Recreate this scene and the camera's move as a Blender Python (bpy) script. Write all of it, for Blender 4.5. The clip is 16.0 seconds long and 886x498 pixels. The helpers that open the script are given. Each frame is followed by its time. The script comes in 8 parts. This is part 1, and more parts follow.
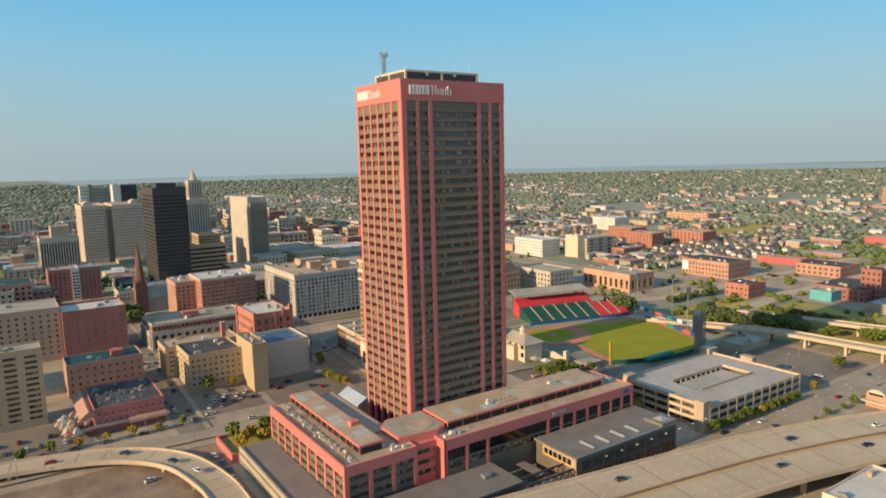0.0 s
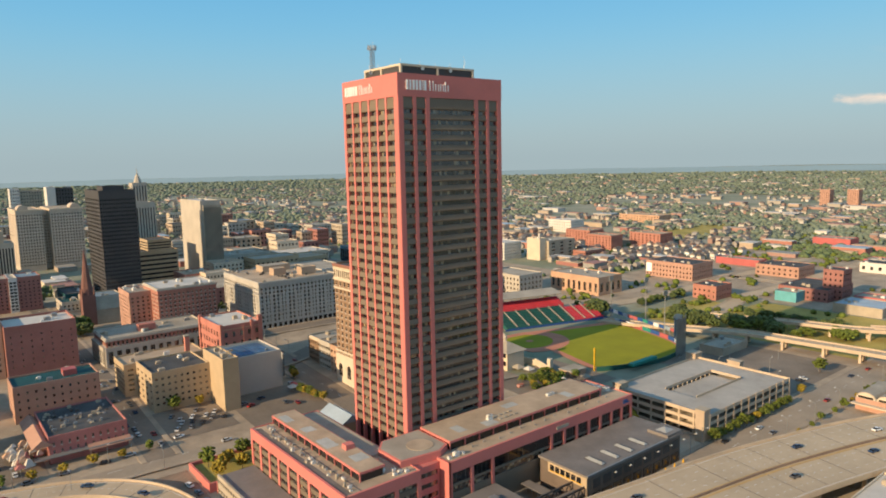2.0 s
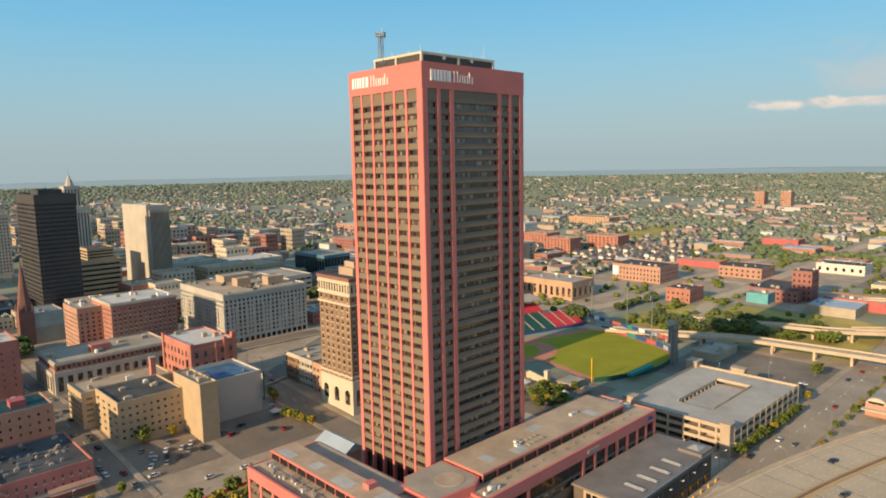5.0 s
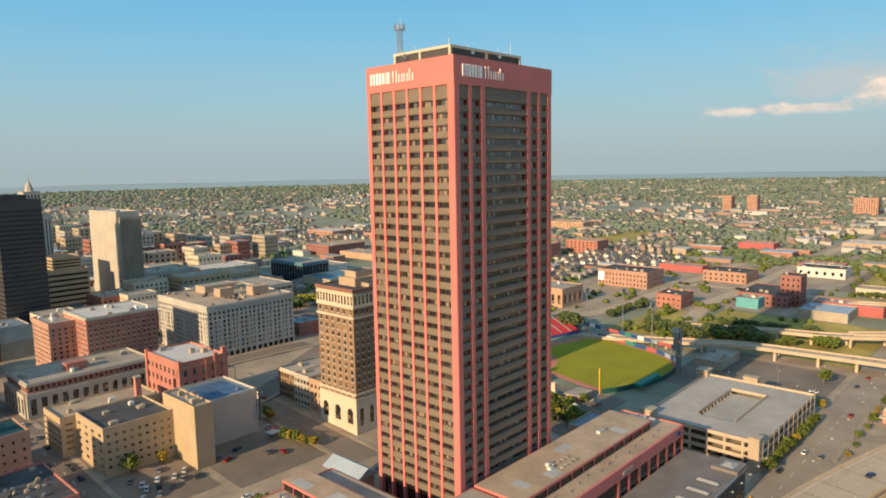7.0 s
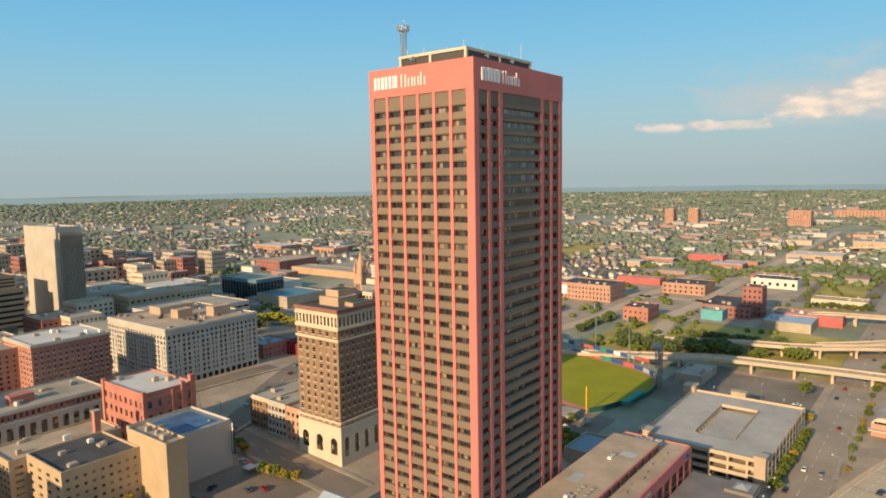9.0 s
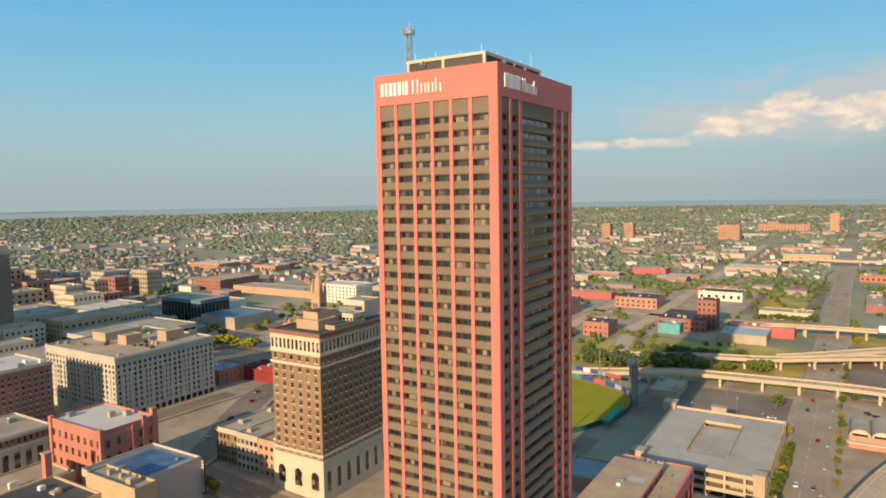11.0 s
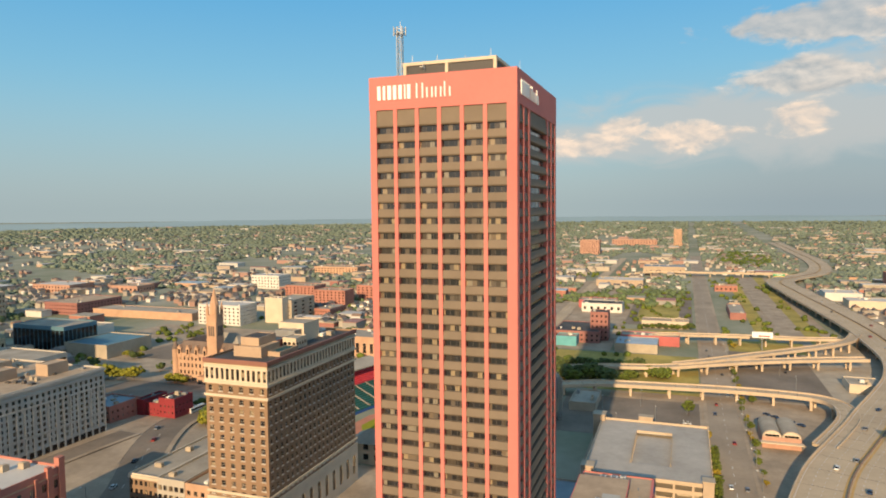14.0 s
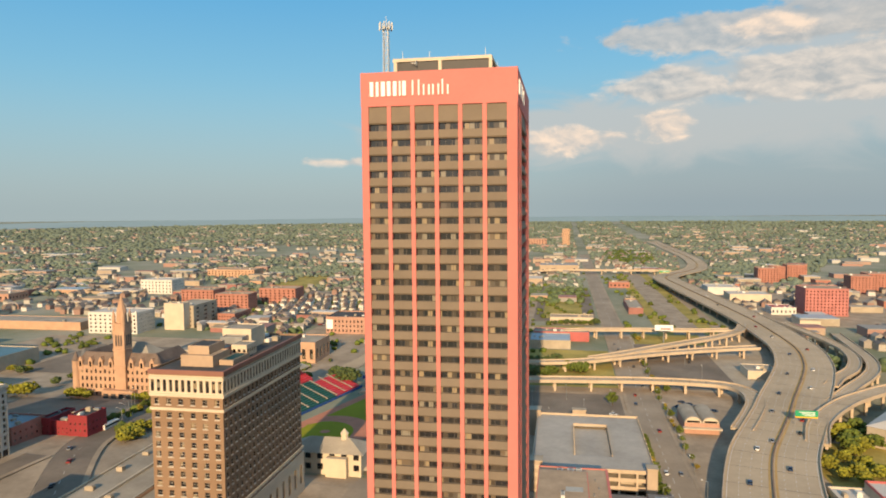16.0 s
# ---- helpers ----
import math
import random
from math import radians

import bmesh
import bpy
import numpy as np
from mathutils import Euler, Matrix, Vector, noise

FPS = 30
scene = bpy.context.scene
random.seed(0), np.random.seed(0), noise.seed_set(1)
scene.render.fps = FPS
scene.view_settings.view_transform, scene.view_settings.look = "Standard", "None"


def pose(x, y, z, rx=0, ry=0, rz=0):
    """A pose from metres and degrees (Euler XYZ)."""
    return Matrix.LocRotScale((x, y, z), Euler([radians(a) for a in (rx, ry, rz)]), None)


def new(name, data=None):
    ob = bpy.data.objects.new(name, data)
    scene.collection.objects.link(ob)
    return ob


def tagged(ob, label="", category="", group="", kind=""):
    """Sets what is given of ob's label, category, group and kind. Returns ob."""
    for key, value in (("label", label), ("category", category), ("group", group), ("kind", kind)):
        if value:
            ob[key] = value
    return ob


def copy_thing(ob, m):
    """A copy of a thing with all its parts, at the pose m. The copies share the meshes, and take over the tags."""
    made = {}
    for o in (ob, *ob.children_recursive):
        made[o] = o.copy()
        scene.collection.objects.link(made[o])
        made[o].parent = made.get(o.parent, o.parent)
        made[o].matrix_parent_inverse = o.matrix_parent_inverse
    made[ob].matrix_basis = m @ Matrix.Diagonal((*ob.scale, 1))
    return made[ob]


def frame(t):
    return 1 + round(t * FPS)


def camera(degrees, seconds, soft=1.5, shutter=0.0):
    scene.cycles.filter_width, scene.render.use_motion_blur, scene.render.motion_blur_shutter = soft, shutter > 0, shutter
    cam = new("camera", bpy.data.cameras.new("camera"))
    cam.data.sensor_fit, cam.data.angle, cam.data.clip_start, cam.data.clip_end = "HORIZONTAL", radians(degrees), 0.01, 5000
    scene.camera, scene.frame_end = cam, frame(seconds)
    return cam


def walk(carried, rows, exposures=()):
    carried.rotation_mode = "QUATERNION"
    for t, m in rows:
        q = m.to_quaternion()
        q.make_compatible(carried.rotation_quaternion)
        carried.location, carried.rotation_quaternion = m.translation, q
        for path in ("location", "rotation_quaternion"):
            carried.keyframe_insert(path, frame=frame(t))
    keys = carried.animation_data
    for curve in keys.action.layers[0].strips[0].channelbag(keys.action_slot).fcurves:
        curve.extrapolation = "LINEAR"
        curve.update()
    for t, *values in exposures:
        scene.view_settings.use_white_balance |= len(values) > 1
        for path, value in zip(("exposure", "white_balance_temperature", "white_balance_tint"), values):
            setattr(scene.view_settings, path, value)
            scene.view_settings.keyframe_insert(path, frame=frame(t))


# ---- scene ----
cam = camera(66.6, 16.0, soft=1.9)
METRES, EYE, TILT, LEAN, TURN = 219.0, 126.0, 0.0, 0.0, -33.6
ROWS = [
    (0.0, 0.0, 0.0, 0.0, -0.18, -7.6, 1.35),
    (0.5, -0.0234, 0.0209, -0.0002, -1.43, -7.54, 1.32),
    (1.0, -0.0467, 0.0421, -0.0005, -2.63, -7.51, 1.28),
    (1.5, -0.0697, 0.0638, -0.0007, -3.83, -7.5, 1.24),
    (2.0, -0.0921, 0.0857, -0.0009, -4.93, -7.5, 1.21),
    (2.5, -0.1144, 0.1076, -0.0013, -6.02, -7.49, 1.19),
    (3.0, -0.1365, 0.13, -0.0018, -7.04, -7.46, 1.18),
    (3.5, -0.1585, 0.1528, -0.0021, -8.05, -7.42, 1.17),
    (4.0, -0.1798, 0.1761, -0.0022, -8.89, -7.4, 1.15),
    (6.5, -0.2796, 0.2973, -0.004, -12.99, -7.17, 1.1),
    (7.0, -0.2987, 0.3223, -0.0044, -13.7, -7.01, 1.1),
    (7.5, -0.3177, 0.3473, -0.0047, -14.39, -6.78, 1.08),
    (8.0, -0.3364, 0.3725, -0.005, -15.55, -6.52, 1.04),
    (8.5, -0.3553, 0.3976, -0.0052, -17.26, -6.25, 1.0),
    (9.0, -0.3743, 0.4227, -0.0055, -18.8, -5.97, 0.99),
    (11.5, -0.467, 0.5482, -0.0063, -26.24, -4.45, 0.89),
    (12.0, -0.4859, 0.5728, -0.0065, -28.04, -4.16, 0.8),
    (12.5, -0.5054, 0.5967, -0.0067, -29.89, -3.87, 0.74),
    (13.0, -0.5255, 0.6201, -0.007, -31.87, -3.61, 0.69),
    (13.5, -0.5462, 0.643, -0.0072, -34.19, -3.57, 0.62),
    (14.0, -0.5672, 0.6655, -0.0073, -36.63, -3.58, 0.57),
    (14.5, -0.5886, 0.6878, -0.0074, -39.06, -3.58, 0.54),
    (15.0, -0.6099, 0.7099, -0.0074, -41.52, -3.59, 0.51),
    (15.5, -0.631, 0.7326, -0.0074, -43.9, -3.61, 0.49),
    (16.0, -0.6521, 0.7554, -0.0073, -46.24, -3.62, 0.49),
]
walk(cam, [(t, pose(0, 0, EYE, TILT, LEAN, TURN) @ pose(METRES * x, METRES * y, METRES * z, 90 + pitch, roll, yaw)) for t, x, y, z, yaw, pitch, roll in ROWS],
     exposures=[(0.0, 0.28, 6520, 9), (8.0, 0.30, 6700, 9), (16.0, 0.24, 6820, 10)])

# ---- world, sun, exposure ----
SUN_EL, SUN_AZ = radians(19.0), (1.0, 0.02)   # the way the light travels over the ground
_d = Vector((SUN_AZ[0], SUN_AZ[1], 0)).normalized()
SUN_WAY = Vector((_d.x * math.cos(SUN_EL), _d.y * math.cos(SUN_EL), -math.sin(SUN_EL)))
sun = new("sun", bpy.data.lights.new("sun", "SUN"))
sun.data.energy, sun.data.angle, sun.data.color = 5.0, radians(0.6), (1.0, 0.74, 0.46)
sun.rotation_mode = "QUATERNION"
sun.rotation_quaternion = SUN_WAY.to_track_quat("-Z", "Y")

world = bpy.data.worlds.new("world")
scene.world = world
world.use_nodes = True
WN, WL = world.node_tree.nodes, world.node_tree.links
WN.clear()
w_out = WN.new("ShaderNodeOutputWorld")
w_bg = WN.new("ShaderNodeBackground")
w_sky = WN.new("ShaderNodeTexSky")
w_sky.sky_type, w_sky.sun_disc = "NISHITA", False
w_sky.sun_elevation, w_sky.sun_rotation = SUN_EL, math.atan2(-_d.x, -_d.y)
w_sky.air_density, w_sky.dust_density, w_sky.ozone_density = 1.2, 1.4, 2.5
w_bg.inputs["Strength"].default_value = 0.118
w_tc = WN.new("ShaderNodeTexCoord")


def wmath(op, a, b=None, c=None, clamp=False):
    n = WN.new("ShaderNodeMath")
    n.operation, n.use_clamp = op, clamp
    for i, v in enumerate((a, b, c)):
        if v is None:
            continue
        if hasattr(v, "is_linked"):
            WL.new(v, n.inputs[i])
        else:
            n.inputs[i].default_value = v
    return n.outputs[0]


def wrange(v, a, b, lo=0.0, hi=1.0):
    n = WN.new("ShaderNodeMapRange")
    n.interpolation_type = "SMOOTHSTEP"
    WL.new(v, n.inputs["Value"])
    for k, x in zip(("From Min", "From Max", "To Min", "To Max"), (a, b, lo, hi)):
        n.inputs[k].default_value = x
    return n.outputs[0]


def wmix(fac, a, b):
    n = WN.new("ShaderNodeMix")
    n.data_type = "RGBA"
    WL.new(fac, n.inputs["Factor"])
    for sock, v in ((n.inputs[6], a), (n.inputs[7], b)):
        if hasattr(v, "is_linked"):
            WL.new(v, sock)
        else:
            sock.default_value = (*v, 1)
    return n.outputs[2]


w_sep = WN.new("ShaderNodeSeparateXYZ")
WL.new(w_tc.outputs["Generated"], w_sep.inputs[0])
DX, DY, DZ = w_sep.outputs
# the summer haze that lies over the horizon all round
haze = wrange(DZ, -0.02, 0.20, 1.0, 0.0)
blue = wmix(wrange(DZ, 0.05, 0.40), (1.9, 4.1, 5.3), (0.45, 2.75, 5.5))
sky_col = wmix(wmath("MULTIPLY", haze, 0.92), blue, (2.85, 3.45, 3.65))
rain = wmath("MULTIPLY", wrange(DY, 0.22, -0.18), wrange(DZ, 0.20, 0.04))
sky_col = wmix(wmath("MULTIPLY", rain, 0.7), sky_col, (2.1, 2.7, 3.2))
w_half = WN.new("ShaderNodeMix")
w_half.data_type = "RGBA"
w_half.inputs["Factor"].default_value = 0.9
WL.new(w_sky.outputs[0], w_half.inputs[6])
WL.new(sky_col, w_half.inputs[7])
# low sun behind the camera: unseen west warmed and overhead paled as added fill
west = wmath("MULTIPLY", wrange(DX, 0.15, -0.85), wrange(DZ, 0.75, 0.0))
open_sky = wmix(wmath("MULTIPLY", wrange(DZ, 0.38, 0.75), 0.6), w_half.outputs[2], (2.3, 2.5, 2.75))
open_sky = wmix(wmath("MULTIPLY", west, 0.75), open_sky, (5.2, 4.7, 4.15))
# clouds in the east, by compass degrees and height in degrees
AZ = wmath("MULTIPLY", wmath("ARCTAN2", DX, DY), 57.3)
EL = wmath("MULTIPLY", wmath("ARCSINE", DZ), 57.3)


def wplace(du=0.0, dv=0.0):
    n = WN.new("ShaderNodeCombineXYZ")
    WL.new(wmath("MULTIPLY_ADD", AZ, 0.1, du), n.inputs[0])
    WL.new(wmath("MULTIPLY_ADD", EL, 0.2, dv), n.inputs[1])
    return n.outputs[0]


def wnoise(scale, detail, rough, src, bend=0.0):
    n = WN.new("ShaderNodeTexNoise")
    n.inputs["Scale"].default_value, n.inputs["Detail"].default_value, n.inputs["Roughness"].default_value = scale, detail, rough
    n.inputs["Distortion"].default_value = bend
    WL.new(src, n.inputs["Vector"])
    return n.outputs[0]


def puff(az, el, wide, high):
    """How deep inside an oval of sky: one in its middle, nought on its rim."""
    u = wmath("DIVIDE", wmath("SUBTRACT", AZ, az), wide)
    v = wmath("DIVIDE", wmath("SUBTRACT", EL, el), high)
    return wmath("SUBTRACT", 1.0, wmath("SQRT", wmath("ADD", wmath("MULTIPLY", u, u), wmath("MULTIPLY", v, v))))


def puffs(*ovals):
    out = puff(*ovals[0])
    for o in ovals[1:]:
        out = wmath("MAXIMUM", out, puff(*o))
    return out


lump, lump_off = wnoise(3.2, 8, 0.58, wplace(), 0.3), wnoise(3.2, 8, 0.58, wplace(0.05, 0.07), 0.3)
streak = wnoise(1.5, 7, 0.55, wplace(3.0, 1.0), 0.8)
relief = wmath("MULTIPLY_ADD", wmath("SUBTRACT", lump, lump_off), 3.4, 0.5, clamp=True)
veil_in = wmath("MULTIPLY_ADD", wmath("SUBTRACT", streak, 0.5), 1.3, puffs((98, 6.2, 24, 3.6), (113, 9.0, 18, 6.0), (84, 5.4, 13, 2.2)))
veil = wmath("MULTIPLY", wrange(veil_in, -0.05, 0.55), 0.78)
high_in = wmath("MULTIPLY_ADD", wmath("SUBTRACT", lump, 0.5), 1.5, puffs((104, 13.0, 13, 1.9), (116, 14.5, 13, 4.5), (111, 9.6, 12, 2.4), (98.5, 9.3, 6, 1.6)))
high = wmath("MULTIPLY", wrange(high_in, 0.0, 0.35), 0.85)
low_in = wmath("MULTIPLY_ADD", wmath("SUBTRACT", lump, 0.5), 2.2, puffs((82.6, 4.9, 4.4, 1.2), (85.0, 6.3, 2.4, 0.9), (90.2, 5.4, 3.8, 1.4), (98.0, 6.2, 2.2, 1.3), (74.0, 3.7, 6.5, 0.5), (105.5, 13.2, 3.0, 1.0)))
low = wmath("MULTIPLY", wrange(low_in, -0.05, 0.50), wrange(EL, 2.8, 4.0))
final = wmix(veil, open_sky, (3.9, 4.05, 4.1))
final = wmix(high, final, wmix(wmath("MULTIPLY", relief, wrange(EL, 15.5, 10.0, 0.3, 1.0)), (3.2, 3.4, 3.55), (5.9, 5.3, 4.75)))
final = wmix(wmath("MULTIPLY", low, 0.92), final, wmix(relief, (4.2, 4.1, 4.0), (7.2, 5.8, 4.7)))
WL.new(final, w_bg.inputs["Color"])
WL.new(w_bg.outputs[0], w_out.inputs[0])

# ---- materials ----


def mat(name, col, rough=0.8, var=0.14, scale=0.12, fine=1.5, bump=0.25, metal=0.0, col2=None, rand=0.0, spec=0.3, island=0.0):
    """A worn surface: two scales of noise in the colour, fine relief, and a shade of its own for every piece (rand) or island."""
    m = bpy.data.materials.new(name)
    m.use_nodes = True
    N, K = m.node_tree.nodes, m.node_tree.links
    b = N["Principled BSDF"]
    b.inputs["Roughness"].default_value, b.inputs["Metallic"].default_value = rough, metal
    b.inputs["Specular IOR Level"].default_value = spec
    geo = N.new("ShaderNodeNewGeometry")

    def nz(s, d):
        n = N.new("ShaderNodeTexNoise")
        n.inputs["Scale"].default_value, n.inputs["Detail"].default_value, n.inputs["Roughness"].default_value = s, d, 0.6
        K.new(geo.outputs["Position"], n.inputs["Vector"])
        return n.outputs[0]

    big, small = nz(scale, 4), nz(fine, 3)
    mx = N.new("ShaderNodeMix")
    mx.data_type = "RGBA"
    lo = [c * (1 - var) for c in col] if col2 is None else col2
    mx.inputs[6].default_value, mx.inputs[7].default_value = (*lo, 1), (*[min(1, c * (1 + var)) for c in col], 1)
    ramp = N.new("ShaderNodeMapRange")
    ramp.inputs["From Min"].default_value, ramp.inputs["From Max"].default_value = 0.32, 0.68
    K.new(big, ramp.inputs["Value"])
    K.new(ramp.outputs[0], mx.inputs["Factor"])
    hs = N.new("ShaderNodeHueSaturation")
    K.new(mx.outputs[2], hs.inputs["Color"])
    v = N.new("ShaderNodeMath")
    v.operation = "MULTIPLY_ADD"
    v.inputs[1].default_value, v.inputs[2].default_value = var * 1.6, 1 - var * 0.8
    K.new(small, v.inputs[0])
    val = v.outputs[0]
    for amount, src in ((rand, "obj"), (island, "isl")):
        if amount:
            r = N.new("ShaderNodeObjectInfo").outputs["Random"] if src == "obj" else geo.outputs["Random Per Island"]
            a = N.new("ShaderNodeMath")
            a.operation = "MULTIPLY_ADD"
            a.inputs[1].default_value, a.inputs[2].default_value = 2 * amount, 1 - amount
            K.new(r, a.inputs[0])
            p = N.new("ShaderNodeMath")
            p.operation = "MULTIPLY"
            K.new(val, p.inputs[0])
            K.new(a.outputs[0], p.inputs[1])
            val = p.outputs[0]
    K.new(val, hs.inputs["Value"])
    K.new(hs.outputs[0], b.inputs["Base Color"])
    if bump:
        bp = N.new("ShaderNodeBump")
        bp.inputs["Strength"].default_value, bp.inputs["Distance"].default_value = bump, 0.15
        K.new(small, bp.inputs["Height"])
        K.new(bp.outputs[0], b.inputs["Normal"])
    return m


def many(name, cols, rough=0.8, by="island", spec=0.2):
    """One of several colours for each island or object."""
    m = bpy.data.materials.new(name)
    m.use_nodes = True
    N, K = m.node_tree.nodes, m.node_tree.links
    b = N["Principled BSDF"]
    b.inputs["Roughness"].default_value, b.inputs["Specular IOR Level"].default_value = rough, spec
    r = N.new("ShaderNodeValToRGB")
    r.color_ramp.interpolation = "CONSTANT"
    e = r.color_ramp.elements
    while len(e) < len(cols):
        e.new(0.5)
    for i, c in enumerate(cols):
        e[i].position, e[i].color = i / len(cols), (*c, 1)
    geo = N.new("ShaderNodeNewGeometry")
    K.new(geo.outputs["Random Per Island"] if by == "island" else N.new("ShaderNodeObjectInfo").outputs["Random"], r.inputs[0])
    nz = N.new("ShaderNodeTexNoise")
    nz.inputs["Scale"].default_value, nz.inputs["Detail"].default_value = 0.8, 4
    K.new(geo.outputs["Position"], nz.inputs["Vector"])
    h = N.new("ShaderNodeHueSaturation")
    v = N.new("ShaderNodeMath")
    v.operation = "MULTIPLY_ADD"
    v.inputs[1].default_value, v.inputs[2].default_value = 0.5, 0.75
    K.new(nz.outputs[0], v.inputs[0])
    K.new(v.outputs[0], h.inputs["Value"])
    K.new(r.outputs[0], h.inputs["Color"])
    K.new(h.outputs[0], b.inputs["Base Color"])
    return m


PINK = mat("pink_painted_concrete", (0.58, 0.182, 0.154), 0.75, 0.07, 0.05, 0.9, 0.1)
BROWN = mat("brown_precast_panel", (0.18, 0.14, 0.10), 0.7, 0.10, 0.09, 1.2, 0.1)


def glass_with_blinds(name, cell):
    """Window glass with rooms behind it: mostly dark, some panes with pale blinds or a lit ceiling."""
    m = bpy.data.materials.new(name)
    m.use_nodes = True
    N, K = m.node_tree.nodes, m.node_tree.links
    b = N["Principled BSDF"]
    b.inputs["Roughness"].default_value, b.inputs["Specular IOR Level"].default_value, b.inputs["IOR"].default_value = 0.1, 0.5, 1.9
    geo, snap, wn, r = N.new("ShaderNodeNewGeometry"), N.new("ShaderNodeVectorMath"), N.new("ShaderNodeTexWhiteNoise"), N.new("ShaderNodeValToRGB")
    snap.operation = "SNAP"
    snap.inputs[1].default_value = cell
    K.new(geo.outputs["Position"], snap.inputs[0])
    K.new(snap.outputs[0], wn.inputs["Vector"])
    r.color_ramp.interpolation = "CONSTANT"
    cols = [(0.013, 0.013, 0.014)] * 8 + [(0.035, 0.028, 0.022)] * 3 + [(0.02, 0.02, 0.024)] * 2 + [(0.07, 0.055, 0.04)] * 2 + [(0.16, 0.12, 0.08), (0.30, 0.23, 0.14), (0.11, 0.09, 0.07), (0.24, 0.21, 0.16)]
    e = r.color_ramp.elements
    while len(e) < len(cols):
        e.new(0.5)
    for i, c in enumerate(cols):
        e[i].position, e[i].color = i / len(cols), (*c, 1)
    K.new(wn.outputs["Value"], r.inputs[0])
    K.new(r.outputs[0], b.inputs["Base Color"])
    return m


GLASS = glass_with_blinds("window_glass", (1.21, 1.19, 1.9))
GLASS_DARK = many("dark_glass", [(0.012, 0.013, 0.014), (0.018, 0.018, 0.02), (0.01, 0.01, 0.012)], 0.1, "object", 0.5)
FRAME = mat("window_frame_metal", (0.10, 0.09, 0.08), 0.5, 0.1, bump=0)
FRAME_PALE = mat("pale_window_frame", (0.5, 0.45, 0.38), 0.6, 0.1, bump=0)
ROOF_TAN = mat("tan_gravel_roof", (0.43, 0.325, 0.225), 0.95, 0.2, 0.08, 2.0)
ROOF_GREY = mat("grey_membrane_roof", (0.36, 0.315, 0.25), 0.9, 0.2, 0.07, 1.5)
ROOF_DARK = mat("dark_tar_roof", (0.075, 0.075, 0.075), 0.9, 0.3, 0.08, 1.5)
ROOF_WHITE = mat("white_membrane_roof", (0.56, 0.52, 0.46), 0.8, 0.08, 0.1, 1.0)
ROOF_BLUE = mat("blue_metal_roof", (0.20, 0.255, 0.29), 0.6, 0.12, 0.1, 1.0)
ROOF_TEAL = mat("teal_roof", (0.014, 0.07, 0.075), 0.8, 0.2, 0.1, 1.0)
ROOF_PALEBLUE = mat("pale_blue_metal_roof", (0.36, 0.43, 0.48), 0.5, 0.1, 0.1, 1.0)
ASPHALT = mat("asphalt", (0.21, 0.17, 0.13), 0.9, 0.22, 0.035, 0.6)
ROADTOP = mat("worn_concrete_road", (0.475, 0.37, 0.25), 0.9, 0.13, 0.03, 0.5)
CONCRETE = mat("concrete", (0.52, 0.405, 0.285), 0.85, 0.14, 0.08, 0.8)
CONC_GREY = mat("grey_concrete", (0.40, 0.335, 0.25), 0.85, 0.14, 0.08, 0.8)
PAVING = mat("paving", (0.36, 0.285, 0.205), 0.9, 0.22, 0.06, 0.5)
TAN = mat("tan_brick", (0.46, 0.345, 0.215), 0.85, 0.10, 0.08, 1.2)
TAN2 = mat("buff_stone", (0.43, 0.33, 0.235), 0.85, 0.1, 0.08, 1.2)
CREAM = mat("cream_terracotta", (0.60, 0.50, 0.37), 0.7, 0.09, 0.1, 1.4)
GREYSTONE = mat("grey_terracotta", (0.46, 0.41, 0.335), 0.8, 0.1, 0.08, 1.2)
REDBRICK = mat("red_brick", (0.40, 0.178, 0.13), 0.85, 0.13, 0.09, 1.3)
ORANGEBRICK = mat("orange_red_brick", (0.44, 0.255, 0.185), 0.85, 0.12, 0.09, 1.3)
BROWNBRICK = mat("brown_brick", (0.265, 0.17, 0.105), 0.85, 0.10, 0.08, 1.2)
DARKBRICK = mat("dark_red_brick", (0.32, 0.145, 0.12), 0.85, 0.12, 0.09, 1.3)
PINKBRICK = mat("pink_painted_brick", (0.45, 0.175, 0.15), 0.85, 0.12, 0.1, 1.2)
MAROON = mat("maroon_brick", (0.26, 0.035, 0.04), 0.8, 0.1, 0.1, 1.2)
PALEBUFF = mat("pale_buff_brick", (0.52, 0.425, 0.33), 0.85, 0.1, 0.08, 1.2)
SALMON = mat("salmon_brick", (0.46, 0.185, 0.14), 0.85, 0.14, 0.09, 1.3)
PANELBLUE = mat("blue_roof_panels", (0.07, 0.15, 0.27), 0.45, 0.25, 0.15, 0.8, spec=0.5)
SLABTRIM = mat("red_brown_metal_trim", (0.26, 0.12, 0.09), 0.6, 0.1, 0.1, 1.0)
PLANTTAN = mat("tan_plant_house", (0.43, 0.31, 0.215), 0.8, 0.1, 0.1, 1.0)
PATCHGREY = mat("pale_roof_patch", (0.42, 0.42, 0.39), 0.85, 0.15, 0.2, 1.5)
SHEDSEAM = mat("tarred_strip", (0.17, 0.14, 0.12), 0.9, 0.2, 0.1, 1.2)
PALEGREY = mat("pale_grey_terracotta", (0.48, 0.445, 0.385), 0.75, 0.1, 0.08, 1.2)
ROOF_SEA = mat("sea_blue_roof", (0.10, 0.20, 0.25), 0.6, 0.15, 0.05, 0.8)
WHITEWALL = mat("white_painted_wall", (0.62, 0.585, 0.52), 0.7, 0.06, 0.1, 1.0)
GREYWALL = mat("grey_stucco", (0.52, 0.46, 0.40), 0.85, 0.06, 0.05, 0.7)
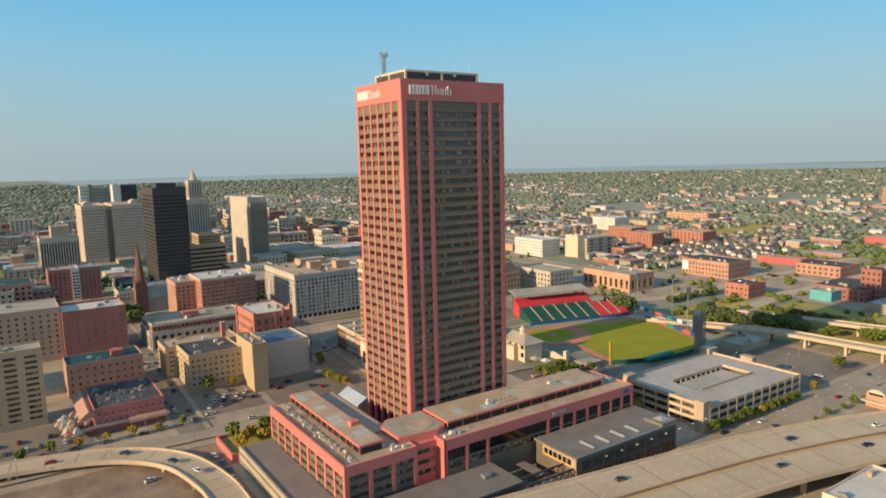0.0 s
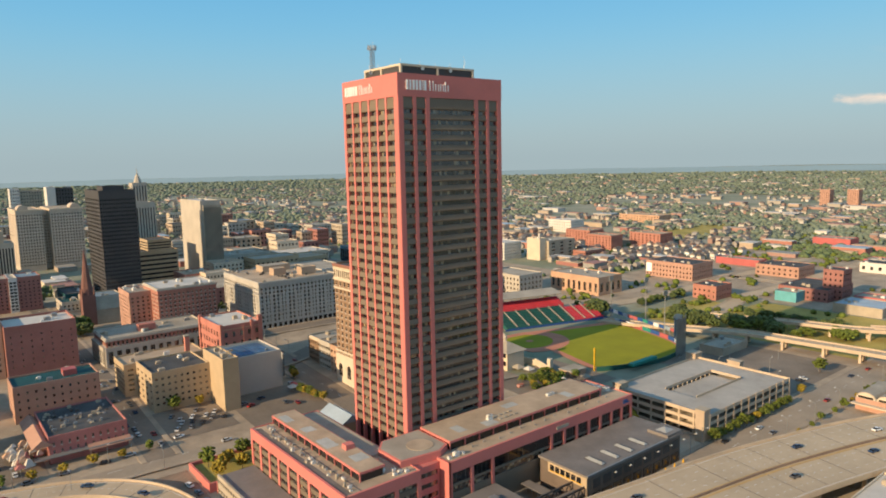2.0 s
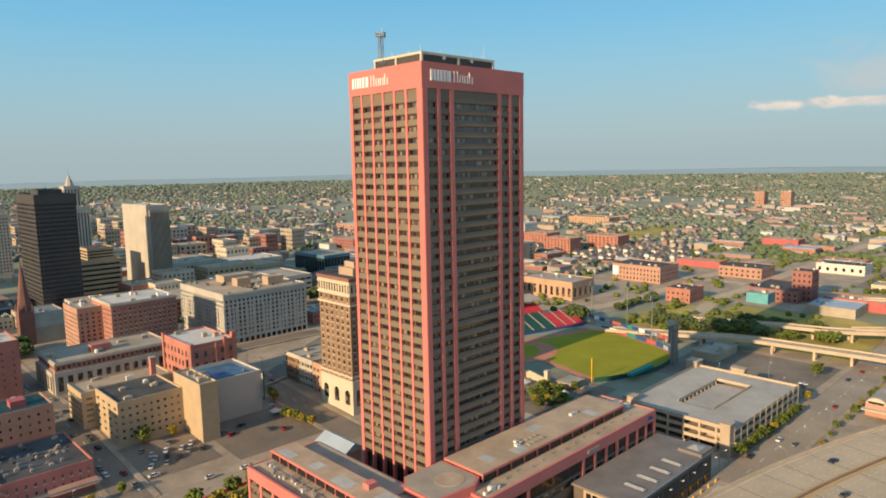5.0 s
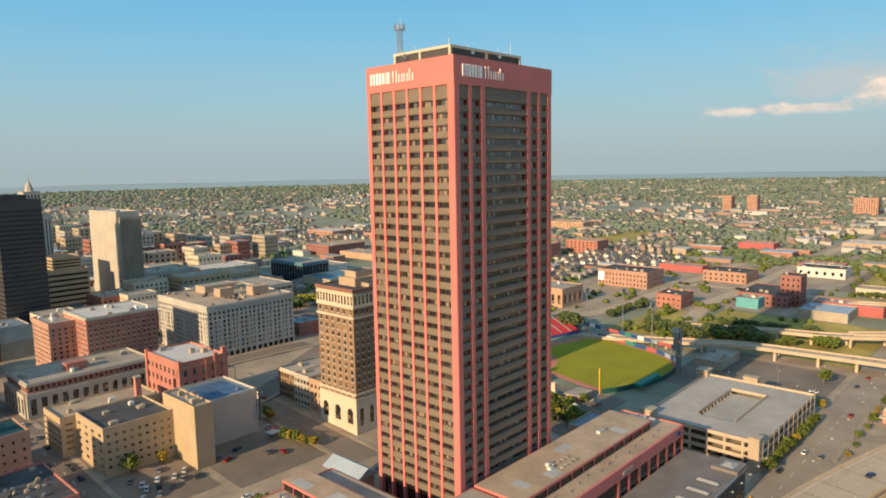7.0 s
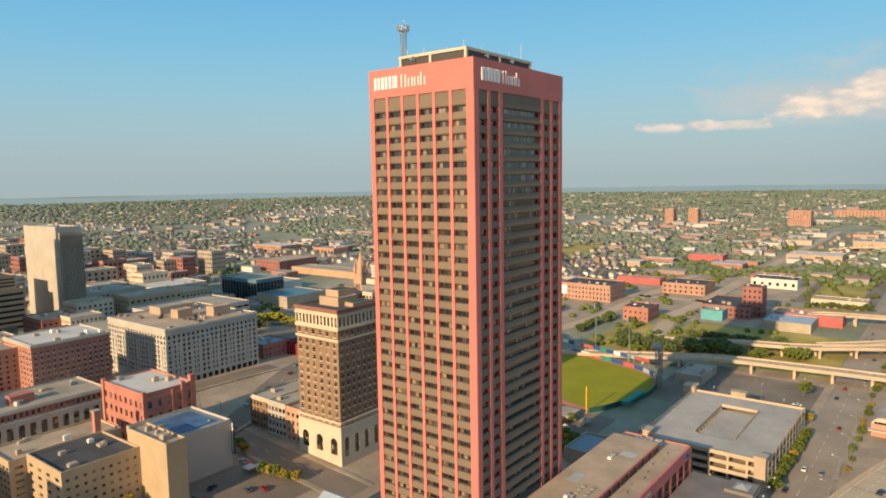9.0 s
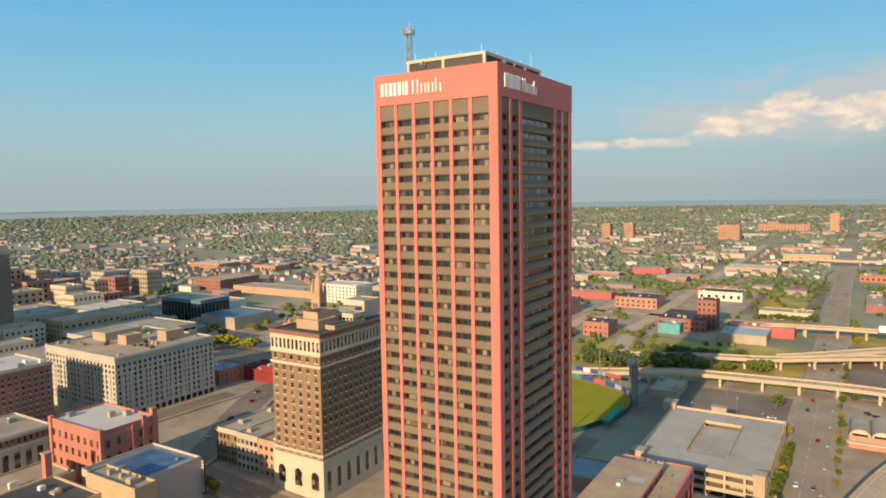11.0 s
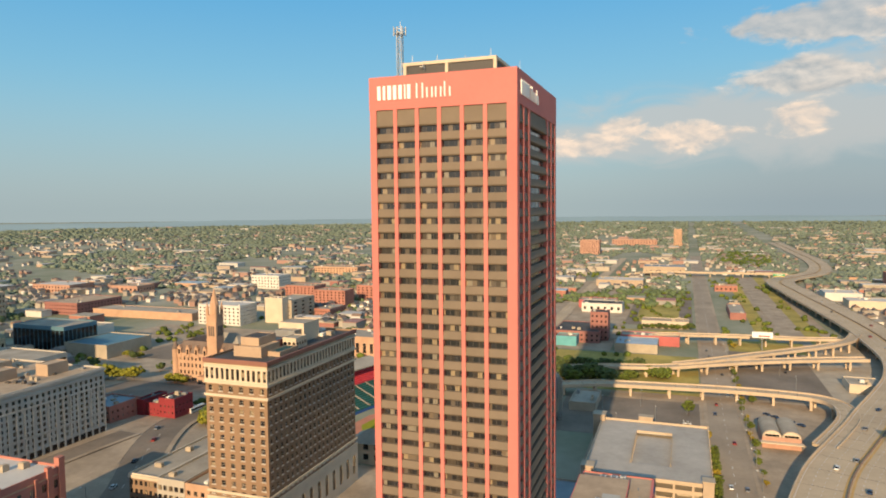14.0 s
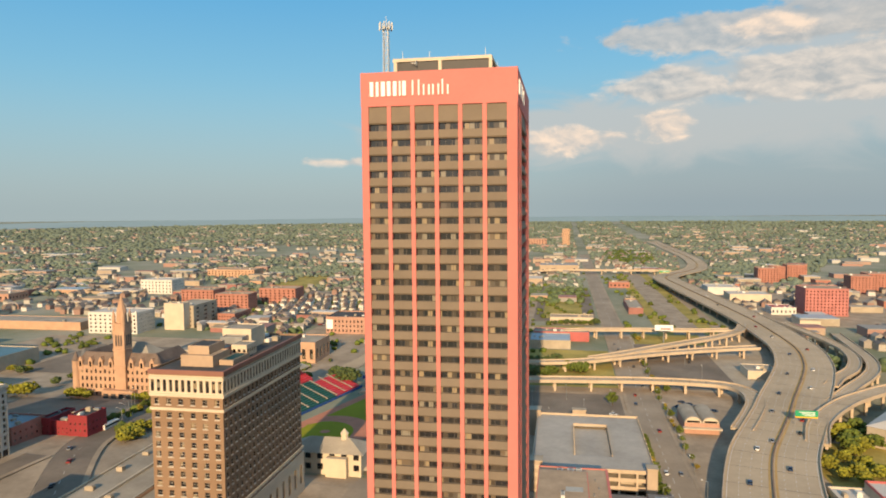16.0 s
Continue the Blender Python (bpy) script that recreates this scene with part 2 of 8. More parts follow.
BLACKWALL = mat("black_metal_wall", (0.06, 0.055, 0.052), 0.6, 0.2, 0.04, 0.6, spec=0.5)
SANDSTONE = mat("sandstone", (0.50, 0.31, 0.20), 0.85, 0.12, 0.1, 1.2)
STEEL = mat("galvanised_steel", (0.34, 0.34, 0.33), 0.5, 0.12, 0.3, 2.0, metal=0.6)
WHITEMETAL = mat("white_metal", (0.68, 0.66, 0.6), 0.5, 0.08, 0.3, 2.0)
SIGNWHITE = mat("white_sign_face", (0.85, 0.84, 0.8), 0.5, 0.02, 0.3, 2.0, bump=0)
REDROOF = mat("red_metal", (0.44, 0.115, 0.105), 0.6, 0.1, 0.1, 1.0)
REDSEAT = mat("red_seats", (0.58, 0.06, 0.075), 0.6, 0.1, 0.2, 1.5)
GREENSEAT = mat("green_seats", (0.025, 0.105, 0.085), 0.6, 0.12, 0.2, 1.5)
BLUEPAD = mat("blue_wall_pads", (0.03, 0.09, 0.26), 0.6, 0.1, 0.2, 1.0)
GREENNET = mat("teal_canvas", (0.03, 0.24, 0.19), 0.7, 0.1, 0.2, 1.0)
TURF = mat("mown_turf", (0.265, 0.255, 0.012), 0.95, 0.10, 0.05, 0.7)
DIRT = mat("infield_dirt", (0.50, 0.205, 0.125), 0.95, 0.1, 0.1, 0.9)
YELLOW = mat("yellow_paint", (0.75, 0.42, 0.02), 0.6, 0.06, 0.3, 1.0)
WHITEPAINT = mat("road_paint", (0.62, 0.6, 0.55), 0.8, 0.2, 0.3, 1.0)
OCHREPAINT = mat("ochre_lane_paint", (0.50, 0.32, 0.12), 0.8, 0.15, 0.1, 1.0)
GREENSIGN = mat("green_sign", (0.02, 0.30, 0.14), 0.5, 0.05, 0.3, 1.0)
GRASS = mat("rough_grass", (0.38, 0.29, 0.08), 0.95, 0.25, 0.03, 0.4, col2=(0.23, 0.20, 0.05))
LEAF = mat("foliage", (0.10, 0.125, 0.018), 0.8, 0.35, 0.25, 1.5, 0.3, island=0.35)
LEAF_DARK = mat("dark_foliage", (0.075, 0.098, 0.028), 0.8, 0.35, 0.15, 0.8, 0.3, island=0.35)
LEAF_YELLOW = mat("yellowing_foliage", (0.26, 0.19, 0.02), 0.8, 0.3, 0.3, 1.5, 0.3, island=0.3)
# LEAF settings again, the sunlit yellow put into the base colour
LEAF_SUN = mat("sunlit_foliage", (0.20, 0.19, 0.02), 0.8, 0.35, 0.25, 1.5, 0.3, island=0.35)
WOODS = mat("far_woods", (0.12, 0.15, 0.06), 0.9, 0.2, 0.004, 0.05, 0, island=0.25, col2=(0.09, 0.13, 0.065))
BARK = mat("bark", (0.12, 0.085, 0.06), 0.9, 0.2, 0.5, 3.0)
SHINGLES = many("roof_shingles", [(0.20, 0.17, 0.15), (0.15, 0.14, 0.13), (0.24, 0.17, 0.13), (0.30, 0.27, 0.24), (0.17, 0.135, 0.12)], 0.9)
CLAPBOARD = many("house_walls", [(0.46, 0.43, 0.38), (0.38, 0.35, 0.29), (0.32, 0.20, 0.16), (0.42, 0.37, 0.30), (0.58, 0.55, 0.51), (0.33, 0.29, 0.25)], 0.8)
CARPAINT = many("car_paint", [(0.55, 0.55, 0.54), (0.03, 0.035, 0.045), (0.72, 0.72, 0.7), (0.09, 0.095, 0.10), (0.28, 0.02, 0.02), (0.2, 0.21, 0.23), (0.02, 0.05, 0.11)], 0.3, "object", 0.5)
RUBBER = mat("rubber", (0.02, 0.02, 0.02), 0.8, 0.1, bump=0)

# ---- building kit ----
ORIGIN = {}
SHARED = {}


class Mesh:
    def __init__(self):
        self.v, self.f, self.m, self.slot = [], [], [], 0

    def add(self, vs, fs):
        o = len(self.v)
        self.v.extend(vs)
        self.f.extend([[o + i for i in f] for f in fs])
        self.m.extend([self.slot] * len(fs))
        return self

    def box(self, x0, y0, z0, x1, y1, z1):
        x0, x1 = min(x0, x1), max(x0, x1)
        y0, y1 = min(y0, y1), max(y0, y1)
        return self.add([(x0, y0, z0), (x1, y0, z0), (x1, y1, z0), (x0, y1, z0), (x0, y0, z1), (x1, y0, z1), (x1, y1, z1), (x0, y1, z1)],
                        [(3, 2, 1, 0), (4, 5, 6, 7), (0, 1, 5, 4), (1, 2, 6, 5), (2, 3, 7, 6), (3, 0, 4, 7)])

    def prism(self, pts, z0, z1, top=1.0):
        n = len(pts)
        cx, cy = sum(p[0] for p in pts) / n, sum(p[1] for p in pts) / n
        lo = [(p[0], p[1], z0) for p in pts]
        hi = [(cx + (p[0] - cx) * top, cy + (p[1] - cy) * top, z1) for p in pts]
        return self.add(lo + hi, [list(range(n))[::-1], list(range(n, 2 * n))] + [(i, (i + 1) % n, n + (i + 1) % n, n + i) for i in range(n)])

    def tube(self, x, y, z0, z1, r0, r1=None, n=8):
        r1 = r0 if r1 is None else r1
        ring = [(math.cos(2 * math.pi * i / n), math.sin(2 * math.pi * i / n)) for i in range(n)]
        return self.add([(x + c * r0, y + s * r0, z0) for c, s in ring] + [(x + c * r1, y + s * r1, z1) for c, s in ring],
                        [list(range(n))[::-1], list(range(n, 2 * n))] + [(i, (i + 1) % n, n + (i + 1) % n, n + i) for i in range(n)])

    def beam(self, a, b, w):
        a, b = Vector(a), Vector(b)
        d = (b - a).normalized()
        s = d.cross(Vector((0, 0, 1)))
        s = (s if s.length > 0.01 else Vector((1, 0, 0))).normalized() * (w / 2)
        t = d.cross(s).normalized() * (w / 2)
        vs = [tuple(p + i * s + j * t) for p in (a, b) for i, j in ((-1, -1), (1, -1), (1, 1), (-1, 1))]
        return self.add(vs, [(0, 1, 2, 3), (7, 6, 5, 4), (0, 4, 5, 1), (1, 5, 6, 2), (2, 6, 7, 3), (3, 7, 4, 0)])

    def gable(self, x0, y0, x1, y1, z0, h, over=0.4):
        """A pitched roof whose ridge runs along the longer side."""
        x0, y0, x1, y1 = x0 - over, y0 - over, x1 + over, y1 + over
        if x1 - x0 >= y1 - y0:
            r = [(x0, (y0 + y1) / 2, z0 + h), (x1, (y0 + y1) / 2, z0 + h)]
            fs = [(0, 1, 5, 4), (2, 3, 4, 5), (3, 0, 4), (1, 2, 5), (3, 2, 1, 0)]
        else:
            r = [((x0 + x1) / 2, y0, z0 + h), ((x0 + x1) / 2, y1, z0 + h)]
            fs = [(1, 2, 5, 4), (3, 0, 4, 5), (0, 1, 4), (2, 3, 5), (3, 2, 1, 0)]
        return self.add([(x0, y0, z0), (x1, y0, z0), (x1, y1, z0), (x0, y1, z0)] + r, fs)

    def hip(self, x0, y0, x1, y1, z0, h, ridge=0.4):
        mx, my = (x0 + x1) / 2, (y0 + y1) / 2
        if x1 - x0 >= y1 - y0:
            k = (x1 - x0) * ridge / 2
            r = [(mx - k, my, z0 + h), (mx + k, my, z0 + h)]
            fs = [(0, 1, 5, 4), (2, 3, 4, 5), (3, 0, 4), (1, 2, 5), (3, 2, 1, 0)]
        else:
            k = (y1 - y0) * ridge / 2
            r = [(mx, my - k, z0 + h), (mx, my + k, z0 + h)]
            fs = [(1, 2, 5, 4), (3, 0, 4, 5), (0, 1, 4), (2, 3, 5), (3, 2, 1, 0)]
        return self.add([(x0, y0, z0), (x1, y0, z0), (x1, y1, z0), (x0, y1, z0)] + r, fs)

    def data(self, name, mats, shift=(0, 0, 0)):
        me = bpy.data.meshes.new(name)
        sx, sy, sz = shift
        me.from_pydata([(x - sx, y - sy, z - sz) for x, y, z in self.v], [], self.f)
        for m in mats:
            me.materials.append(m)
        if len(mats) > 1:
            me.polygons.foreach_set("material_index", self.m)
        me.update()
        return me


def thing(name, x, y, z, label, category, group=""):
    if len(label.split()) < 4:
        label += " with a flat roof"
    e = new(name)
    e.location = (x, y, z)
    e.empty_display_size = 0.5
    ORIGIN[e.name] = Vector((x, y, z))
    return tagged(e, label, category, group)


def part(name, mesh, material, parent, label=""):
    """One mesh object under a thing or a part; the mesh is in world metres."""
    o = ORIGIN[parent.name]
    mats = material if isinstance(material, (list, tuple)) else [material]
    ob = new(name, mesh.data(name, mats, o))
    ob.parent = parent
    ORIGIN[ob.name] = o
    return tagged(ob, label)


def piece(name, me, parent, x, y, z, label=""):
    """An object of its own on a shared mesh."""
    ob = new(name, me)
    ob.parent = parent
    ob.location = Vector((x, y, z)) - ORIGIN[parent.name]
    return tagged(ob, label) if label else ob


def solid(name, mesh, material, label, category="", kind="", group=""):
    mats = material if isinstance(material, (list, tuple)) else [material]
    ob = new(name, mesh.data(name, mats))
    ORIGIN[ob.name] = Vector((0, 0, 0))
    return tagged(ob, label, category, group, kind)


def smooth(a, b, v):
    t = min(1.0, max(0.0, (v - a) / (b - a)))
    return t * t * (3 - 2 * t)


def land(x, y):
    """Height of the ground: the old town stands on a rise north of the harbour."""
    bowl = smooth(246, 272, x) * (1 - smooth(392, 430, y))
    far = math.hypot(x + 10, y - 110)
    return 9.0 * smooth(240, 470, y) * (1 - smooth(230, 420, x)) * (1 - bowl) + 36.0 * max(0.0, min(1.0, (far - 2300) / 2450))


def fbox(mesh, face, u0, u1, z0, z1, plane, d0, d1):
    """A box on a wall: u along the wall, d the depth behind its plane."""
    if face == "W":
        mesh.box(plane + d0, u0, z0, plane + d1, u1, z1)
    elif face == "E":
        mesh.box(plane - d1, u0, z0, plane - d0, u1, z1)
    elif face == "S":
        mesh.box(u0, plane + d0, z0, u1, plane + d1, z1)
    else:
        mesh.box(u0, plane - d1, z0, u1, plane - d0, z1)


def pane_mesh(face, w, h, glass, frame, bars):
    """A glazed window: glass, a surround and upright bars, around its own middle."""
    key = (face in "WE", round(w, 2), round(h, 2), glass.name, frame.name, bars)
    if key not in SHARED:
        m = Mesh()
        g = "W" if face in "WE" else "S"
        fbox(m, g, -w / 2, w / 2, -h / 2, h / 2, 0, -0.03, 0.03)
        m.slot = 1
        if bars >= 0:
            t = 0.09
            fbox(m, g, -w / 2, w / 2, -h / 2, -h / 2 + t, 0, -0.10, 0.10)
            fbox(m, g, -w / 2, w / 2, h / 2 - t, h / 2, 0, -0.10, 0.10)
            if frame is FRAME_PALE:     # stone sill that stands out from the wall
                fbox(m, g, -w / 2 - 0.12, w / 2 + 0.12, -h / 2 - 0.32, -h / 2, 0, -0.42, 0.05)
                fbox(m, g, -w / 2 + t, w / 2 - t, -t / 2, t / 2, 0, -0.08, 0.08)
            for i in range(bars):
                u = -w / 2 + w * (i + 1) / (bars + 1)
                fbox(m, g, u - t / 2, u + t / 2, -h / 2, h / 2, 0, -0.08, 0.08)
        SHARED[key] = m.data("window", [glass, frame])
    return SHARED[key]


def grid_wall(parent, face, plane, u0, u1, z0, z1, spec, pier, spandrel, depth=0.4, glass=None, frame=None, bars=1, pname="window", step=0.0, joined=None):
    """A wall with real openings: piers and spandrels in front, a pane of its own in every opening.
    spec: columns, rows, share of the width and height that is glass, metres left solid below and above."""
    cols, rows, fw, fh, bot, top = spec
    glass, frame = glass or GLASS, frame or FRAME
    cw, rh = (u1 - u0) / cols, (z1 - z0 - bot - top) / rows
    w, h = cw * fw, rh * fh
    edges = [u0] + [v for c in range(cols) for v in (u0 + cw * (c + 0.5) - w / 2, u0 + cw * (c + 0.5) + w / 2)] + [u1]
    for i in range(0, len(edges), 2):
        fbox(pier, face, edges[i], edges[i + 1], z0, z1, plane, 0, depth)
    levels = [z0] + [v for r in range(rows) for v in (z0 + bot + rh * (r + 0.5) - h / 2, z0 + bot + rh * (r + 0.5) + h / 2)] + [z1]
    me = pane_mesh(face, w, h, glass, frame, bars) if joined is None else None
    for c in range(cols):
        uc = u0 + cw * (c + 0.5)
        for i in range(0, len(levels), 2):
            if levels[i + 1] - levels[i] > 0.02:
                fbox(spandrel, face, uc - w / 2, uc + w / 2, levels[i], levels[i + 1], plane, step, depth)
        for r in range(rows):
            zc = z0 + bot + rh * (r + 0.5)
            if joined is not None:
                fbox(joined, face, uc - w / 2, uc + w / 2, zc - h / 2, zc + h / 2, plane, depth - 0.08, depth)
            else:
                s = depth - 0.12
                p = {"W": (plane + s, uc), "E": (plane - s, uc), "S": (uc, plane + s), "N": (uc, plane - s)}[face]
                piece(pname, me, parent, p[0], p[1], zc)


def arch_heads(parent, face, plane, u0, u1, z0, z1, spec, material, depth=0.4, only=None):
    """Round heads for the openings of a wall of the same spec: two curved corner pieces in each."""
    cols, rows, fw, fh, bot, top = spec
    cw, rh = (u1 - u0) / cols, (z1 - z0 - bot - top) / rows
    w, h = cw * fw, rh * fh
    n, r = 6, w / 2
    m = Mesh()
    for c in range(cols):
        for k in range(rows) if only is None else only:
            uc, zt = u0 + cw * (c + 0.5), z0 + bot + rh * (k + 0.5) + h / 2
            for side in (-1, 1):
                rim = [(uc + side * r, zt)] + [(uc + side * r * math.cos(a), zt - r + r * math.sin(a)) for a in (math.pi / 2 * (1 - i / n) for i in range(n + 1))]
                vs = [{"W": (plane + d, u, z), "S": (u, plane + d, z)}[face] for d in (0.02, depth) for u, z in rim]
                q = len(rim)
                m.add(vs, [list(range(q)), list(range(q, 2 * q))[::-1]] + [(i, q + i, q + (i + 1) % q, (i + 1) % q) for i in range(q)])
    return tagged(part("arch_head", m, material, parent), kind="stuff")


def building(name, label, x0, y0, x1, y1, z1, wall, roof, W=None, S=None, N=None, E=None, z0=None, parapet=0.9, bars=0, glass=None, frame=None,
             category="building", group="", units=0, small=1.0, cornice=None, depth=0.4, seed=1, far=False, parent=None):
    """A block with openings in its walls, a parapet round a sunk roof, and plant on top."""
    z0 = min(land(x, y) for x in (x0, x1) for y in (y0, y1)) - 0.6 if z0 is None else z0
    t = parent or thing(name, (x0 + x1) / 2, (y0 + y1) / 2, z0, label, category, group)
    rows_of_glass = Mesh() if far else None
    w = Mesh()
    w.box(x0 + depth, y0 + depth, z0, x1 - depth, y1 - depth, z1 - 0.05)
    for face, spec in (("W", W), ("S", S), ("N", N), ("E", E)):
        plane = {"W": x0, "E": x1, "S": y0, "N": y1}[face]
        u0, u1 = (y0, y1) if face in "WE" else (x0 + depth, x1 - depth)
        if spec is None:
            fbox(w, face, u0, u1, z0, z1, plane, 0, depth)
        else:
            grid_wall(t, face, plane, u0, u1, z0, z1, spec, w, w, depth, glass, frame, bars, joined=rows_of_glass)
    part("wall", w, wall, t)
    if far and rows_of_glass.v:
        tagged(part("far_glazing", rows_of_glass, GLASS_DARK, t), kind="stuff")
    r = Mesh()
    k = 0.45
    r.box(x0 + k, y0 + k, z1 - 0.05, x1 - k, y1 - k, z1 + 0.08)
    part("roof", r, roof, t)
    p = Mesh()
    for a in ((x0, y0, x1, y0 + k), (x0, y1 - k, x1, y1), (x0, y0 + k, x0 + k, y1 - k), (x1 - k, y0 + k, x1, y1 - k)):
        p.box(a[0], a[1], z1, a[2], a[3], z1 + parapet)
    part("parapet", p, cornice or wall, t)
    if cornice:
        c = Mesh()
        for a in ((x0 - 0.6, y0 - 0.6, x1 + 0.6, y0 - 0.003), (x0 - 0.6, y0 - 0.003, x0 - 0.003, y1)):
            c.box(a[0], a[1], z1 - 0.8, a[2], a[3], z1 + 0.3)
        part("cornice", c, cornice, t)
    rnd = random.Random(seed * 77 + int(x0 * 3 + y0))
    for _ in range(units):
        a, b, h = rnd.uniform(1.2, 3.6) * small, rnd.uniform(1.2, 3.6) * small, rnd.uniform(0.8, 2.2) * small
        if x1 - x0 < a + 3 or y1 - y0 < b + 3:
            continue
        x, y = rnd.uniform(x0 + 1.2, x1 - 1.2 - a), rnd.uniform(y0 + 1.2, y1 - 1.2 - b)
        u = Mesh()
        u.box(x, y, z1 + 0.08, x + a, y + b, z1 + h)
        u.box(x + a * 0.15, y + b * 0.15, z1 + h, x + a * 0.85, y + b * 0.85, z1 + h + 0.25)
        part("roof_unit", u, rnd.choice((STEEL, WHITEMETAL, CONC_GREY) if small == 1 else (STEEL, CONC_GREY, FRAME)), t)
    return t


def strip(path, width, z=None, thick=0.0):
    """A ribbon along a path of (x, y[, z]); with thickness it is a deck."""
    m = Mesh()
    P = [Vector((p[0], p[1], p[2] if len(p) > 2 else (land(p[0], p[1]) if z is None else z))) for p in path]
    rows = []
    for i, p in enumerate(P):
        d = (P[min(i + 1, len(P) - 1)] - P[max(i - 1, 0)])
        d.z = 0
        n = Vector((-d.y, d.x, 0)).normalized()
        w = width[i] if isinstance(width, (list, tuple)) else width
        rows.append((p + n * w / 2, p - n * w / 2))
    n = len(rows)
    top = [tuple(v) for r in rows for v in r]
    faces = [(2 * i, 2 * i + 1, 2 * i + 3, 2 * i + 2) for i in range(n - 1)]
    if thick:
        low = [(x, y, zz - thick) for x, y, zz in top]
        k = 2 * n
        faces += [(k + 2 * i + 2, k + 2 * i + 3, k + 2 * i + 1, k + 2 * i) for i in range(n - 1)]
        faces += [(2 * i, 2 * i + 2, k + 2 * i + 2, k + 2 * i) for i in range(n - 1)] + [(2 * i + 3, 2 * i + 1, k + 2 * i + 1, k + 2 * i + 3) for i in range(n - 1)]
        faces += [(1, 0, k, k + 1), (k - 2, k - 1, 2 * k - 1, 2 * k - 2)]
        top += low
    m.add(top, faces)
    return m


def spline(pts, n=6):
    """A smooth path through the given points."""
    P = [Vector((p[0], p[1], p[2] if len(p) > 2 else 0)) for p in pts]
    out = []
    for i in range(len(P) - 1):
        a, b, c, d = P[max(i - 1, 0)], P[i], P[i + 1], P[min(i + 2, len(P) - 1)]
        for k in range(n):
            t = k / n
            out.append(0.5 * ((2 * b) + (c - a) * t + (2 * a - 5 * b + 4 * c - d) * t * t + (3 * b - a - 3 * c + d) * t ** 3))
    out.append(P[-1])
    return [tuple(p) for p in out]


def offset(path, d):
    """The path moved sideways by d metres to its left."""
    out = []
    for i, p in enumerate(path):
        a, b = path[max(i - 1, 0)], path[min(i + 1, len(path) - 1)]
        v = Vector((b[0] - a[0], b[1] - a[1]))
        v.normalize()
        out.append((p[0] - v.y * d, p[1] + v.x * d, *p[2:]))
    return out

# ---- ground ----
GROUND = mat("city_ground", (0.30, 0.28, 0.215), 0.95, 0.2, 0.008, 0.15, 0.1, col2=(0.17, 0.195, 0.115))


def make_ground():
    near = [-400, -200, -100] + list(range(-60, 640, 20))
    away = list(range(700, 5400, 230))
    xs = sorted(set([-5200, -2500, -1200, -700] + near + away))
    ys = sorted(set([-5200, -2500, -1200, -700] + near + away))
    m = Mesh()
    m.add([(x, y, land(x, y)) for y in ys for x in xs],
          [(j * len(xs) + i, j * len(xs) + i + 1, (j + 1) * len(xs) + i + 1, (j + 1) * len(xs) + i) for j in range(len(ys) - 1) for i in range(len(xs) - 1)])
    return solid("ground", m, GROUND, "city ground of worn grass, dirt and paving", kind="structure")


make_ground()

# ---- the tower ----
TX0, TX1, TY0, TY1, TTOP = 133.5, 184.0, 227.6, 265.9, 157.0
BAND, PITCH, FLOORS = 148.8, 3.8, 33


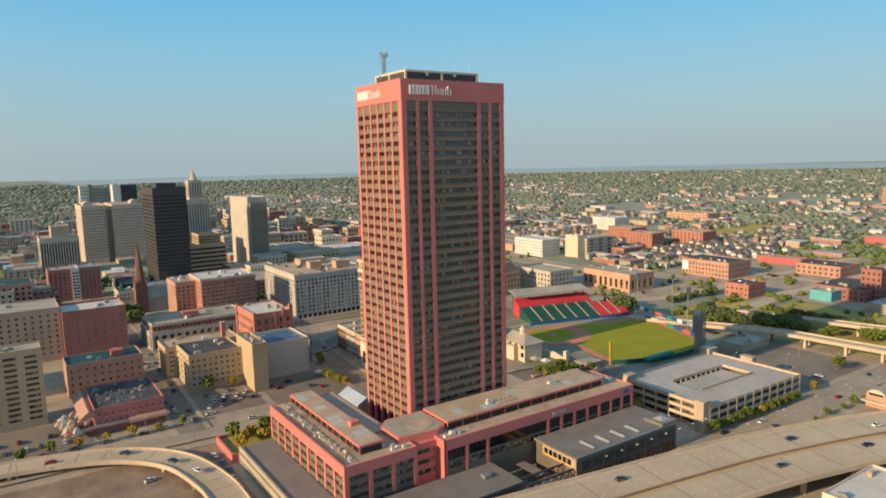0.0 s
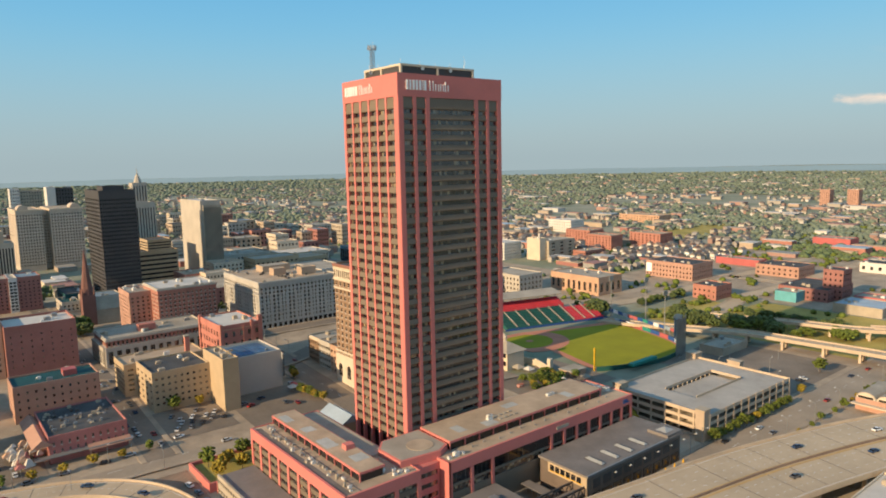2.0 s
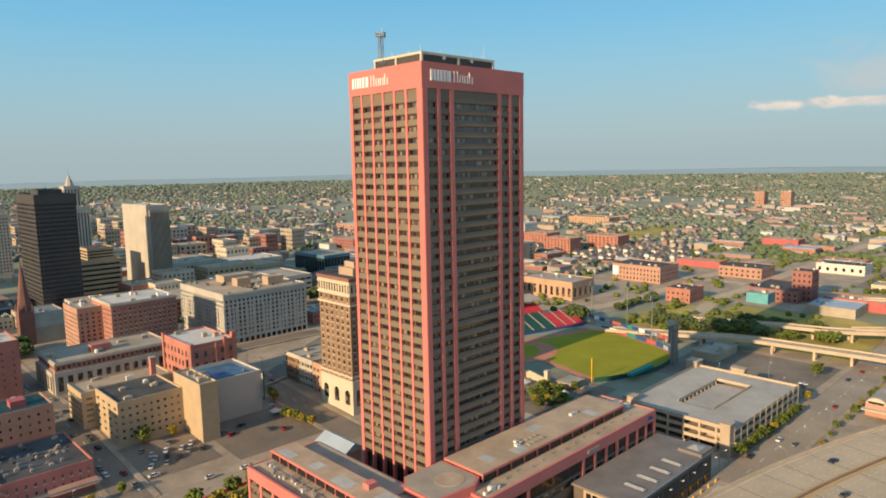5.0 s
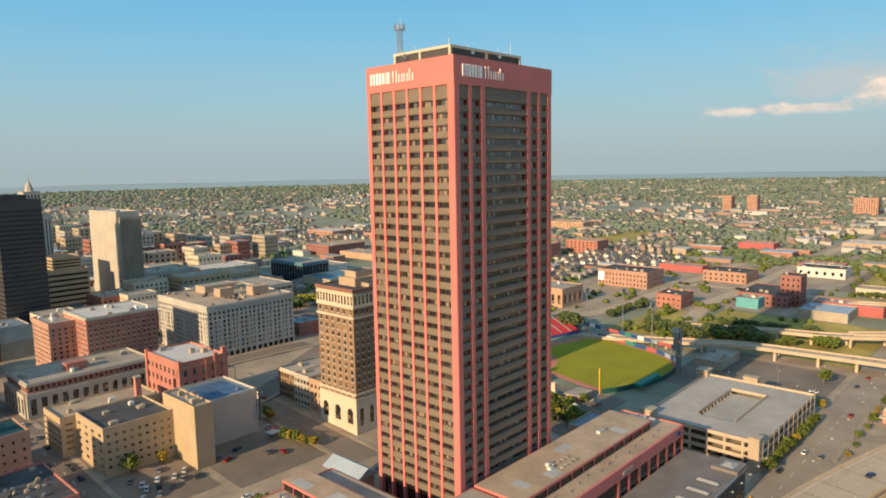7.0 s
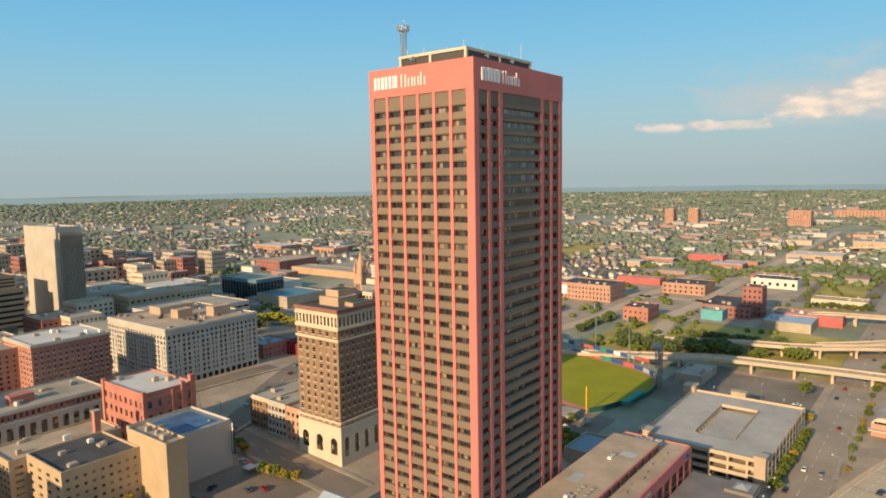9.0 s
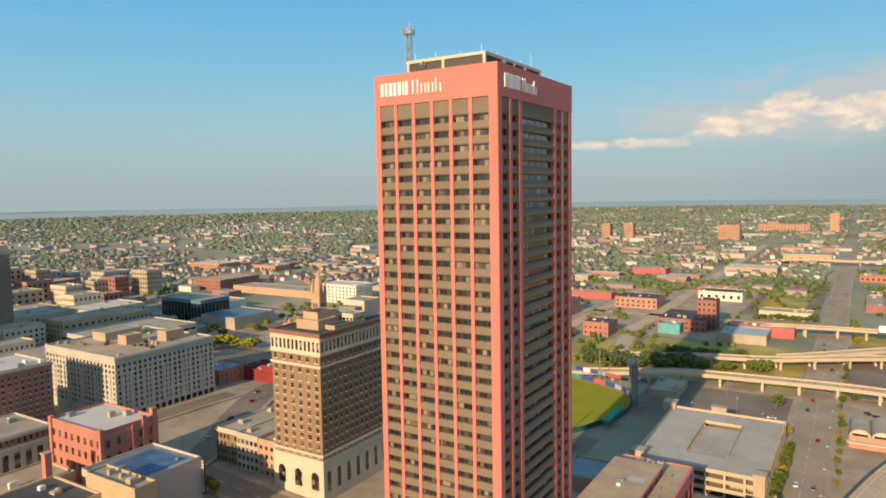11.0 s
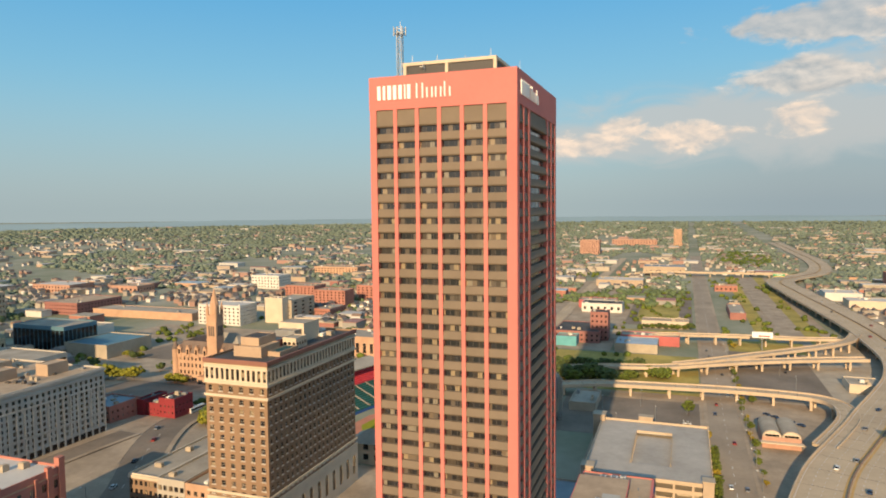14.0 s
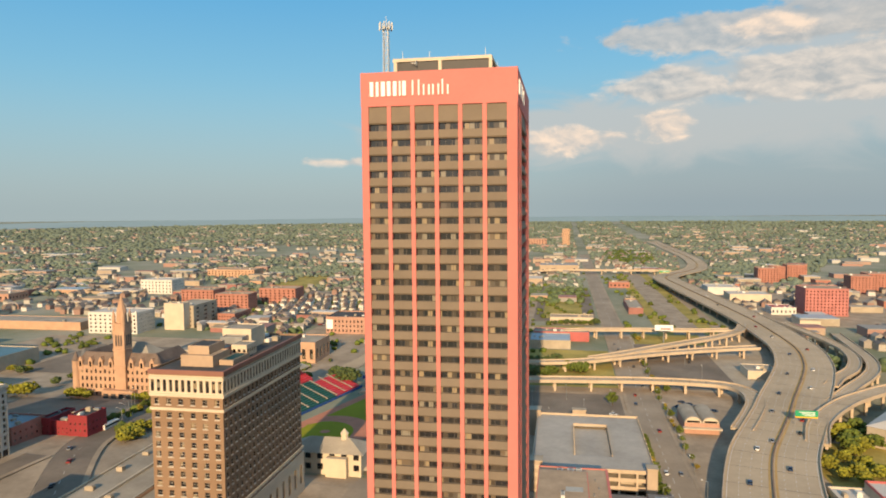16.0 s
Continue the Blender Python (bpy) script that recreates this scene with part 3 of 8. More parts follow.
def make_tower():
    t = thing("office_tower", 158.7, 246.7, 0, "tall pink concrete office tower with brown spandrels and dark windows", "office tower")
    core = Mesh()
    core.box(TX0 + 1.3, TY0 + 1.3, 10, TX1 - 1.3, TY1 - 1.3, TTOP - 1)
    part("core", core, BROWN, t)
    k = 1.25
    for a in ((TX0, TY0, TX1, TY0 + k), (TX0, TY1 - k, TX1, TY1), (TX0, TY0 + k, TX0 + k, TY1 - k), (TX1 - k, TY0 + k, TX1, TY1 - k)):
        part("crown_panel", Mesh().box(a[0], a[1], BAND, a[2], a[3], TTOP), PINK, t)
    r = Mesh()
    r.box(TX0 + k, TY0 + k, TTOP - 1, TX1 - k, TY1 - k, TTOP - 0.6)
    part("roof", r, ROOF_GREY, t)
    # corners with rounded arrises
    for x, y, cx, cy in ((TX0, TY0, 2.4, 2.5), (TX1, TY0, -2.4, 2.5), (TX0, TY1, 2.4, -1.9), (TX1, TY1, -2.4, -1.9)):
        c = Mesh()
        e = 0.35
        sx, sy = math.copysign(1, cx), math.copysign(1, cy)
        pts = [(x + sx * e, y), (x + cx, y), (x + cx, y + sy * 1.35), (x + sx * 1.35, y + sy * 1.35), (x + sx * 1.35, y + cy), (x, y + cy), (x, y + sy * e), (x + sx * 0.1, y + sy * 0.1)]
        c.prism(pts if sx * sy > 0 else pts[::-1], 8, BAND)
        part("corner_pier", c, PINK, t)
    west = [(230.1, 234.95), (235.95, 240.8), (241.8, 246.65), (247.65, 252.5), (253.5, 258.35), (259.3, 264.0)]
    east = west
    south = [(135.9, 140.2), (141.7, 145.9), (147.8, 169.7), (171.6, 175.8), (177.3, 181.6)]
    glass_d = 1.15
    hidden = Mesh()
    for face, bays, plane in (("W", west, TX0), ("S", south, TY0), ("E", east, TX1), ("N", south, TY1)):
        for (a, b), (c, d) in zip(bays, bays[1:]):
            p = Mesh()
            fbox(p, face, b, c, 8, BAND, plane, 0.0, 1.3)
            part("pier", p, PINK, t)
        for u0, u1 in bays:
            wide = u1 - u0 > 8
            s = Mesh()
            for i in range(FLOORS + 1):
                zt = 144.5 - PITCH * (i - 1) - 1.62 if i else BAND      # top of the spandrel
                zb = 144.5 - PITCH * i
                # the spandrel leans: proud at the foot, set back at the sill
                d_top, d_bot = (0.45, 0.10) if not wide else (0.35, -0.02)
                hh, um, hw = zt - zb, (u0 + u1) / 2, (u1 - u0) / 2

                def leaf(m, um, z):
                    vs = []
                    for u in (um - hw, um + hw):
                        for dd, zz in ((d_bot + 0.25, z), (d_bot, z + 0.35), (d_top, z + hh), (1.3, z + hh), (1.3, z)):
                            vs.append({"W": (plane + dd, u, zz), "E": (plane - dd, u, zz), "S": (u, plane + dd, zz), "N": (u, plane - dd, zz)}[face])
                    m.add(vs, [(0, 1, 2, 3, 4), (9, 8, 7, 6, 5), (0, 5, 6, 1), (1, 6, 7, 2), (2, 7, 8, 3), (3, 8, 9, 4), (4, 9, 5, 0)])

                if face in "EN":
                    leaf(s, um, zb)
                else:
                    key = ("spandrel", face, round(hw, 2), round(hh, 2))
                    if key not in SHARED:
                        m = Mesh()
                        leaf(m, 0, 0)
                        o = (plane, 0, 0) if face == "W" else (0, plane, 0)
                        SHARED[key] = m.data("spandrel", [BROWN], o)
                    q = (plane, um) if face == "W" else (um, plane)
                    piece("spandrel", SHARED[key], t, q[0], q[1], zb)
                if i < FLOORS:
                    zc, h, w = zb - 0.81, 1.62, u1 - u0
                    if face in "EN":
                        fbox(hidden, face, u0, u1, zc - h / 2, zc + h / 2, plane, glass_d - 0.05, glass_d)
                    elif not wide:
                        me = pane_mesh(face, w, h, GLASS, FRAME, 2 if face == "W" else 2)
                        p = (plane + glass_d, (u0 + u1) / 2) if face == "W" else ((u0 + u1) / 2, plane + glass_d)
                        piece("window", me, t, p[0], p[1], zc)
                    else:
                        n = 5
                        me = pane_mesh(face, w / n, h, GLASS, FRAME, 1)
                        for j in range(n):
                            piece("window", me, t, u0 + w * (j + 0.5) / n, plane + glass_d, zc)
            if face in "EN":
                tagged(part("rear_spandrels", s, BROWN, t), kind="stuff")
    tagged(part("rear_windows", hidden, GLASS_DARK, t), kind="stuff")
    # open colonnade foot: lobby glass behind the piers
    lobby = Mesh()
    lobby.box(TX0 + 1.25, TY0 + 2, 8, TX0 + 1.31, TY1 - 2, 24)
    part("lobby_glass", lobby, GLASS_DARK, t)
    # white raised shapes of the sign: a bold group and a thin group
    for face, flip in (("W", 1), ("S", 0)):
        def bar(a, b, z0, z1):
            m = Mesh()
            if face == "W":
                fbox(m, "W", 263.5 - b, 263.5 - a, z0, z1, TX0, -0.25, -0.003)
            else:
                fbox(m, "S", 137.3 + a, 137.3 + b, z0, z1, TY0, -0.25, -0.003)
            part("sign_shape", m, SIGNWHITE, t, "white raised sign shape")
        for a, b in ((0.0, 0.9), (1.5, 2.2), (2.8, 3.8), (4.3, 5.2), (5.8, 6.7), (7.3, 7.7), (8.1, 9.0)):
            bar(a, b, 151.2, 154.7)
        for a, h in ((10.5, 3.6), (12.0, 3.6), (13.2, 2.5), (14.5, 2.5), (15.5, 2.5), (16.8, 2.5), (17.8, 3.6), (19.1, 2.3)):
            bar(a, a + 0.35, 151.2, 151.2 + h)
    return t


make_tower()


def make_penthouse():
    z0 = TTOP - 0.6
    t = thing("roof_penthouse", 157.5, 246.7, z0, "dark louvred plant room with a cream rim on the tower roof", "penthouse")
    m = Mesh()
    m.box(140.2, 234.8, z0, 175.2, 258.8, 160.6)
    part("louvre_wall", m, BLACKWALL, t)
    rim = Mesh()
    for a in ((139.8, 234.3, 175.6, 235.2), (139.8, 258.4, 175.6, 259.3), (139.8, 235.2, 140.7, 258.4), (174.7, 235.2, 175.6, 258.4)):
        rim.box(a[0], a[1], 160.6, a[2], a[3], 161.4)
    part("rim", rim, CREAM, t)
    for x, y in ((139.9, 234.4), (139.9, 247), (139.9, 258.4), (157, 234.4), (174.8, 234.4)):
        c = Mesh()
        c.box(x - 0.15, y - 0.15, z0, x + 0.65, y + 0.65, 160.6)
        part("post", c, CREAM, t)
    for x, y, h in ((141, 257, 2.0), (140.5, 250, 1.6), (142, 243, 1.2), (141, 236, 2.2), (172, 236, 5.0), (170, 252, 4), (165, 236, 1.8), (150, 236, 1.5), (175, 240, 2.4), (174, 248, 3.2)):
        a = Mesh()
        a.tube(x, y, 161.0, 161.4 + h, 0.09, 0.05, 6)
        part("whip_antenna", a, WHITEMETAL, t)
    for x, y in ((149.5, 233.6), (163.0, 233.6), (139.0, 253.0)):
        a = Mesh()
        for i in range(10):
            u, v = 2 * math.pi * i / 10, 2 * math.pi * (i + 1) / 10
            a.add([(x, y + 0.25, 160), (x + math.cos(u) * 0.75, y, 160 + math.sin(u) * 0.75), (x + math.cos(v) * 0.75, y, 160 + math.sin(v) * 0.75), (x, y + 0.55, 160)],
                  [(0, 2, 1), (3, 1, 2)])
        a.beam((x, y + 0.4, 160), (x, y + 1.3, 160), 0.15)
        part("dish", a, WHITEMETAL, t)


make_penthouse()


def make_mast():
    x, y, z0, z1 = 146.0, 262.6, TTOP - 0.6, 171.0
    t = thing("lattice_mast", x, y, z0, "slim galvanised lattice antenna mast on the tower roof", "antenna mast")
    w = 0.65
    cs = [(x - w, y - w), (x + w, y - w), (x + w, y + w), (x - w, y + w)]
    for cx, cy in cs:
        part("leg", Mesh().beam((cx, cy, z0), (cx, cy, z1), 0.14), STEEL, t)
    br = Mesh()
    z = z0
    while z < z1 - 1:
        for i in range(4):
            a, b = cs[i], cs[(i + 1) % 4]
            br.beam((*a, z), (*b, z + 1.1), 0.07)
            br.beam((*a, z + 1.1), (*b, z + 1.1), 0.07)
        z += 1.1
    part("bracing", br, STEEL, t)
    pl = Mesh()
    for i in range(8):
        a, b = 2 * math.pi * i / 8, 2 * math.pi * (i + 1) / 8
        for zz in (170.6, 171.6):
            pl.beam((x + 1.7 * math.cos(a), y + 1.7 * math.sin(a), zz), (x + 1.7 * math.cos(b), y + 1.7 * math.sin(b), zz), 0.12)
        pl.beam((x, y, 170.6), (x + 1.7 * math.cos(a), y + 1.7 * math.sin(a), 170.6), 0.1)
        pl.box(x + 1.7 * math.cos(a) - 0.12, y + 1.7 * math.sin(a) - 0.12, 170.2, x + 1.7 * math.cos(a) + 0.12, y + 1.7 * math.sin(a) + 0.12, 172.2)
    part("antenna_ring", pl, STEEL, t)
    part("rod", Mesh().tube(x + 0.5, y, 171, 174.0, 0.1, 0.06, 6), WHITEMETAL, t)


make_mast()

# ---- the tower's low wings ----


def pier_wall(parent, face, plane, bays, z0, z1, top, rows, pier_w, depth=0.9, dark_from=None):
    """A pink frame of piers under a deep fascia, brown spandrels and windows between."""
    f = Mesh()
    u0, u1 = bays[0] - pier_w / 2, bays[-1] + pier_w / 2
    fbox(f, face, u0, u1, z1 - top, z1, plane, 0, depth)
    part("fascia", f, PINK, parent)
    for u in bays:
        p = Mesh()
        fbox(p, face, u - pier_w / 2, u + pier_w / 2, z0, z1 - top, plane, 0, depth)
        part("pier", p, PINK, parent)
    rh = (z1 - top - z0) / rows
    for a, b in zip(bays, bays[1:]):
        a, b = a + pier_w / 2, b - pier_w / 2
        for r in range(rows):
            zz = z0 + r * rh
            tall = dark_from is not None and r >= dark_from
            sp = 0.15 * rh if tall else 0.52 * rh
            s = Mesh()
            fbox(s, face, a, b, zz, zz + sp, plane, 0.3, depth)
            part("spandrel", s, BROWN, parent)
            if zz + sp < z1 - top - 0.1:
                w, h = b - a, rh - sp
                me = pane_mesh(face, w, h, GLASS_DARK if tall else GLASS, FRAME, 3)
                q = {"W": (plane + depth - 0.2, (a + b) / 2), "S": ((a + b) / 2, plane + depth - 0.2)}[face]
                piece("window", me, parent, q[0], q[1], zz + sp + h / 2)


def low_block(name, label, x0, y0, x1, y1, z1, z0=-0.5, roof=ROOF_TAN, inset=0.9):
    t = thing(name, (x0 + x1) / 2, (y0 + y1) / 2, 0, label, "office wing")
    c = Mesh()
    c.box(x0 + inset, y0 + inset, z0, x1 - 0.4, y1 - 0.4, z1 - 0.5)
    part("core", c, BROWN, t)
    e = Mesh()
    e.box(x1 - 0.4, y0 + inset, z0, x1, y1, z1)
    e.box(x0 + inset, y1 - 0.4, z0, x1 - 0.4, y1, z1)
    part("rear_wall", e, PINK, t)
    r = Mesh()
    r.box(x0 + inset, y0 + inset, z1 - 0.5, x1 - 0.4, y1 - 0.4, z1 - 0.35)
    part("roof", r, roof, t)
    return t


def clerestory(t, x0, y0, x1, y1, z0, z1, n_long, roof=ROOF_TAN):
    """A raised roof strip with pink edge and dark glazing under it."""
    c = Mesh()
    c.box(x0 + 0.6, y0 + 0.6, z0, x1 - 0.6, y1 - 0.6, z1 - 0.8)
    part("clerestory_glass", c, GLASS_DARK, t)
    e = Mesh()
    e.box(x0, y0, z1 - 0.8, x1, y1, z1 - 0.05)
    part("clerestory_edge", e, PINK, t)
    r = Mesh()
    r.box(x0 + 0.3, y0 + 0.3, z1 - 0.05, x1 - 0.3, y1 - 0.3, z1 + 0.03)
    part("clerestory_roof", r, roof, t)
    along_x = x1 - x0 > y1 - y0
    for i in range(n_long + 1):
        m = Mesh()
        if along_x:
            u = x0 + 0.2 + (x1 - x0 - 0.6) * i / n_long
            m.box(u, y0 + 0.15, z0, u + 0.3, y0 + 0.6, z1 - 0.8)
        else:
            u = y0 + 0.2 + (y1 - y0 - 0.6) * i / n_long
            m.box(x0 + 0.15, u, z0, x0 + 0.6, u + 0.3, z1 - 0.8)
        part("mullion", m, PINK, t)


def roof_unit(x, y, z, a, b, h, label="pale metal air handling unit on a flat roof", material=None):
    t = thing("air_handler", x, y, z, label, "roof unit", "roof plant")
    m = Mesh().box(x - a / 2, y - b / 2, z, x + a / 2, y + b / 2, z + h)
    c = part("casing", m, material or WHITEMETAL, t)
    f = Mesh().tube(x, y, z + h, z + h + 0.35, min(a, b) * 0.32, None, 8)
    part("fan_cowl", f, STEEL, c)
    return t


def make_wings():
    t = low_block("west_wing", "three-storey pink concrete wing with brown panels and gravel roof", 91.5, 202.2, 121.0, 276.0, 22)
    pier_wall(t, "W", 91.5, [203.0 + i * (72.2 / 9) for i in range(10)], 7.5, 22, 4.0, 3, 1.5)
    pier_wall(t, "S", 202.2, [92.6, 101.8, 111.0, 120.2], 7.5, 22, 4.0, 3, 1.6)
    clerestory(t, 100.5, 208.2, 110.5, 275.5, 21.6, 25.2, 12)
    u = Mesh().box(111.5, 222, 21.6, 120, 274, 22.4)
    part("sunken_roof", u, ROOF_GREY, t, "grey sunken roof strip")
    b = Mesh().box(106, 226, 25.2, 109.5, 229, 27)
    part("stair_head", b, PINK, t)
    rnd = random.Random(4)
    for i in range(34):
        roof_unit(96.4 + rnd.uniform(-1.6, 1.6), 206 + i * 2.0 + rnd.uniform(-0.5, 0.5), 21.65, rnd.uniform(0.6, 1.5), rnd.uniform(0.6, 1.6), rnd.uniform(0.4, 1.2),
                  "small weathered metal vent on the gravel roof", rnd.choice((STEEL, WHITEMETAL, CONC_GREY)))
    for x, y in ((112.5, 205.5), (115, 206), (114, 208.5), (117, 205), (111, 210.5)):
        roof_unit(x, y, 21.65, 1.4, 1.1, 0.9)
    for a in ((101.6, 232, 106.6, 241), (102.5, 250, 107.2, 255), (104, 216, 109.5, 221.5), (101.4, 264, 105, 272)):
        part("roof_patch", Mesh().box(a[0], a[1], 25.234, a[2], a[3], 25.262), PATCHGREY, t, "pale grey patch of newer roofing")
    for a in ((92.8, 204, 95.0, 274), (97.9, 203.5, 98.5, 274)):
        part("roof_seam", Mesh().box(a[0], a[1], 21.654, a[2], a[3], 21.68), SHEDSEAM, t, "dark strip of tarred roofing")
    o = thing("link_block", 127.5, 217.5, 0, "low pink link with a faceted pale roof beside the tower", "office wing")
    w = Mesh()
    w.prism([(116.8, 208.3), (133.0, 206.5), (138.4, 209.5), (138.4, 227.0), (121.2, 227.0), (116.8, 222.0)], 0, 24)
    part("wall", w, PINK, o)
    r = Mesh()
    r.prism([(117.6, 209.1), (132.8, 207.4), (137.6, 210.1), (137.6, 226.4), (121.6, 226.4), (117.5, 221.6)], 24.0, 24.1)
    part("roof", r, ROOF_GREY, o)
    dsc = Mesh().tube(130, 215, 24.1, 24.25, 5.0, None, 24)
    part("round_roof_plate", dsc, ROOF_TAN, o)
    for i in range(3):
        g = Mesh().box(122.0, 204.9, 9 + i * 4, 130, 205.0, 10.6 + i * 4)
        part("window", g, GLASS, o)
    b = Mesh().box(121.2, 205.0, 0, 131, 208, 21)
    part("recess_wall", b, PINK, o)
    t = low_block("south_wing", "long pink concrete wing with dark tall windows and gravel roof", 131.2, 200.0, 235.6, 226.2, 22)
    bays = [132.2, 142.0, 152.0, 183.5, 191.0, 198.6, 206.2, 213.6, 221.0, 228.0, 234.7]
    pier_wall(t, "S", 200.0, bays, 7.5, 22, 4.2, 2, 1.3, dark_from=1)
    f = Mesh()
    fbox(f, "W", 200.0, 226.2, 0, 22, 131.2, 0, 0.9)
    part("end_wall", f, PINK, t)
    clerestory(t, 138.3, 208.0, 224.0, 226.0, 21.6, 25.2, 12)
    for x, y, a, b, h in ((134, 203, 1.2, 1.2, 1), (137.5, 203.5, 2.2, 1.6, 1.6), (140.2, 203, 1.0, 1.2, 1.0), (228, 214, 3.5, 2.6, 2.2), (231, 211, 2.4, 2.2, 1.6), (229, 218, 2.6, 2.2, 1.8)):
        roof_unit(x, y, 21.65, a, b, h)
    for a in ((158, 209.5, 164, 214), (176, 218, 183, 222), (146, 212, 150, 218), (205, 210, 209, 216)):
        part("roof_patch", Mesh().box(a[0], a[1], 25.234, a[2], a[3], 25.262), PATCHGREY, t, "pale grey patch of newer roofing")
    for i in range(8):
        x, y = 166 + (i % 4) * 2.6, 211.0 + (i // 4) * 3.2
        part("roof_hatch", Mesh().box(x, y, 25.2, x + 1.7, y + 1.3, 25.6), ROOF_GREY, t)
    part("wing_sign", Mesh().box(186.0, 199.72, 18.9, 193.0, 199.98, 20.2), ROOF_GREY, t, "long pale sign board with no legible words")
    for k in range(2):
        part("sign_bar", Mesh().box(228.6, 199.75, 19.2 + k * 0.9, 232.6 - k, 199.98, 19.8 + k * 0.9), BLUEPAD, t, "blue sign bar")
    for i in range(14):
        x = 140 + i * 6.4
        part("roof_vent", Mesh().tube(x, 204.2 + (i % 3) * 0.9, 21.6, 22.3 + (i % 2) * 0.3, 0.28, None, 8), STEEL, t)
    for x, y in ((163, 214), (165, 216), (200, 217), (202, 217)):
        roof_unit(x, y, 25.23, 2.2, 1.4, 0.9)


make_wings()

# ---- the town, block by block ----
B = building
B("office_block", "five-storey tan brick office with square windows", 79, 366, 107.3, 395, 24.6, TAN, ROOF_DARK, S=(9, 5, 0.42, 0.36, 3.0, 1.2), W=(4, 5, 0.4, 0.4, 3, 1.2), units=5, bars=0)
B("office_block", "tan brick rear wing with wide windows", 73, 395.2, 115, 416, 23.4, TAN, ROOF_TAN, W=(6, 5, 0.72, 0.42, 3, 1.2), S=(7, 5, 0.5, 0.4, 3, 1.2), units=4)
B("stair_tower", "plain tan brick service tower", 107.4, 347, 115.4, 375, 30, TAN, ROOF_GREY, units=4)
B("theatre_block", "windowless grey stucco hall with blue-patched roof", 115.6, 363, 145.5, 392, 24.6, GREYWALL, ROOF_BLUE, units=2)
t = B("loft_building", "salmon red brick loft building with white roof and chimneys", 124, 392.6, 147.5, 428, 35.5, SALMON, ROOF_WHITE, W=(8, 4, 0.42, 0.5, 5, 1.8), S=(5, 4, 0.36, 0.5, 5, 1.8), units=3, bars=1)
for a in ((145.6, 391.9, 147.9, 394.2, 39.6), (136.6, 392.0, 137.6, 392.58, 35.2), (123.3, 392.0, 124.9, 393.6, 37.2), (123.3, 426.4, 124.9, 428.2, 37.2), (141.2, 391.9, 143.0, 393.6, 37.6)):
    part("brick_chimney", Mesh().box(a[0], a[1], 8, a[2], a[3], a[4]), SALMON, t)
for z in (21.2, 33.6):
    part("belt_course", Mesh().box(123.8, 392.35, z, 147.5, 392.57, z + 0.5), SANDSTONE, t)
t = thing("chimney", 106.5, 398, 20, "square red brick chimney on the rear wing", "chimney")
part("shaft", Mesh().box(105.3, 396.8, 20, 107.7, 399.2, 33), SALMON, t)
part("cap", Mesh().box(105.0, 396.5, 33, 108.0, 399.5, 33.6), CONC_GREY, t)
t = thing("vertical_sign", 145.9, 362.5, 12, "tall dark vertical sign with pale unreadable letters", "sign")
part("board", Mesh().box(145.55, 361.4, 10.5, 146.2, 362.9, 24.4), BLACKWALL, t)
for k in range(11):
    part("text_bar", Mesh().box(145.5, 361.7, 11.4 + k * 1.17, 145.546, 362.6, 12.1 + k * 1.17), SIGNWHITE, t)
t = thing("solar_array", 131, 377, 24.7, "rows of bright blue panels on the hall roof", "solar array")
for k in range(9):
    part("panel", Mesh().box(119.5 + k * 2.5, 367.5, 24.72, 121.6 + k * 2.5, 387.5, 25.0), PANELBLUE, t)
B("hotel_block", "tall red brick hotel with stone trim", 117, 486, 156, 520, 45, REDBRICK, ROOF_WHITE, S=(13, 9, 0.42, 0.5, 9, 2.5), W=(9, 9, 0.42, 0.5, 9, 2.5), units=7, cornice=GREYSTONE, frame=FRAME_PALE, bars=0)
B("hotel_wing", "orange-red brick hotel wing", 103, 502, 117, 530, 42, ORANGEBRICK, ROOF_GREY, S=(4, 9, 0.42, 0.5, 8, 2), W=(7, 9, 0.42, 0.5, 8, 2), units=5)
t = B("arcade_building", "brick building over a pale stone arcade", 77, 452, 137, 484, 25, REDBRICK, ROOF_GREY, S=(24, 1, 0.5, 0.62, 12.4, 0.6), W=(9, 1, 0.5, 0.62, 12.4, 0.6), units=8, frame=FRAME_PALE, cornice=GREYSTONE)
B("", "", 76, 450.2, 138, 451.95, 20.4, GREYSTONE, GREYSTONE, S=(13, 1, 0.55, 0.84, 1.6, 1.2), parapet=0.4, parent=t, bars=2)
B("", "", 75.2, 452.0, 76.95, 484, 20.4, GREYSTONE, GREYSTONE, W=(6, 1, 0.5, 0.84, 1.6, 1.2), parapet=0.4, parent=t, bars=2)
part("stair_house", Mesh().box(98, 462, 25.05, 108, 468, 29), SALMON, t)
palace = B("office_palace", "grey terracotta office palace with many windows", 182, 475, 244, 541, 42, PALEGREY, ROOF_TAN, S=(20, 9, 0.5, 0.64, 5, 3), W=(20, 9, 0.5, 0.64, 5, 3), units=30, small=0.8, cornice=PALEGREY, depth=0.6)
arch_heads(palace, "S", 475, 182.6, 243.4, min(land(x, y) for x in (182, 244) for y in (475, 541)) - 0.6, 42, (20, 9, 0.5, 0.64, 5, 3), PALEGREY, 0.6, (4, 7))
for k in range(16):
    u = 182.2 + k * 4.08
    part("pilaster", Mesh().box(u - 0.45, 474.62, 5, u + 0.45, 474.97, 33), PALEGREY, palace)
    v = 475.2 + k * 4.36
    part("pilaster", Mesh().box(181.62, v - 0.45, 5, 181.97, v + 0.45, 33), PALEGREY, palace)
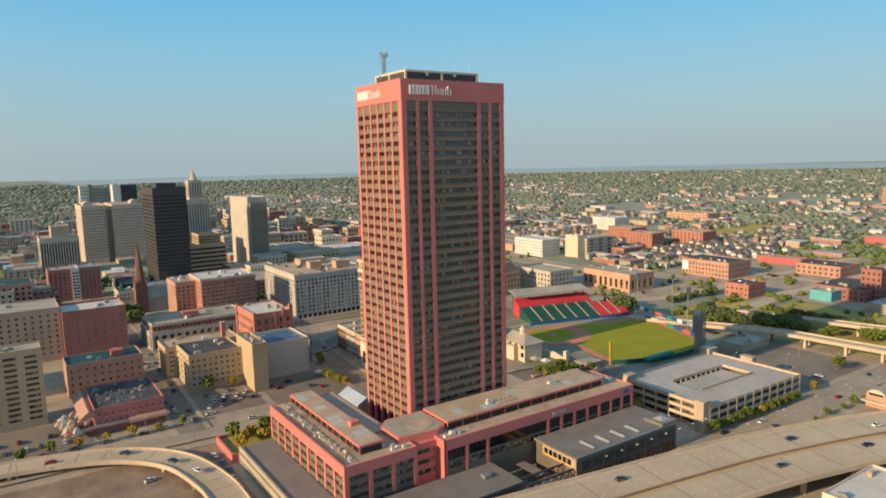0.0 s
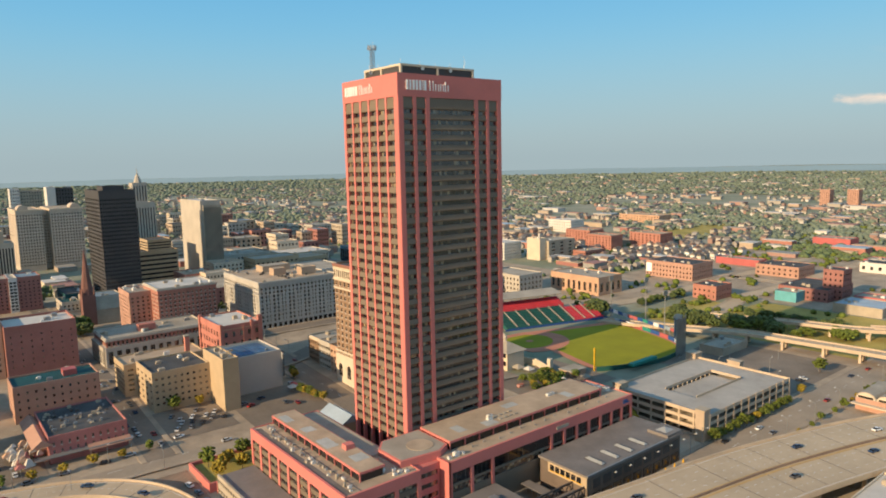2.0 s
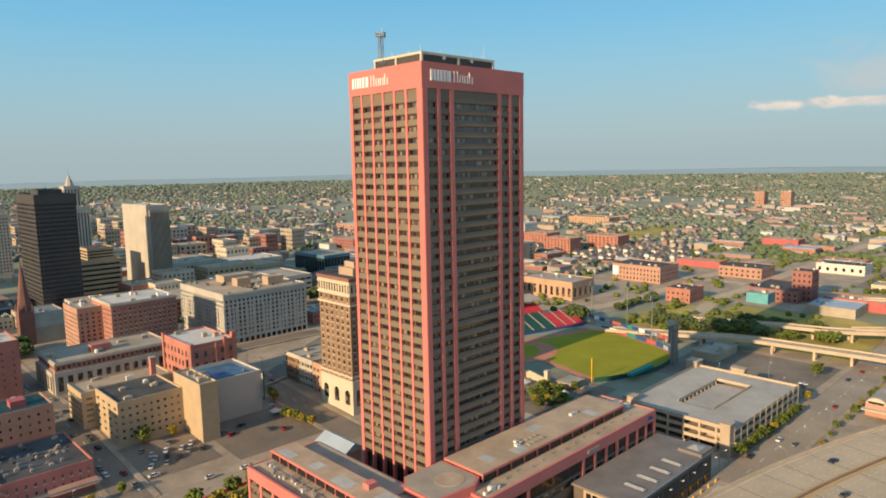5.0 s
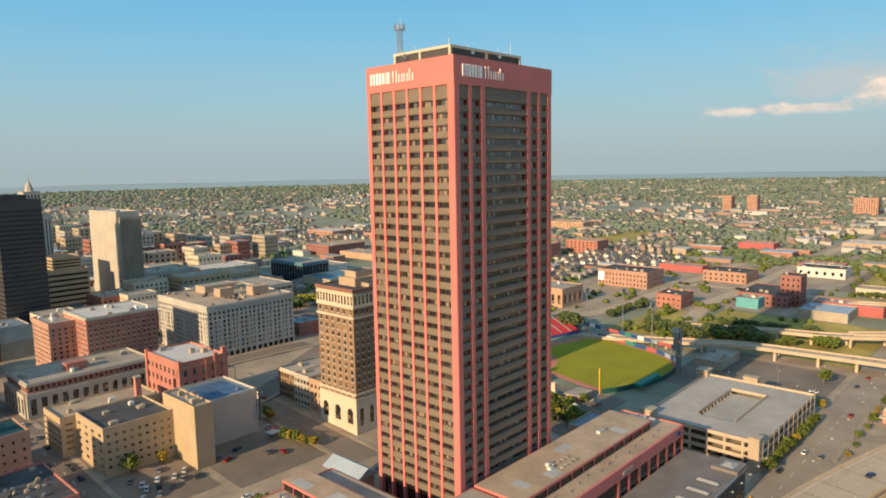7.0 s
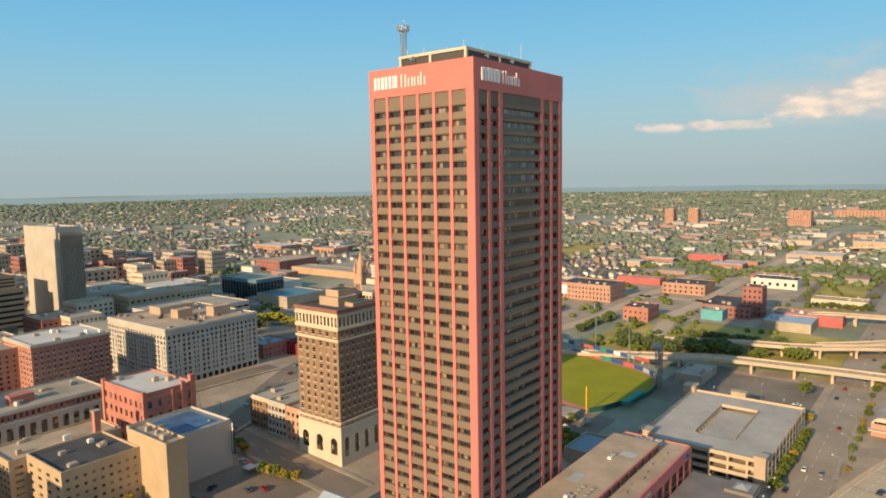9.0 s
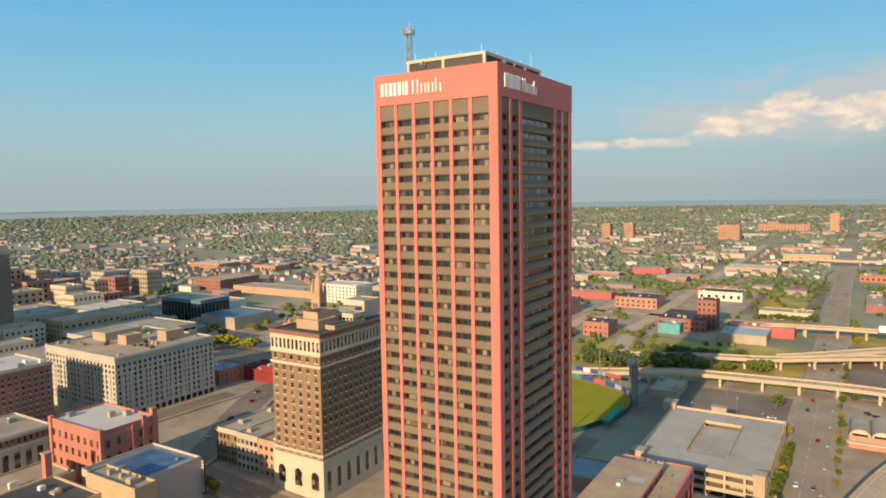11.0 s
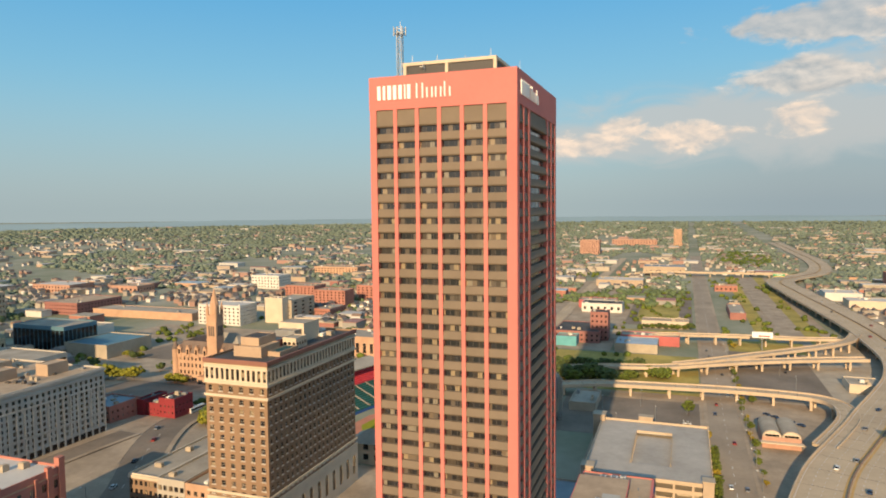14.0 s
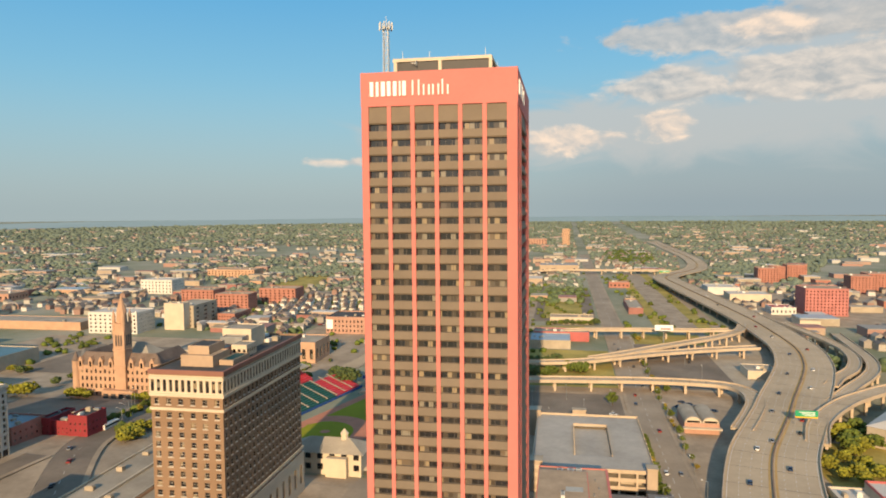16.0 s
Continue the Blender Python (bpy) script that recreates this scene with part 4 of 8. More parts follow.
for z in (12.2, 19.4, 33.0, 39.0):
    belt = Mesh().box(181.6, 474.6, z, 244, 474.98, z + 0.7)
    belt.box(181.6, 474.98, z, 181.98, 541, z + 0.7)
    part("belt_course", belt, PALEGREY, palace)
for i in range(15):
    part("shop_front", Mesh().box(184 + i * 4, 474.7, 9.2, 187 + i * 4, 474.95, 12.0), GLASS_DARK, palace)
B("roof_pavilion", "buff rooftop pavilion", 205, 500, 215, 508, 47, PLANTTAN, ROOF_TAN, z0=42, parapet=0.4)
B("roof_pavilion", "buff rooftop pavilion", 222, 488, 234, 496, 47.5, PLANTTAN, ROOF_TAN, z0=42, parapet=0.4)
B("roof_pavilion", "buff rooftop pavilion", 205, 520, 228, 533, 46.5, TAN2, ROOF_GREY, z0=42, parapet=0.4)
# the brown brick slab with pale crown and foot
t = B("brick_slab", "tall brown brick office slab with cream terracotta crown", 175, 327.4, 241, 353.4, 57.5, BROWNBRICK, ROOF_DARK, z0=19.5, parapet=0.0,
      S=(20, 11, 0.40, 0.54, 0.6, 0.4), W=(6, 11, 0.40, 0.56, 0.6, 0.4), bars=0, frame=FRAME_PALE)
B("", "", 174.4, 326.8, 241.6, 354, 19.5, CREAM, ROOF_TAN, S=(11, 1, 0.42, 0.72, 3, 2.5), W=(3, 1, 0.45, 0.62, 3, 2.5), parapet=0.0, parent=t)
B("", "", 174.9, 327.3, 241.1, 353.5, 62.2, BROWNBRICK, ROOF_DARK, z0=57.5, S=(20, 1, 0.4, 0.6, 0.8, 0.4), W=(6, 1, 0.4, 0.6, 0.8, 0.4), parapet=0.0, bars=0, frame=FRAME_PALE, parent=t)
B("", "", 174.7, 327.1, 241.3, 353.7, 70, CREAM, ROOF_DARK, z0=62.2, S=(28, 1, 0.55, 0.8, 0.6, 1.0), W=(12, 1, 0.55, 0.8, 0.6, 1.0), parapet=0.8, units=8, cornice=BROWNBRICK, bars=0, parent=t)
arch_heads(t, "S", 326.8, 174.8, 241.2, min(land(x, y) for x in (174.4, 241.6) for y in (326.8, 354)) - 0.6, 19.5, (11, 1, 0.42, 0.72, 3, 2.5), CREAM)
arch_heads(t, "W", 174.4, 326.8, 354, min(land(x, y) for x in (174.4, 241.6) for y in (326.8, 354)) - 0.6, 19.5, (3, 1, 0.45, 0.62, 3, 2.5), CREAM)
part("parapet_trim", Mesh().box(173.9, 326.3, 69.6, 241.5, 327.05, 71.0).box(173.9, 327.05, 69.6, 174.65, 353.7, 71.0), SLABTRIM, t, "red-brown metal roof edge")
for z in (19.3, 21.6, 57.2, 61.9, 67.6):
    belt = Mesh().box(174.2, 326.6, z, 241.4, 327.05, z + 0.9)
    belt.box(174.2, 327.05, z, 174.65, 353.6, z + 0.9)
    part("belt_course", belt, CREAM, t, "cream terracotta belt course")
B("roof_house", "tan rooftop plant house", 183, 335, 195, 347, 73.6, PLANTTAN, ROOF_TAN, z0=70, parapet=0.4)
B("roof_house", "small tan upper plant house", 186, 338, 197, 346, 76.4, PLANTTAN, ROOF_DARK, z0=73.7, parapet=0.3)
B("roof_house", "pale yellow rooftop plant house", 214, 336, 226, 348, 77.2, CREAM, ROOF_GREY, z0=70, parapet=0.4)
B("roof_house", "low green-roofed rooftop plant house", 186.5, 329.4, 199, 334.6, 71.6, PLANTTAN, ROOF_TEAL, z0=70, parapet=0.3)
B("roof_house", "cream rooftop pavilion with glazed sides", 200, 331, 208, 337, 74, CREAM, ROOF_GREY, z0=70, S=(4, 1, 0.6, 0.5, 0.6, 0.6), W=(3, 1, 0.6, 0.5, 0.6, 0.6), parapet=0.4)
B("roof_house", "rust-red rooftop duct house", 198, 338, 205, 346, 73.2, SALMON, ROOF_GREY, z0=70, parapet=0.3)
B("roof_house", "grey rooftop cooling plant", 208.5, 337, 213.5, 346, 75, STEEL, ROOF_GREY, z0=70, parapet=0.4)
B("shop_row", "brown brick shop building with a pale cornice", 178, 380, 238, 394, 21, BROWNBRICK, ROOF_GREY, W=(6, 4, 0.6, 0.55, 1.0, 1.0), units=3, cornice=CREAM)
B("shop_row", "pale panelled shop building with glazed bays", 177.6, 367, 238, 380, 21, GREYSTONE, ROOF_GREY, W=(5, 4, 0.7, 0.55, 1.0, 1.0), units=4)
B("shop_row", "buff brick shop building", 178, 354.2, 238, 367, 20.4, SANDSTONE, ROOF_GREY, W=(4, 4, 0.5, 0.5, 1.0, 1.0), units=3)
# near left
B("pub_building", "pink brick tavern building with cluttered dark roof", 29.8, 338.5, 60.3, 377, 14.6, PINKBRICK, ROOF_DARK, S=(10, 2, 0.26, 0.46, 4.0, 0.8), W=(9, 2, 0.26, 0.46, 4.0, 0.8), units=44, small=0.5, frame=FRAME_PALE)
B("warehouse", "salmon brick warehouse with teal roof", 23.7, 391, 60.6, 412, 23.6, ORANGEBRICK, ROOF_TEAL, S=(10, 4, 0.25, 0.35, 2, 1), W=(5, 4, 0.3, 0.4, 2, 1), units=4)
B("office_slab", "tan brick office slab with ribbon windows", -30, 362, 12.4, 377, 42, TAN, ROOF_GREY, S=(5, 12, 0.62, 0.5, 4, 1.5), W=(3, 12, 0.5, 0.42, 5, 1.8), E=(2, 12, 0.4, 0.42, 4, 1.5), units=4)
B("stepped_office", "buff stepped office building", -30, 468, 28, 505, 41, TAN2, ROOF_GREY, S=(14, 8, 0.3, 0.45, 4, 2), E=(8, 8, 0.3, 0.45, 4, 2), units=5)
B("brick_block", "plain dark red brick block", 28.5, 462, 64, 492, 38, DARKBRICK, ROOF_WHITE, S=(7, 6, 0.13, 0.3, 6, 3), E=(5, 6, 0.15, 0.3, 6, 3), units=4, parapet=1.4)
# downtown behind
B("brick_tower", "red brick block with a white window strip", 34, 672, 52, 700, 37, DARKBRICK, ROOF_GREY, S=(5, 8, 0.3, 0.4, 3, 2), units=2, far=True)
B("window_strip_block", "white framed window strip", 52, 671, 58, 700, 37, WHITEWALL, ROOF_GREY, S=(2, 9, 0.75, 0.6, 2, 2), far=True)
B("brick_tower", "dark red brick block", 58, 672, 75, 700, 37, DARKBRICK, ROOF_BLUE, S=(5, 8, 0.3, 0.4, 3, 2), units=2, far=True)
B("ribbed_office", "pale ribbed office block", 38, 845, 76, 890, 50, GREYSTONE, ROOF_GREY, S=(14, 1, 0.5, 0.9, 4, 3), W=(8, 1, 0.4, 0.9, 4, 3), far=True)
B("roof_house", "grey rooftop box", 50, 850, 68, 880, 62, CONC_GREY, ROOF_GREY, z0=50, far=True)
t = B("grand_hotel", "large buff brick hotel with many windows", 88, 920, 114, 990, 79, PALEBUFF, ROOF_TAN, S=(9, 17, 0.42, 0.48, 6, 4), W=(14, 17, 0.4, 0.45, 6, 4), cornice=CREAM, far=True)
B("", "", 114.1, 932, 121.9, 990, 77, PALEBUFF, ROOF_TAN, S=(3, 17, 0.4, 0.45, 6, 4), far=True, parent=t)
B("", "", 122, 920, 156, 990, 79, PALEBUFF, ROOF_TAN, S=(11, 17, 0.42, 0.48, 6, 4), far=True, cornice=CREAM, parent=t)
for x in (90, 143):
    g = Mesh()
    arc = [(x + 5.5 - 5.5 * math.cos(math.pi * k / 8), 80 + 5.0 * math.sin(math.pi * k / 8)) for k in range(9)]
    g.add([(u, 921, z) for u, z in arc] + [(u, 940, z) for u, z in arc], [list(range(9)), list(range(9, 18))[::-1]] + [(k, 9 + k, 10 + k, k + 1) for k in range(8)])
    part("curved_gable", g, PALEBUFF, t)
B("black_tower", "black glass office tower", 120, 650, 149, 705, 105, BLACKWALL, ROOF_DARK, S=(16, 26, 0.6, 0.5, 4, 5), W=(20, 26, 0.6, 0.5, 4, 5), glass=GLASS_DARK, units=2, parapet=1.5, far=True)
B("roof_house", "dark rooftop plant", 126, 662, 143, 684, 109, BLACKWALL, ROOF_DARK, z0=105, far=True)
t = B("white_tower", "blank pale concrete tower with a ribbed grey face", 222, 703, 242, 765, 90, GREYSTONE, ROOF_WHITE, units=3, far=True)
B("", "", 224, 701, 242.2, 702.9, 86, CONC_GREY, CONC_GREY, S=(16, 1, 0.5, 0.97, 1, 1), parapet=0.2, glass=GLASS_DARK, far=True, parent=t)
B("banded_office", "tan office block with dark window bands", 163, 716, 201, 752, 43, TAN, ROOF_DARK, S=(1, 7, 0.96, 0.45, 2, 1.5), W=(1, 7, 0.96, 0.45, 2, 1.5), far=True)
B("banded_office", "tan upper block with dark window bands", 175, 724, 198, 752, 53, TAN, ROOF_DARK, z0=43, S=(1, 3, 0.96, 0.45, 1, 1), W=(1, 3, 0.96, 0.45, 1, 1), far=True)
B("spire_tower", "pale stepped office tower", 220, 968, 252, 1000, 78, GREYSTONE, ROOF_TAN, S=(9, 1, 0.35, 0.9, 4, 3), W=(9, 1, 0.35, 0.9, 4, 3), far=True)
B("spire_tower", "pale upper shaft of the stepped tower", 227, 974, 245, 992, 104, GREYSTONE, ROOF_TAN, z0=78, S=(5, 1, 0.4, 0.9, 2, 2), W=(5, 1, 0.4, 0.9, 2, 2), far=True)
m = Mesh().tube(236, 983, 104, 113, 5.5, 3.0, 8).tube(236, 983, 113, 117, 2.2, 1.2, 8).tube(236, 983, 117, 127, 0.5, 0.1, 6)
solid("tower_lantern", m, GREYSTONE, "stone lantern and spire of the stepped tower", "spire")
m = Mesh().box(88, 576, 8, 97, 585, 32).tube(92.5, 580.5, 32, 66, 4.6, 0.15, 8)
for x, y in ((88.6, 576.6), (96.4, 576.6), (88.6, 584.4), (96.4, 584.4)):
    m.tube(x, y, 32, 38, 0.9, 0.05, 6)
solid("church_steeple", m, mat("brown_stone", (0.20, 0.10, 0.08), 0.9, 0.12), "slender brown stone church steeple", "church")
m = Mesh().box(97, 577, 8, 122, 590, 20)
m.gable(97, 577, 122, 590, 20, 9)
solid("church_nave", m, CONC_GREY, "grey church nave with a steep roof", "church")
# beyond the palace
B("parking_deck", "grey open parking deck with dark slots", 255, 600, 330, 660, 24, PALEGREY, ROOF_GREY, S=(12, 4, 0.9, 0.42, 1, 1), W=(8, 4, 0.9, 0.42, 1, 1), far=True)
B("office_block", "tan office with square windows", 262, 670, 310, 700, 30, TAN, ROOF_GREY, S=(9, 5, 0.45, 0.45, 3, 2), W=(6, 5, 0.45, 0.45, 3, 2), far=True)
B("glass_hall", "dark blue glass exhibition hall", 405, 690, 440, 750, 24, ROOF_SEA, ROOF_GREY, W=(12, 1, 0.92, 0.85, 2, 1), S=(8, 1, 0.92, 0.85, 2, 1), glass=GLASS_DARK, far=True)
B("blue_roof_hall", "low hall with wide blue roof", 405, 643, 455, 690, 11, CONC_GREY, ROOF_SEA, far=True)
B("white_hall", "low white hall", 463, 738, 505, 775, 9, WHITEWALL, ROOF_GREY, far=True)
t = B("maroon_building", "maroon brick corner building with dark roofs", 274, 457, 289, 468, 18, MAROON, ROOF_DARK, W=(4, 2, 0.3, 0.34, 3, 2), S=(5, 2, 0.3, 0.34, 3, 2), units=4)
B("", "", 274.6, 468.1, 291, 478, 14.5, MAROON, ROOF_DARK, W=(4, 2, 0.25, 0.3, 2, 2), units=3, parent=t)
B("", "", 273.4, 478.1, 292, 484, 16, MAROON, ROOF_DARK, W=(2, 2, 0.2, 0.3, 2, 2), units=2, parent=t)
B("brick_shop", "low brick shop building with a blue-patched roof", 254, 483, 276, 504, 17, REDBRICK, ROOF_BLUE, W=(6, 2, 0.4, 0.36, 2, 1), S=(6, 2, 0.3, 0.36, 2, 1), units=6)
# old post office
B("post_office", "sandstone post office with arched windows", 362, 474, 400, 534, 22, SANDSTONE, ROOF_TAN, W=(18, 4, 0.42, 0.55, 1.5, 1.0), S=(10, 4, 0.42, 0.55, 1.5, 1.0), parapet=0.3)
SLATE = mat("brown_slate_roof", (0.17, 0.125, 0.10), 0.8, 0.2, 0.15, 1.5)
m = Mesh()
m.hip(362, 474, 372, 534, 22.2, 8, 0.86)
m.hip(362.4, 474, 400, 484, 22.2, 8, 0.7)
m.hip(362.4, 524, 400, 534, 22.2, 8, 0.7)
solid("post_office_roof", m, SLATE, "steep brown slate roof of the post office", "roof")
m = Mesh()
m.hip(372, 485, 398, 523, 23, 11, 0.3)
solid("court_roof", m, ROOF_GREY, "pale grey glazed roof over the inner court", "roof")
for k in range(8):
    y = 476.5 + k * 7.4
    if abs(y + 1.5 - 500) < 6:
        continue
    g = Mesh().box(361.6, y, 19, 365, y + 3.2, 25.5)
    g.gable(361.6, y, 366.4, y + 3.2, 25.5, 2.6, 0.1)
    t = thing("roof_gable", 362, y + 1.6, 19, "sandstone dormer gable with a pointed top", "dormer", "dormers")
    part("wall", g, SANDSTONE, t)
    part("window", Mesh().box(361.5, y + 0.9, 21.5, 361.59, y + 2.3, 24.8), GLASS_DARK, t)
for y in (474.4, 533.6):
    t = thing("corner_turret", 362.4, y, 0, "round sandstone corner turret with slate cone", "turret", "turrets")
    part("wall", Mesh().tube(362.4, y, 0, 25, 2.4, None, 10), SANDSTONE, t)
    part("cone", Mesh().tube(362.4, y, 25, 31, 2.7, 0.1, 10), SLATE, t)
t = thing("entrance_porch", 359, 500, 0, "low arcaded sandstone entrance porch", "porch")
part("wall", Mesh().box(356.5, 489, 0, 361.6, 511, 7.5), SANDSTONE, t)
for k in range(4):
    part("arch", Mesh().box(356.3, 490.2 + k * 5.4, 0.4, 356.45, 493.6 + k * 5.4, 5.4), BLACKWALL, t)
t = thing("clock_tower", 364, 500, 0, "square sandstone clock tower with pinnacles and a short spire", "tower")
m = Mesh().box(360, 496, 0, 368, 504, 50)
for z in (22, 33, 44, 50):
    m.box(359.6, 495.6, z, 368.4, 504.4, z + 0.8)
part("shaft", m, SANDSTONE, t)
for a, b in ((360.6, 496.6), (367.4, 496.6), (360.6, 503.4), (367.4, 503.4)):
    part("pinnacle", Mesh().tube(a, b, 46, 54.5, 1.1, None, 8).tube(a, b, 54.5, 60, 1.3, 0.05, 8), SANDSTONE, t)
part("belfry", Mesh().tube(364, 500, 50.8, 58, 3.3, 3.0, 8), SANDSTONE, t)
part("spire", Mesh().tube(364, 500, 58, 69, 3.2, 0.1, 8), SANDSTONE, t)
for k in (497.6, 499.4, 501.2):
    part("belfry_opening", Mesh().box(359.9, k, 36, 359.98, k + 1.1, 43), BLACKWALL, t)
    part("belfry_opening", Mesh().box(360.9 + k - 496.5, 495.9, 36, 362.0 + k - 496.5, 495.98, 43), BLACKWALL, t)
# stadium surroundings
B("arena_block", "buff hall with tall arched recesses", 478, 412, 512, 470, 16, SANDSTONE, ROOF_GREY, W=(9, 1, 0.45, 0.7, 2, 3), S=(4, 1, 0.5, 0.7, 2, 3), units=4)
B("grey_office", "old grey office with gables", 420, 455, 450, 500, 20, GREYSTONE, ROOF_GREY, W=(10, 4, 0.4, 0.5, 2, 1), S=(6, 4, 0.4, 0.5, 2, 1))
B("brick_warehouse", "long red brick warehouse with a white panel", 602, 394, 640, 448, 16, ORANGEBRICK, ROOF_DARK, W=(14, 3, 0.35, 0.5, 1.5, 1.5), S=(9, 3, 0.35, 0.5, 1.5, 1.5), units=4)
solid("wall_panel", Mesh().box(601.6, 441, 5, 601.95, 447.5, 14), SIGNWHITE, "white painted panel on the brick warehouse", "sign")
B("brick_warehouse", "square red brick building", 534, 330, 560, 352, 11.5, REDBRICK, ROOF_DARK, W=(5, 2, 0.3, 0.4, 1.5, 1.5), S=(6, 2, 0.3, 0.4, 1.5, 1.5), units=3)
FAR = [
    # name, label, x0, y0, x1, y1, height, wall, roof, columns, rows
    ("long_store", "long low store with red fascia", 729, 390, 748, 441, 7, REDROOF, ROOF_GREY, 0, 0),
    ("factory", "orange brick factory", 686, 328, 722, 372, 11, ORANGEBRICK, ROOF_DARK, 8, 2),
    ("factory", "long dark factory", 590, 262, 642, 303, 10, DARKBRICK, ROOF_DARK, 9, 2),
    ("factory_tower", "dark brick factory tower", 604, 256, 622, 272, 26, DARKBRICK, ROOF_DARK, 4, 5),
    ("painted_shed", "teal painted shed", 573, 280, 589, 298, 8, mat("teal_paint", (0.12, 0.36, 0.38), 0.7), ROOF_GREY, 0, 0),
    ("metal_shed", "pale blue metal-roofed shed", 560, 211, 594, 246, 7, CONC_GREY, ROOF_PALEBLUE, 0, 0),
    ("brick_shed", "long red shed", 595, 194, 614, 244, 8, REDROOF, ROOF_GREY, 0, 0),
    ("warehouse", "red warehouse", 972, 388, 1000, 436, 9, REDROOF, ROOF_GREY, 0, 0),
    ("warehouse", "wide pale-roofed warehouse", 1040, 250, 1085, 320, 9, TAN2, ROOF_WHITE, 0, 0),
    ("apartment_block", "orange apartment slab", 1672, 390, 1700, 437, 38, ORANGEBRICK, ROOF_TAN, 10, 10),
    ("apartment_block", "orange apartment tower", 1682, 700, 1705, 722, 38, ORANGEBRICK, ROOF_TAN, 5, 8),
    ("apartment_block", "orange apartment tower", 1708, 648, 1730, 672, 38, ORANGEBRICK, ROOF_TAN, 5, 8),
    ("row_offices", "low cream row with ribbed roof", 684, 186, 706, 231, 7, CREAM, ROOF_TAN, 12, 1),
    ("store", "white-banded store", 772, 258, 800, 304, 10, WHITEWALL, ROOF_DARK, 6, 1),
    ("store", "red brick store", 804, 268, 830, 312, 9, REDROOF, ROOF_GREY, 0, 0),
    ("brick_block", "large pink-red brick cube of a building", 772, -90, 806, -46, 30, PINKBRICK, ROOF_TAN, 12, 8),
    ("diner", "white diner with red roof", 775, -38, 800, -12, 8, WHITEWALL, REDROOF, 6, 1),
    ("warehouse", "long cream warehouse", 880, -42, 915, 8, 9, CREAM, ROOF_WHITE, 0, 0),
    ("warehouse", "long white warehouse", 945, -20, 985, 22, 10, WHITEWALL, ROOF_WHITE, 0, 0),
    ("store", "beige store", 1010, 120, 1030, 150, 8, REDBRICK, ROOF_TAN, 5, 1),
    ("warehouse", "low dark shed", 760, 128, 830, 144, 7, DARKBRICK, ROOF_GREY, 0, 0),
    ("warehouse", "green-roofed shed", 850, 128, 870, 140, 6, TAN2, ROOF_TEAL, 0, 0),
    ("market_hall", "wide beige hall with dark glazed roof", 1256, 190, 1300, 262, 12, TAN2, ROOF_BLUE, 0, 0),
    ("apartment_block", "tall tan apartment tower", 2050, 200, 2085, 222, 52, SANDSTONE, ROOF_TAN, 4, 10),
    ("works", "large orange works", 2080, 270, 2120, 400, 20, ORANGEBRICK, ROOF_TAN, 16, 4),
    ("housing_block", "red brick housing slab", 1085, -110, 1110, -80, 24, REDBRICK, ROOF_TAN, 7, 7),
    ("housing_block", "red brick housing slab", 1145, -170, 1170, -140, 24, REDBRICK, ROOF_TAN, 7, 7),
    ("housing_block", "red brick housing slab", 1120, -130, 1140, -110, 24, REDBRICK, ROOF_TAN, 6, 7),
    ("housing_block", "red brick housing slab", 975, -200, 1000, -170, 24, REDBRICK, ROOF_TAN, 7, 7),
    ("housing_block", "red brick housing slab", 1010, -240, 1035, -205, 24, REDBRICK, ROOF_TAN, 8, 7),
    ("motel", "grey-white service building", 476, 68, 498, 88, 5.5, CREAM, ROOF_GREY, 0, 0),
    ("office_block", "white gridded office block", 572, 634, 602, 688, 21, WHITEWALL, ROOF_WHITE, 10, 5),
    ("office_block", "pale concrete office block", 600, 600, 612, 622, 27, CREAM, ROOF_GREY, 0, 0),
    ("office_block", "banded grey office block", 612, 596, 660, 624, 23, CONC_GREY, ROOF_GREY, 3, 5),
    ("apartment_block", "red brick apartments", 768, 660, 800, 705, 19, REDBRICK, ROOF_TAN, 8, 5),
    ("apartment_block", "red brick apartments", 735, 596, 760, 640, 19, REDBRICK, ROOF_TAN, 8, 5),
    ("apartment_block", "red brick apartments", 795, 560, 825, 610, 19, REDBRICK, ROOF_TAN, 8, 5),
    ("row_store", "low brick row", 650, 570, 690, 590, 9, REDBRICK, ROOF_GREY, 6, 2),
    ("mill", "long red mill", 577, 868, 645, 920, 14, DARKBRICK, ROOF_TAN, 14, 3),
    ("depot", "long low depot", 583, 706, 615, 850, 8, SANDSTONE, ROOF_GREY, 0, 0),
    ("school", "orange brick school", 735, 1060, 780, 1135, 12, ORANGEBRICK, ROOF_WHITE, 12, 2),
    ("depot", "orange depot", 765, 960, 800, 1010, 10, ORANGEBRICK, ROOF_TAN, 6, 1),
    ("clinic", "white clinic", 866, 780, 900, 830, 20, WHITEWALL, ROOF_WHITE, 9, 4),
    ("school", "long brick school", 1091, 760, 1130, 850, 14, SANDSTONE, ROOF_TAN, 14, 3),
    ("far_tower", "pale far office tower", 150, 1560, 166, 1590, 88, WHITEWALL, ROOF_WHITE, 4, 12),
    ("far_tower", "white far office tower", 192, 1420, 206, 1450, 92, WHITEWALL, ROOF_WHITE, 0, 0),
    ("far_tower", "dark far office slab", 207, 1430, 236, 1455, 90, BLACKWALL, ROOF_DARK, 6, 12),
    ("far_slab", "wide grey far slab", 167, 1565, 205, 1590, 84, CONC_GREY, ROOF_GREY, 8, 12),
]
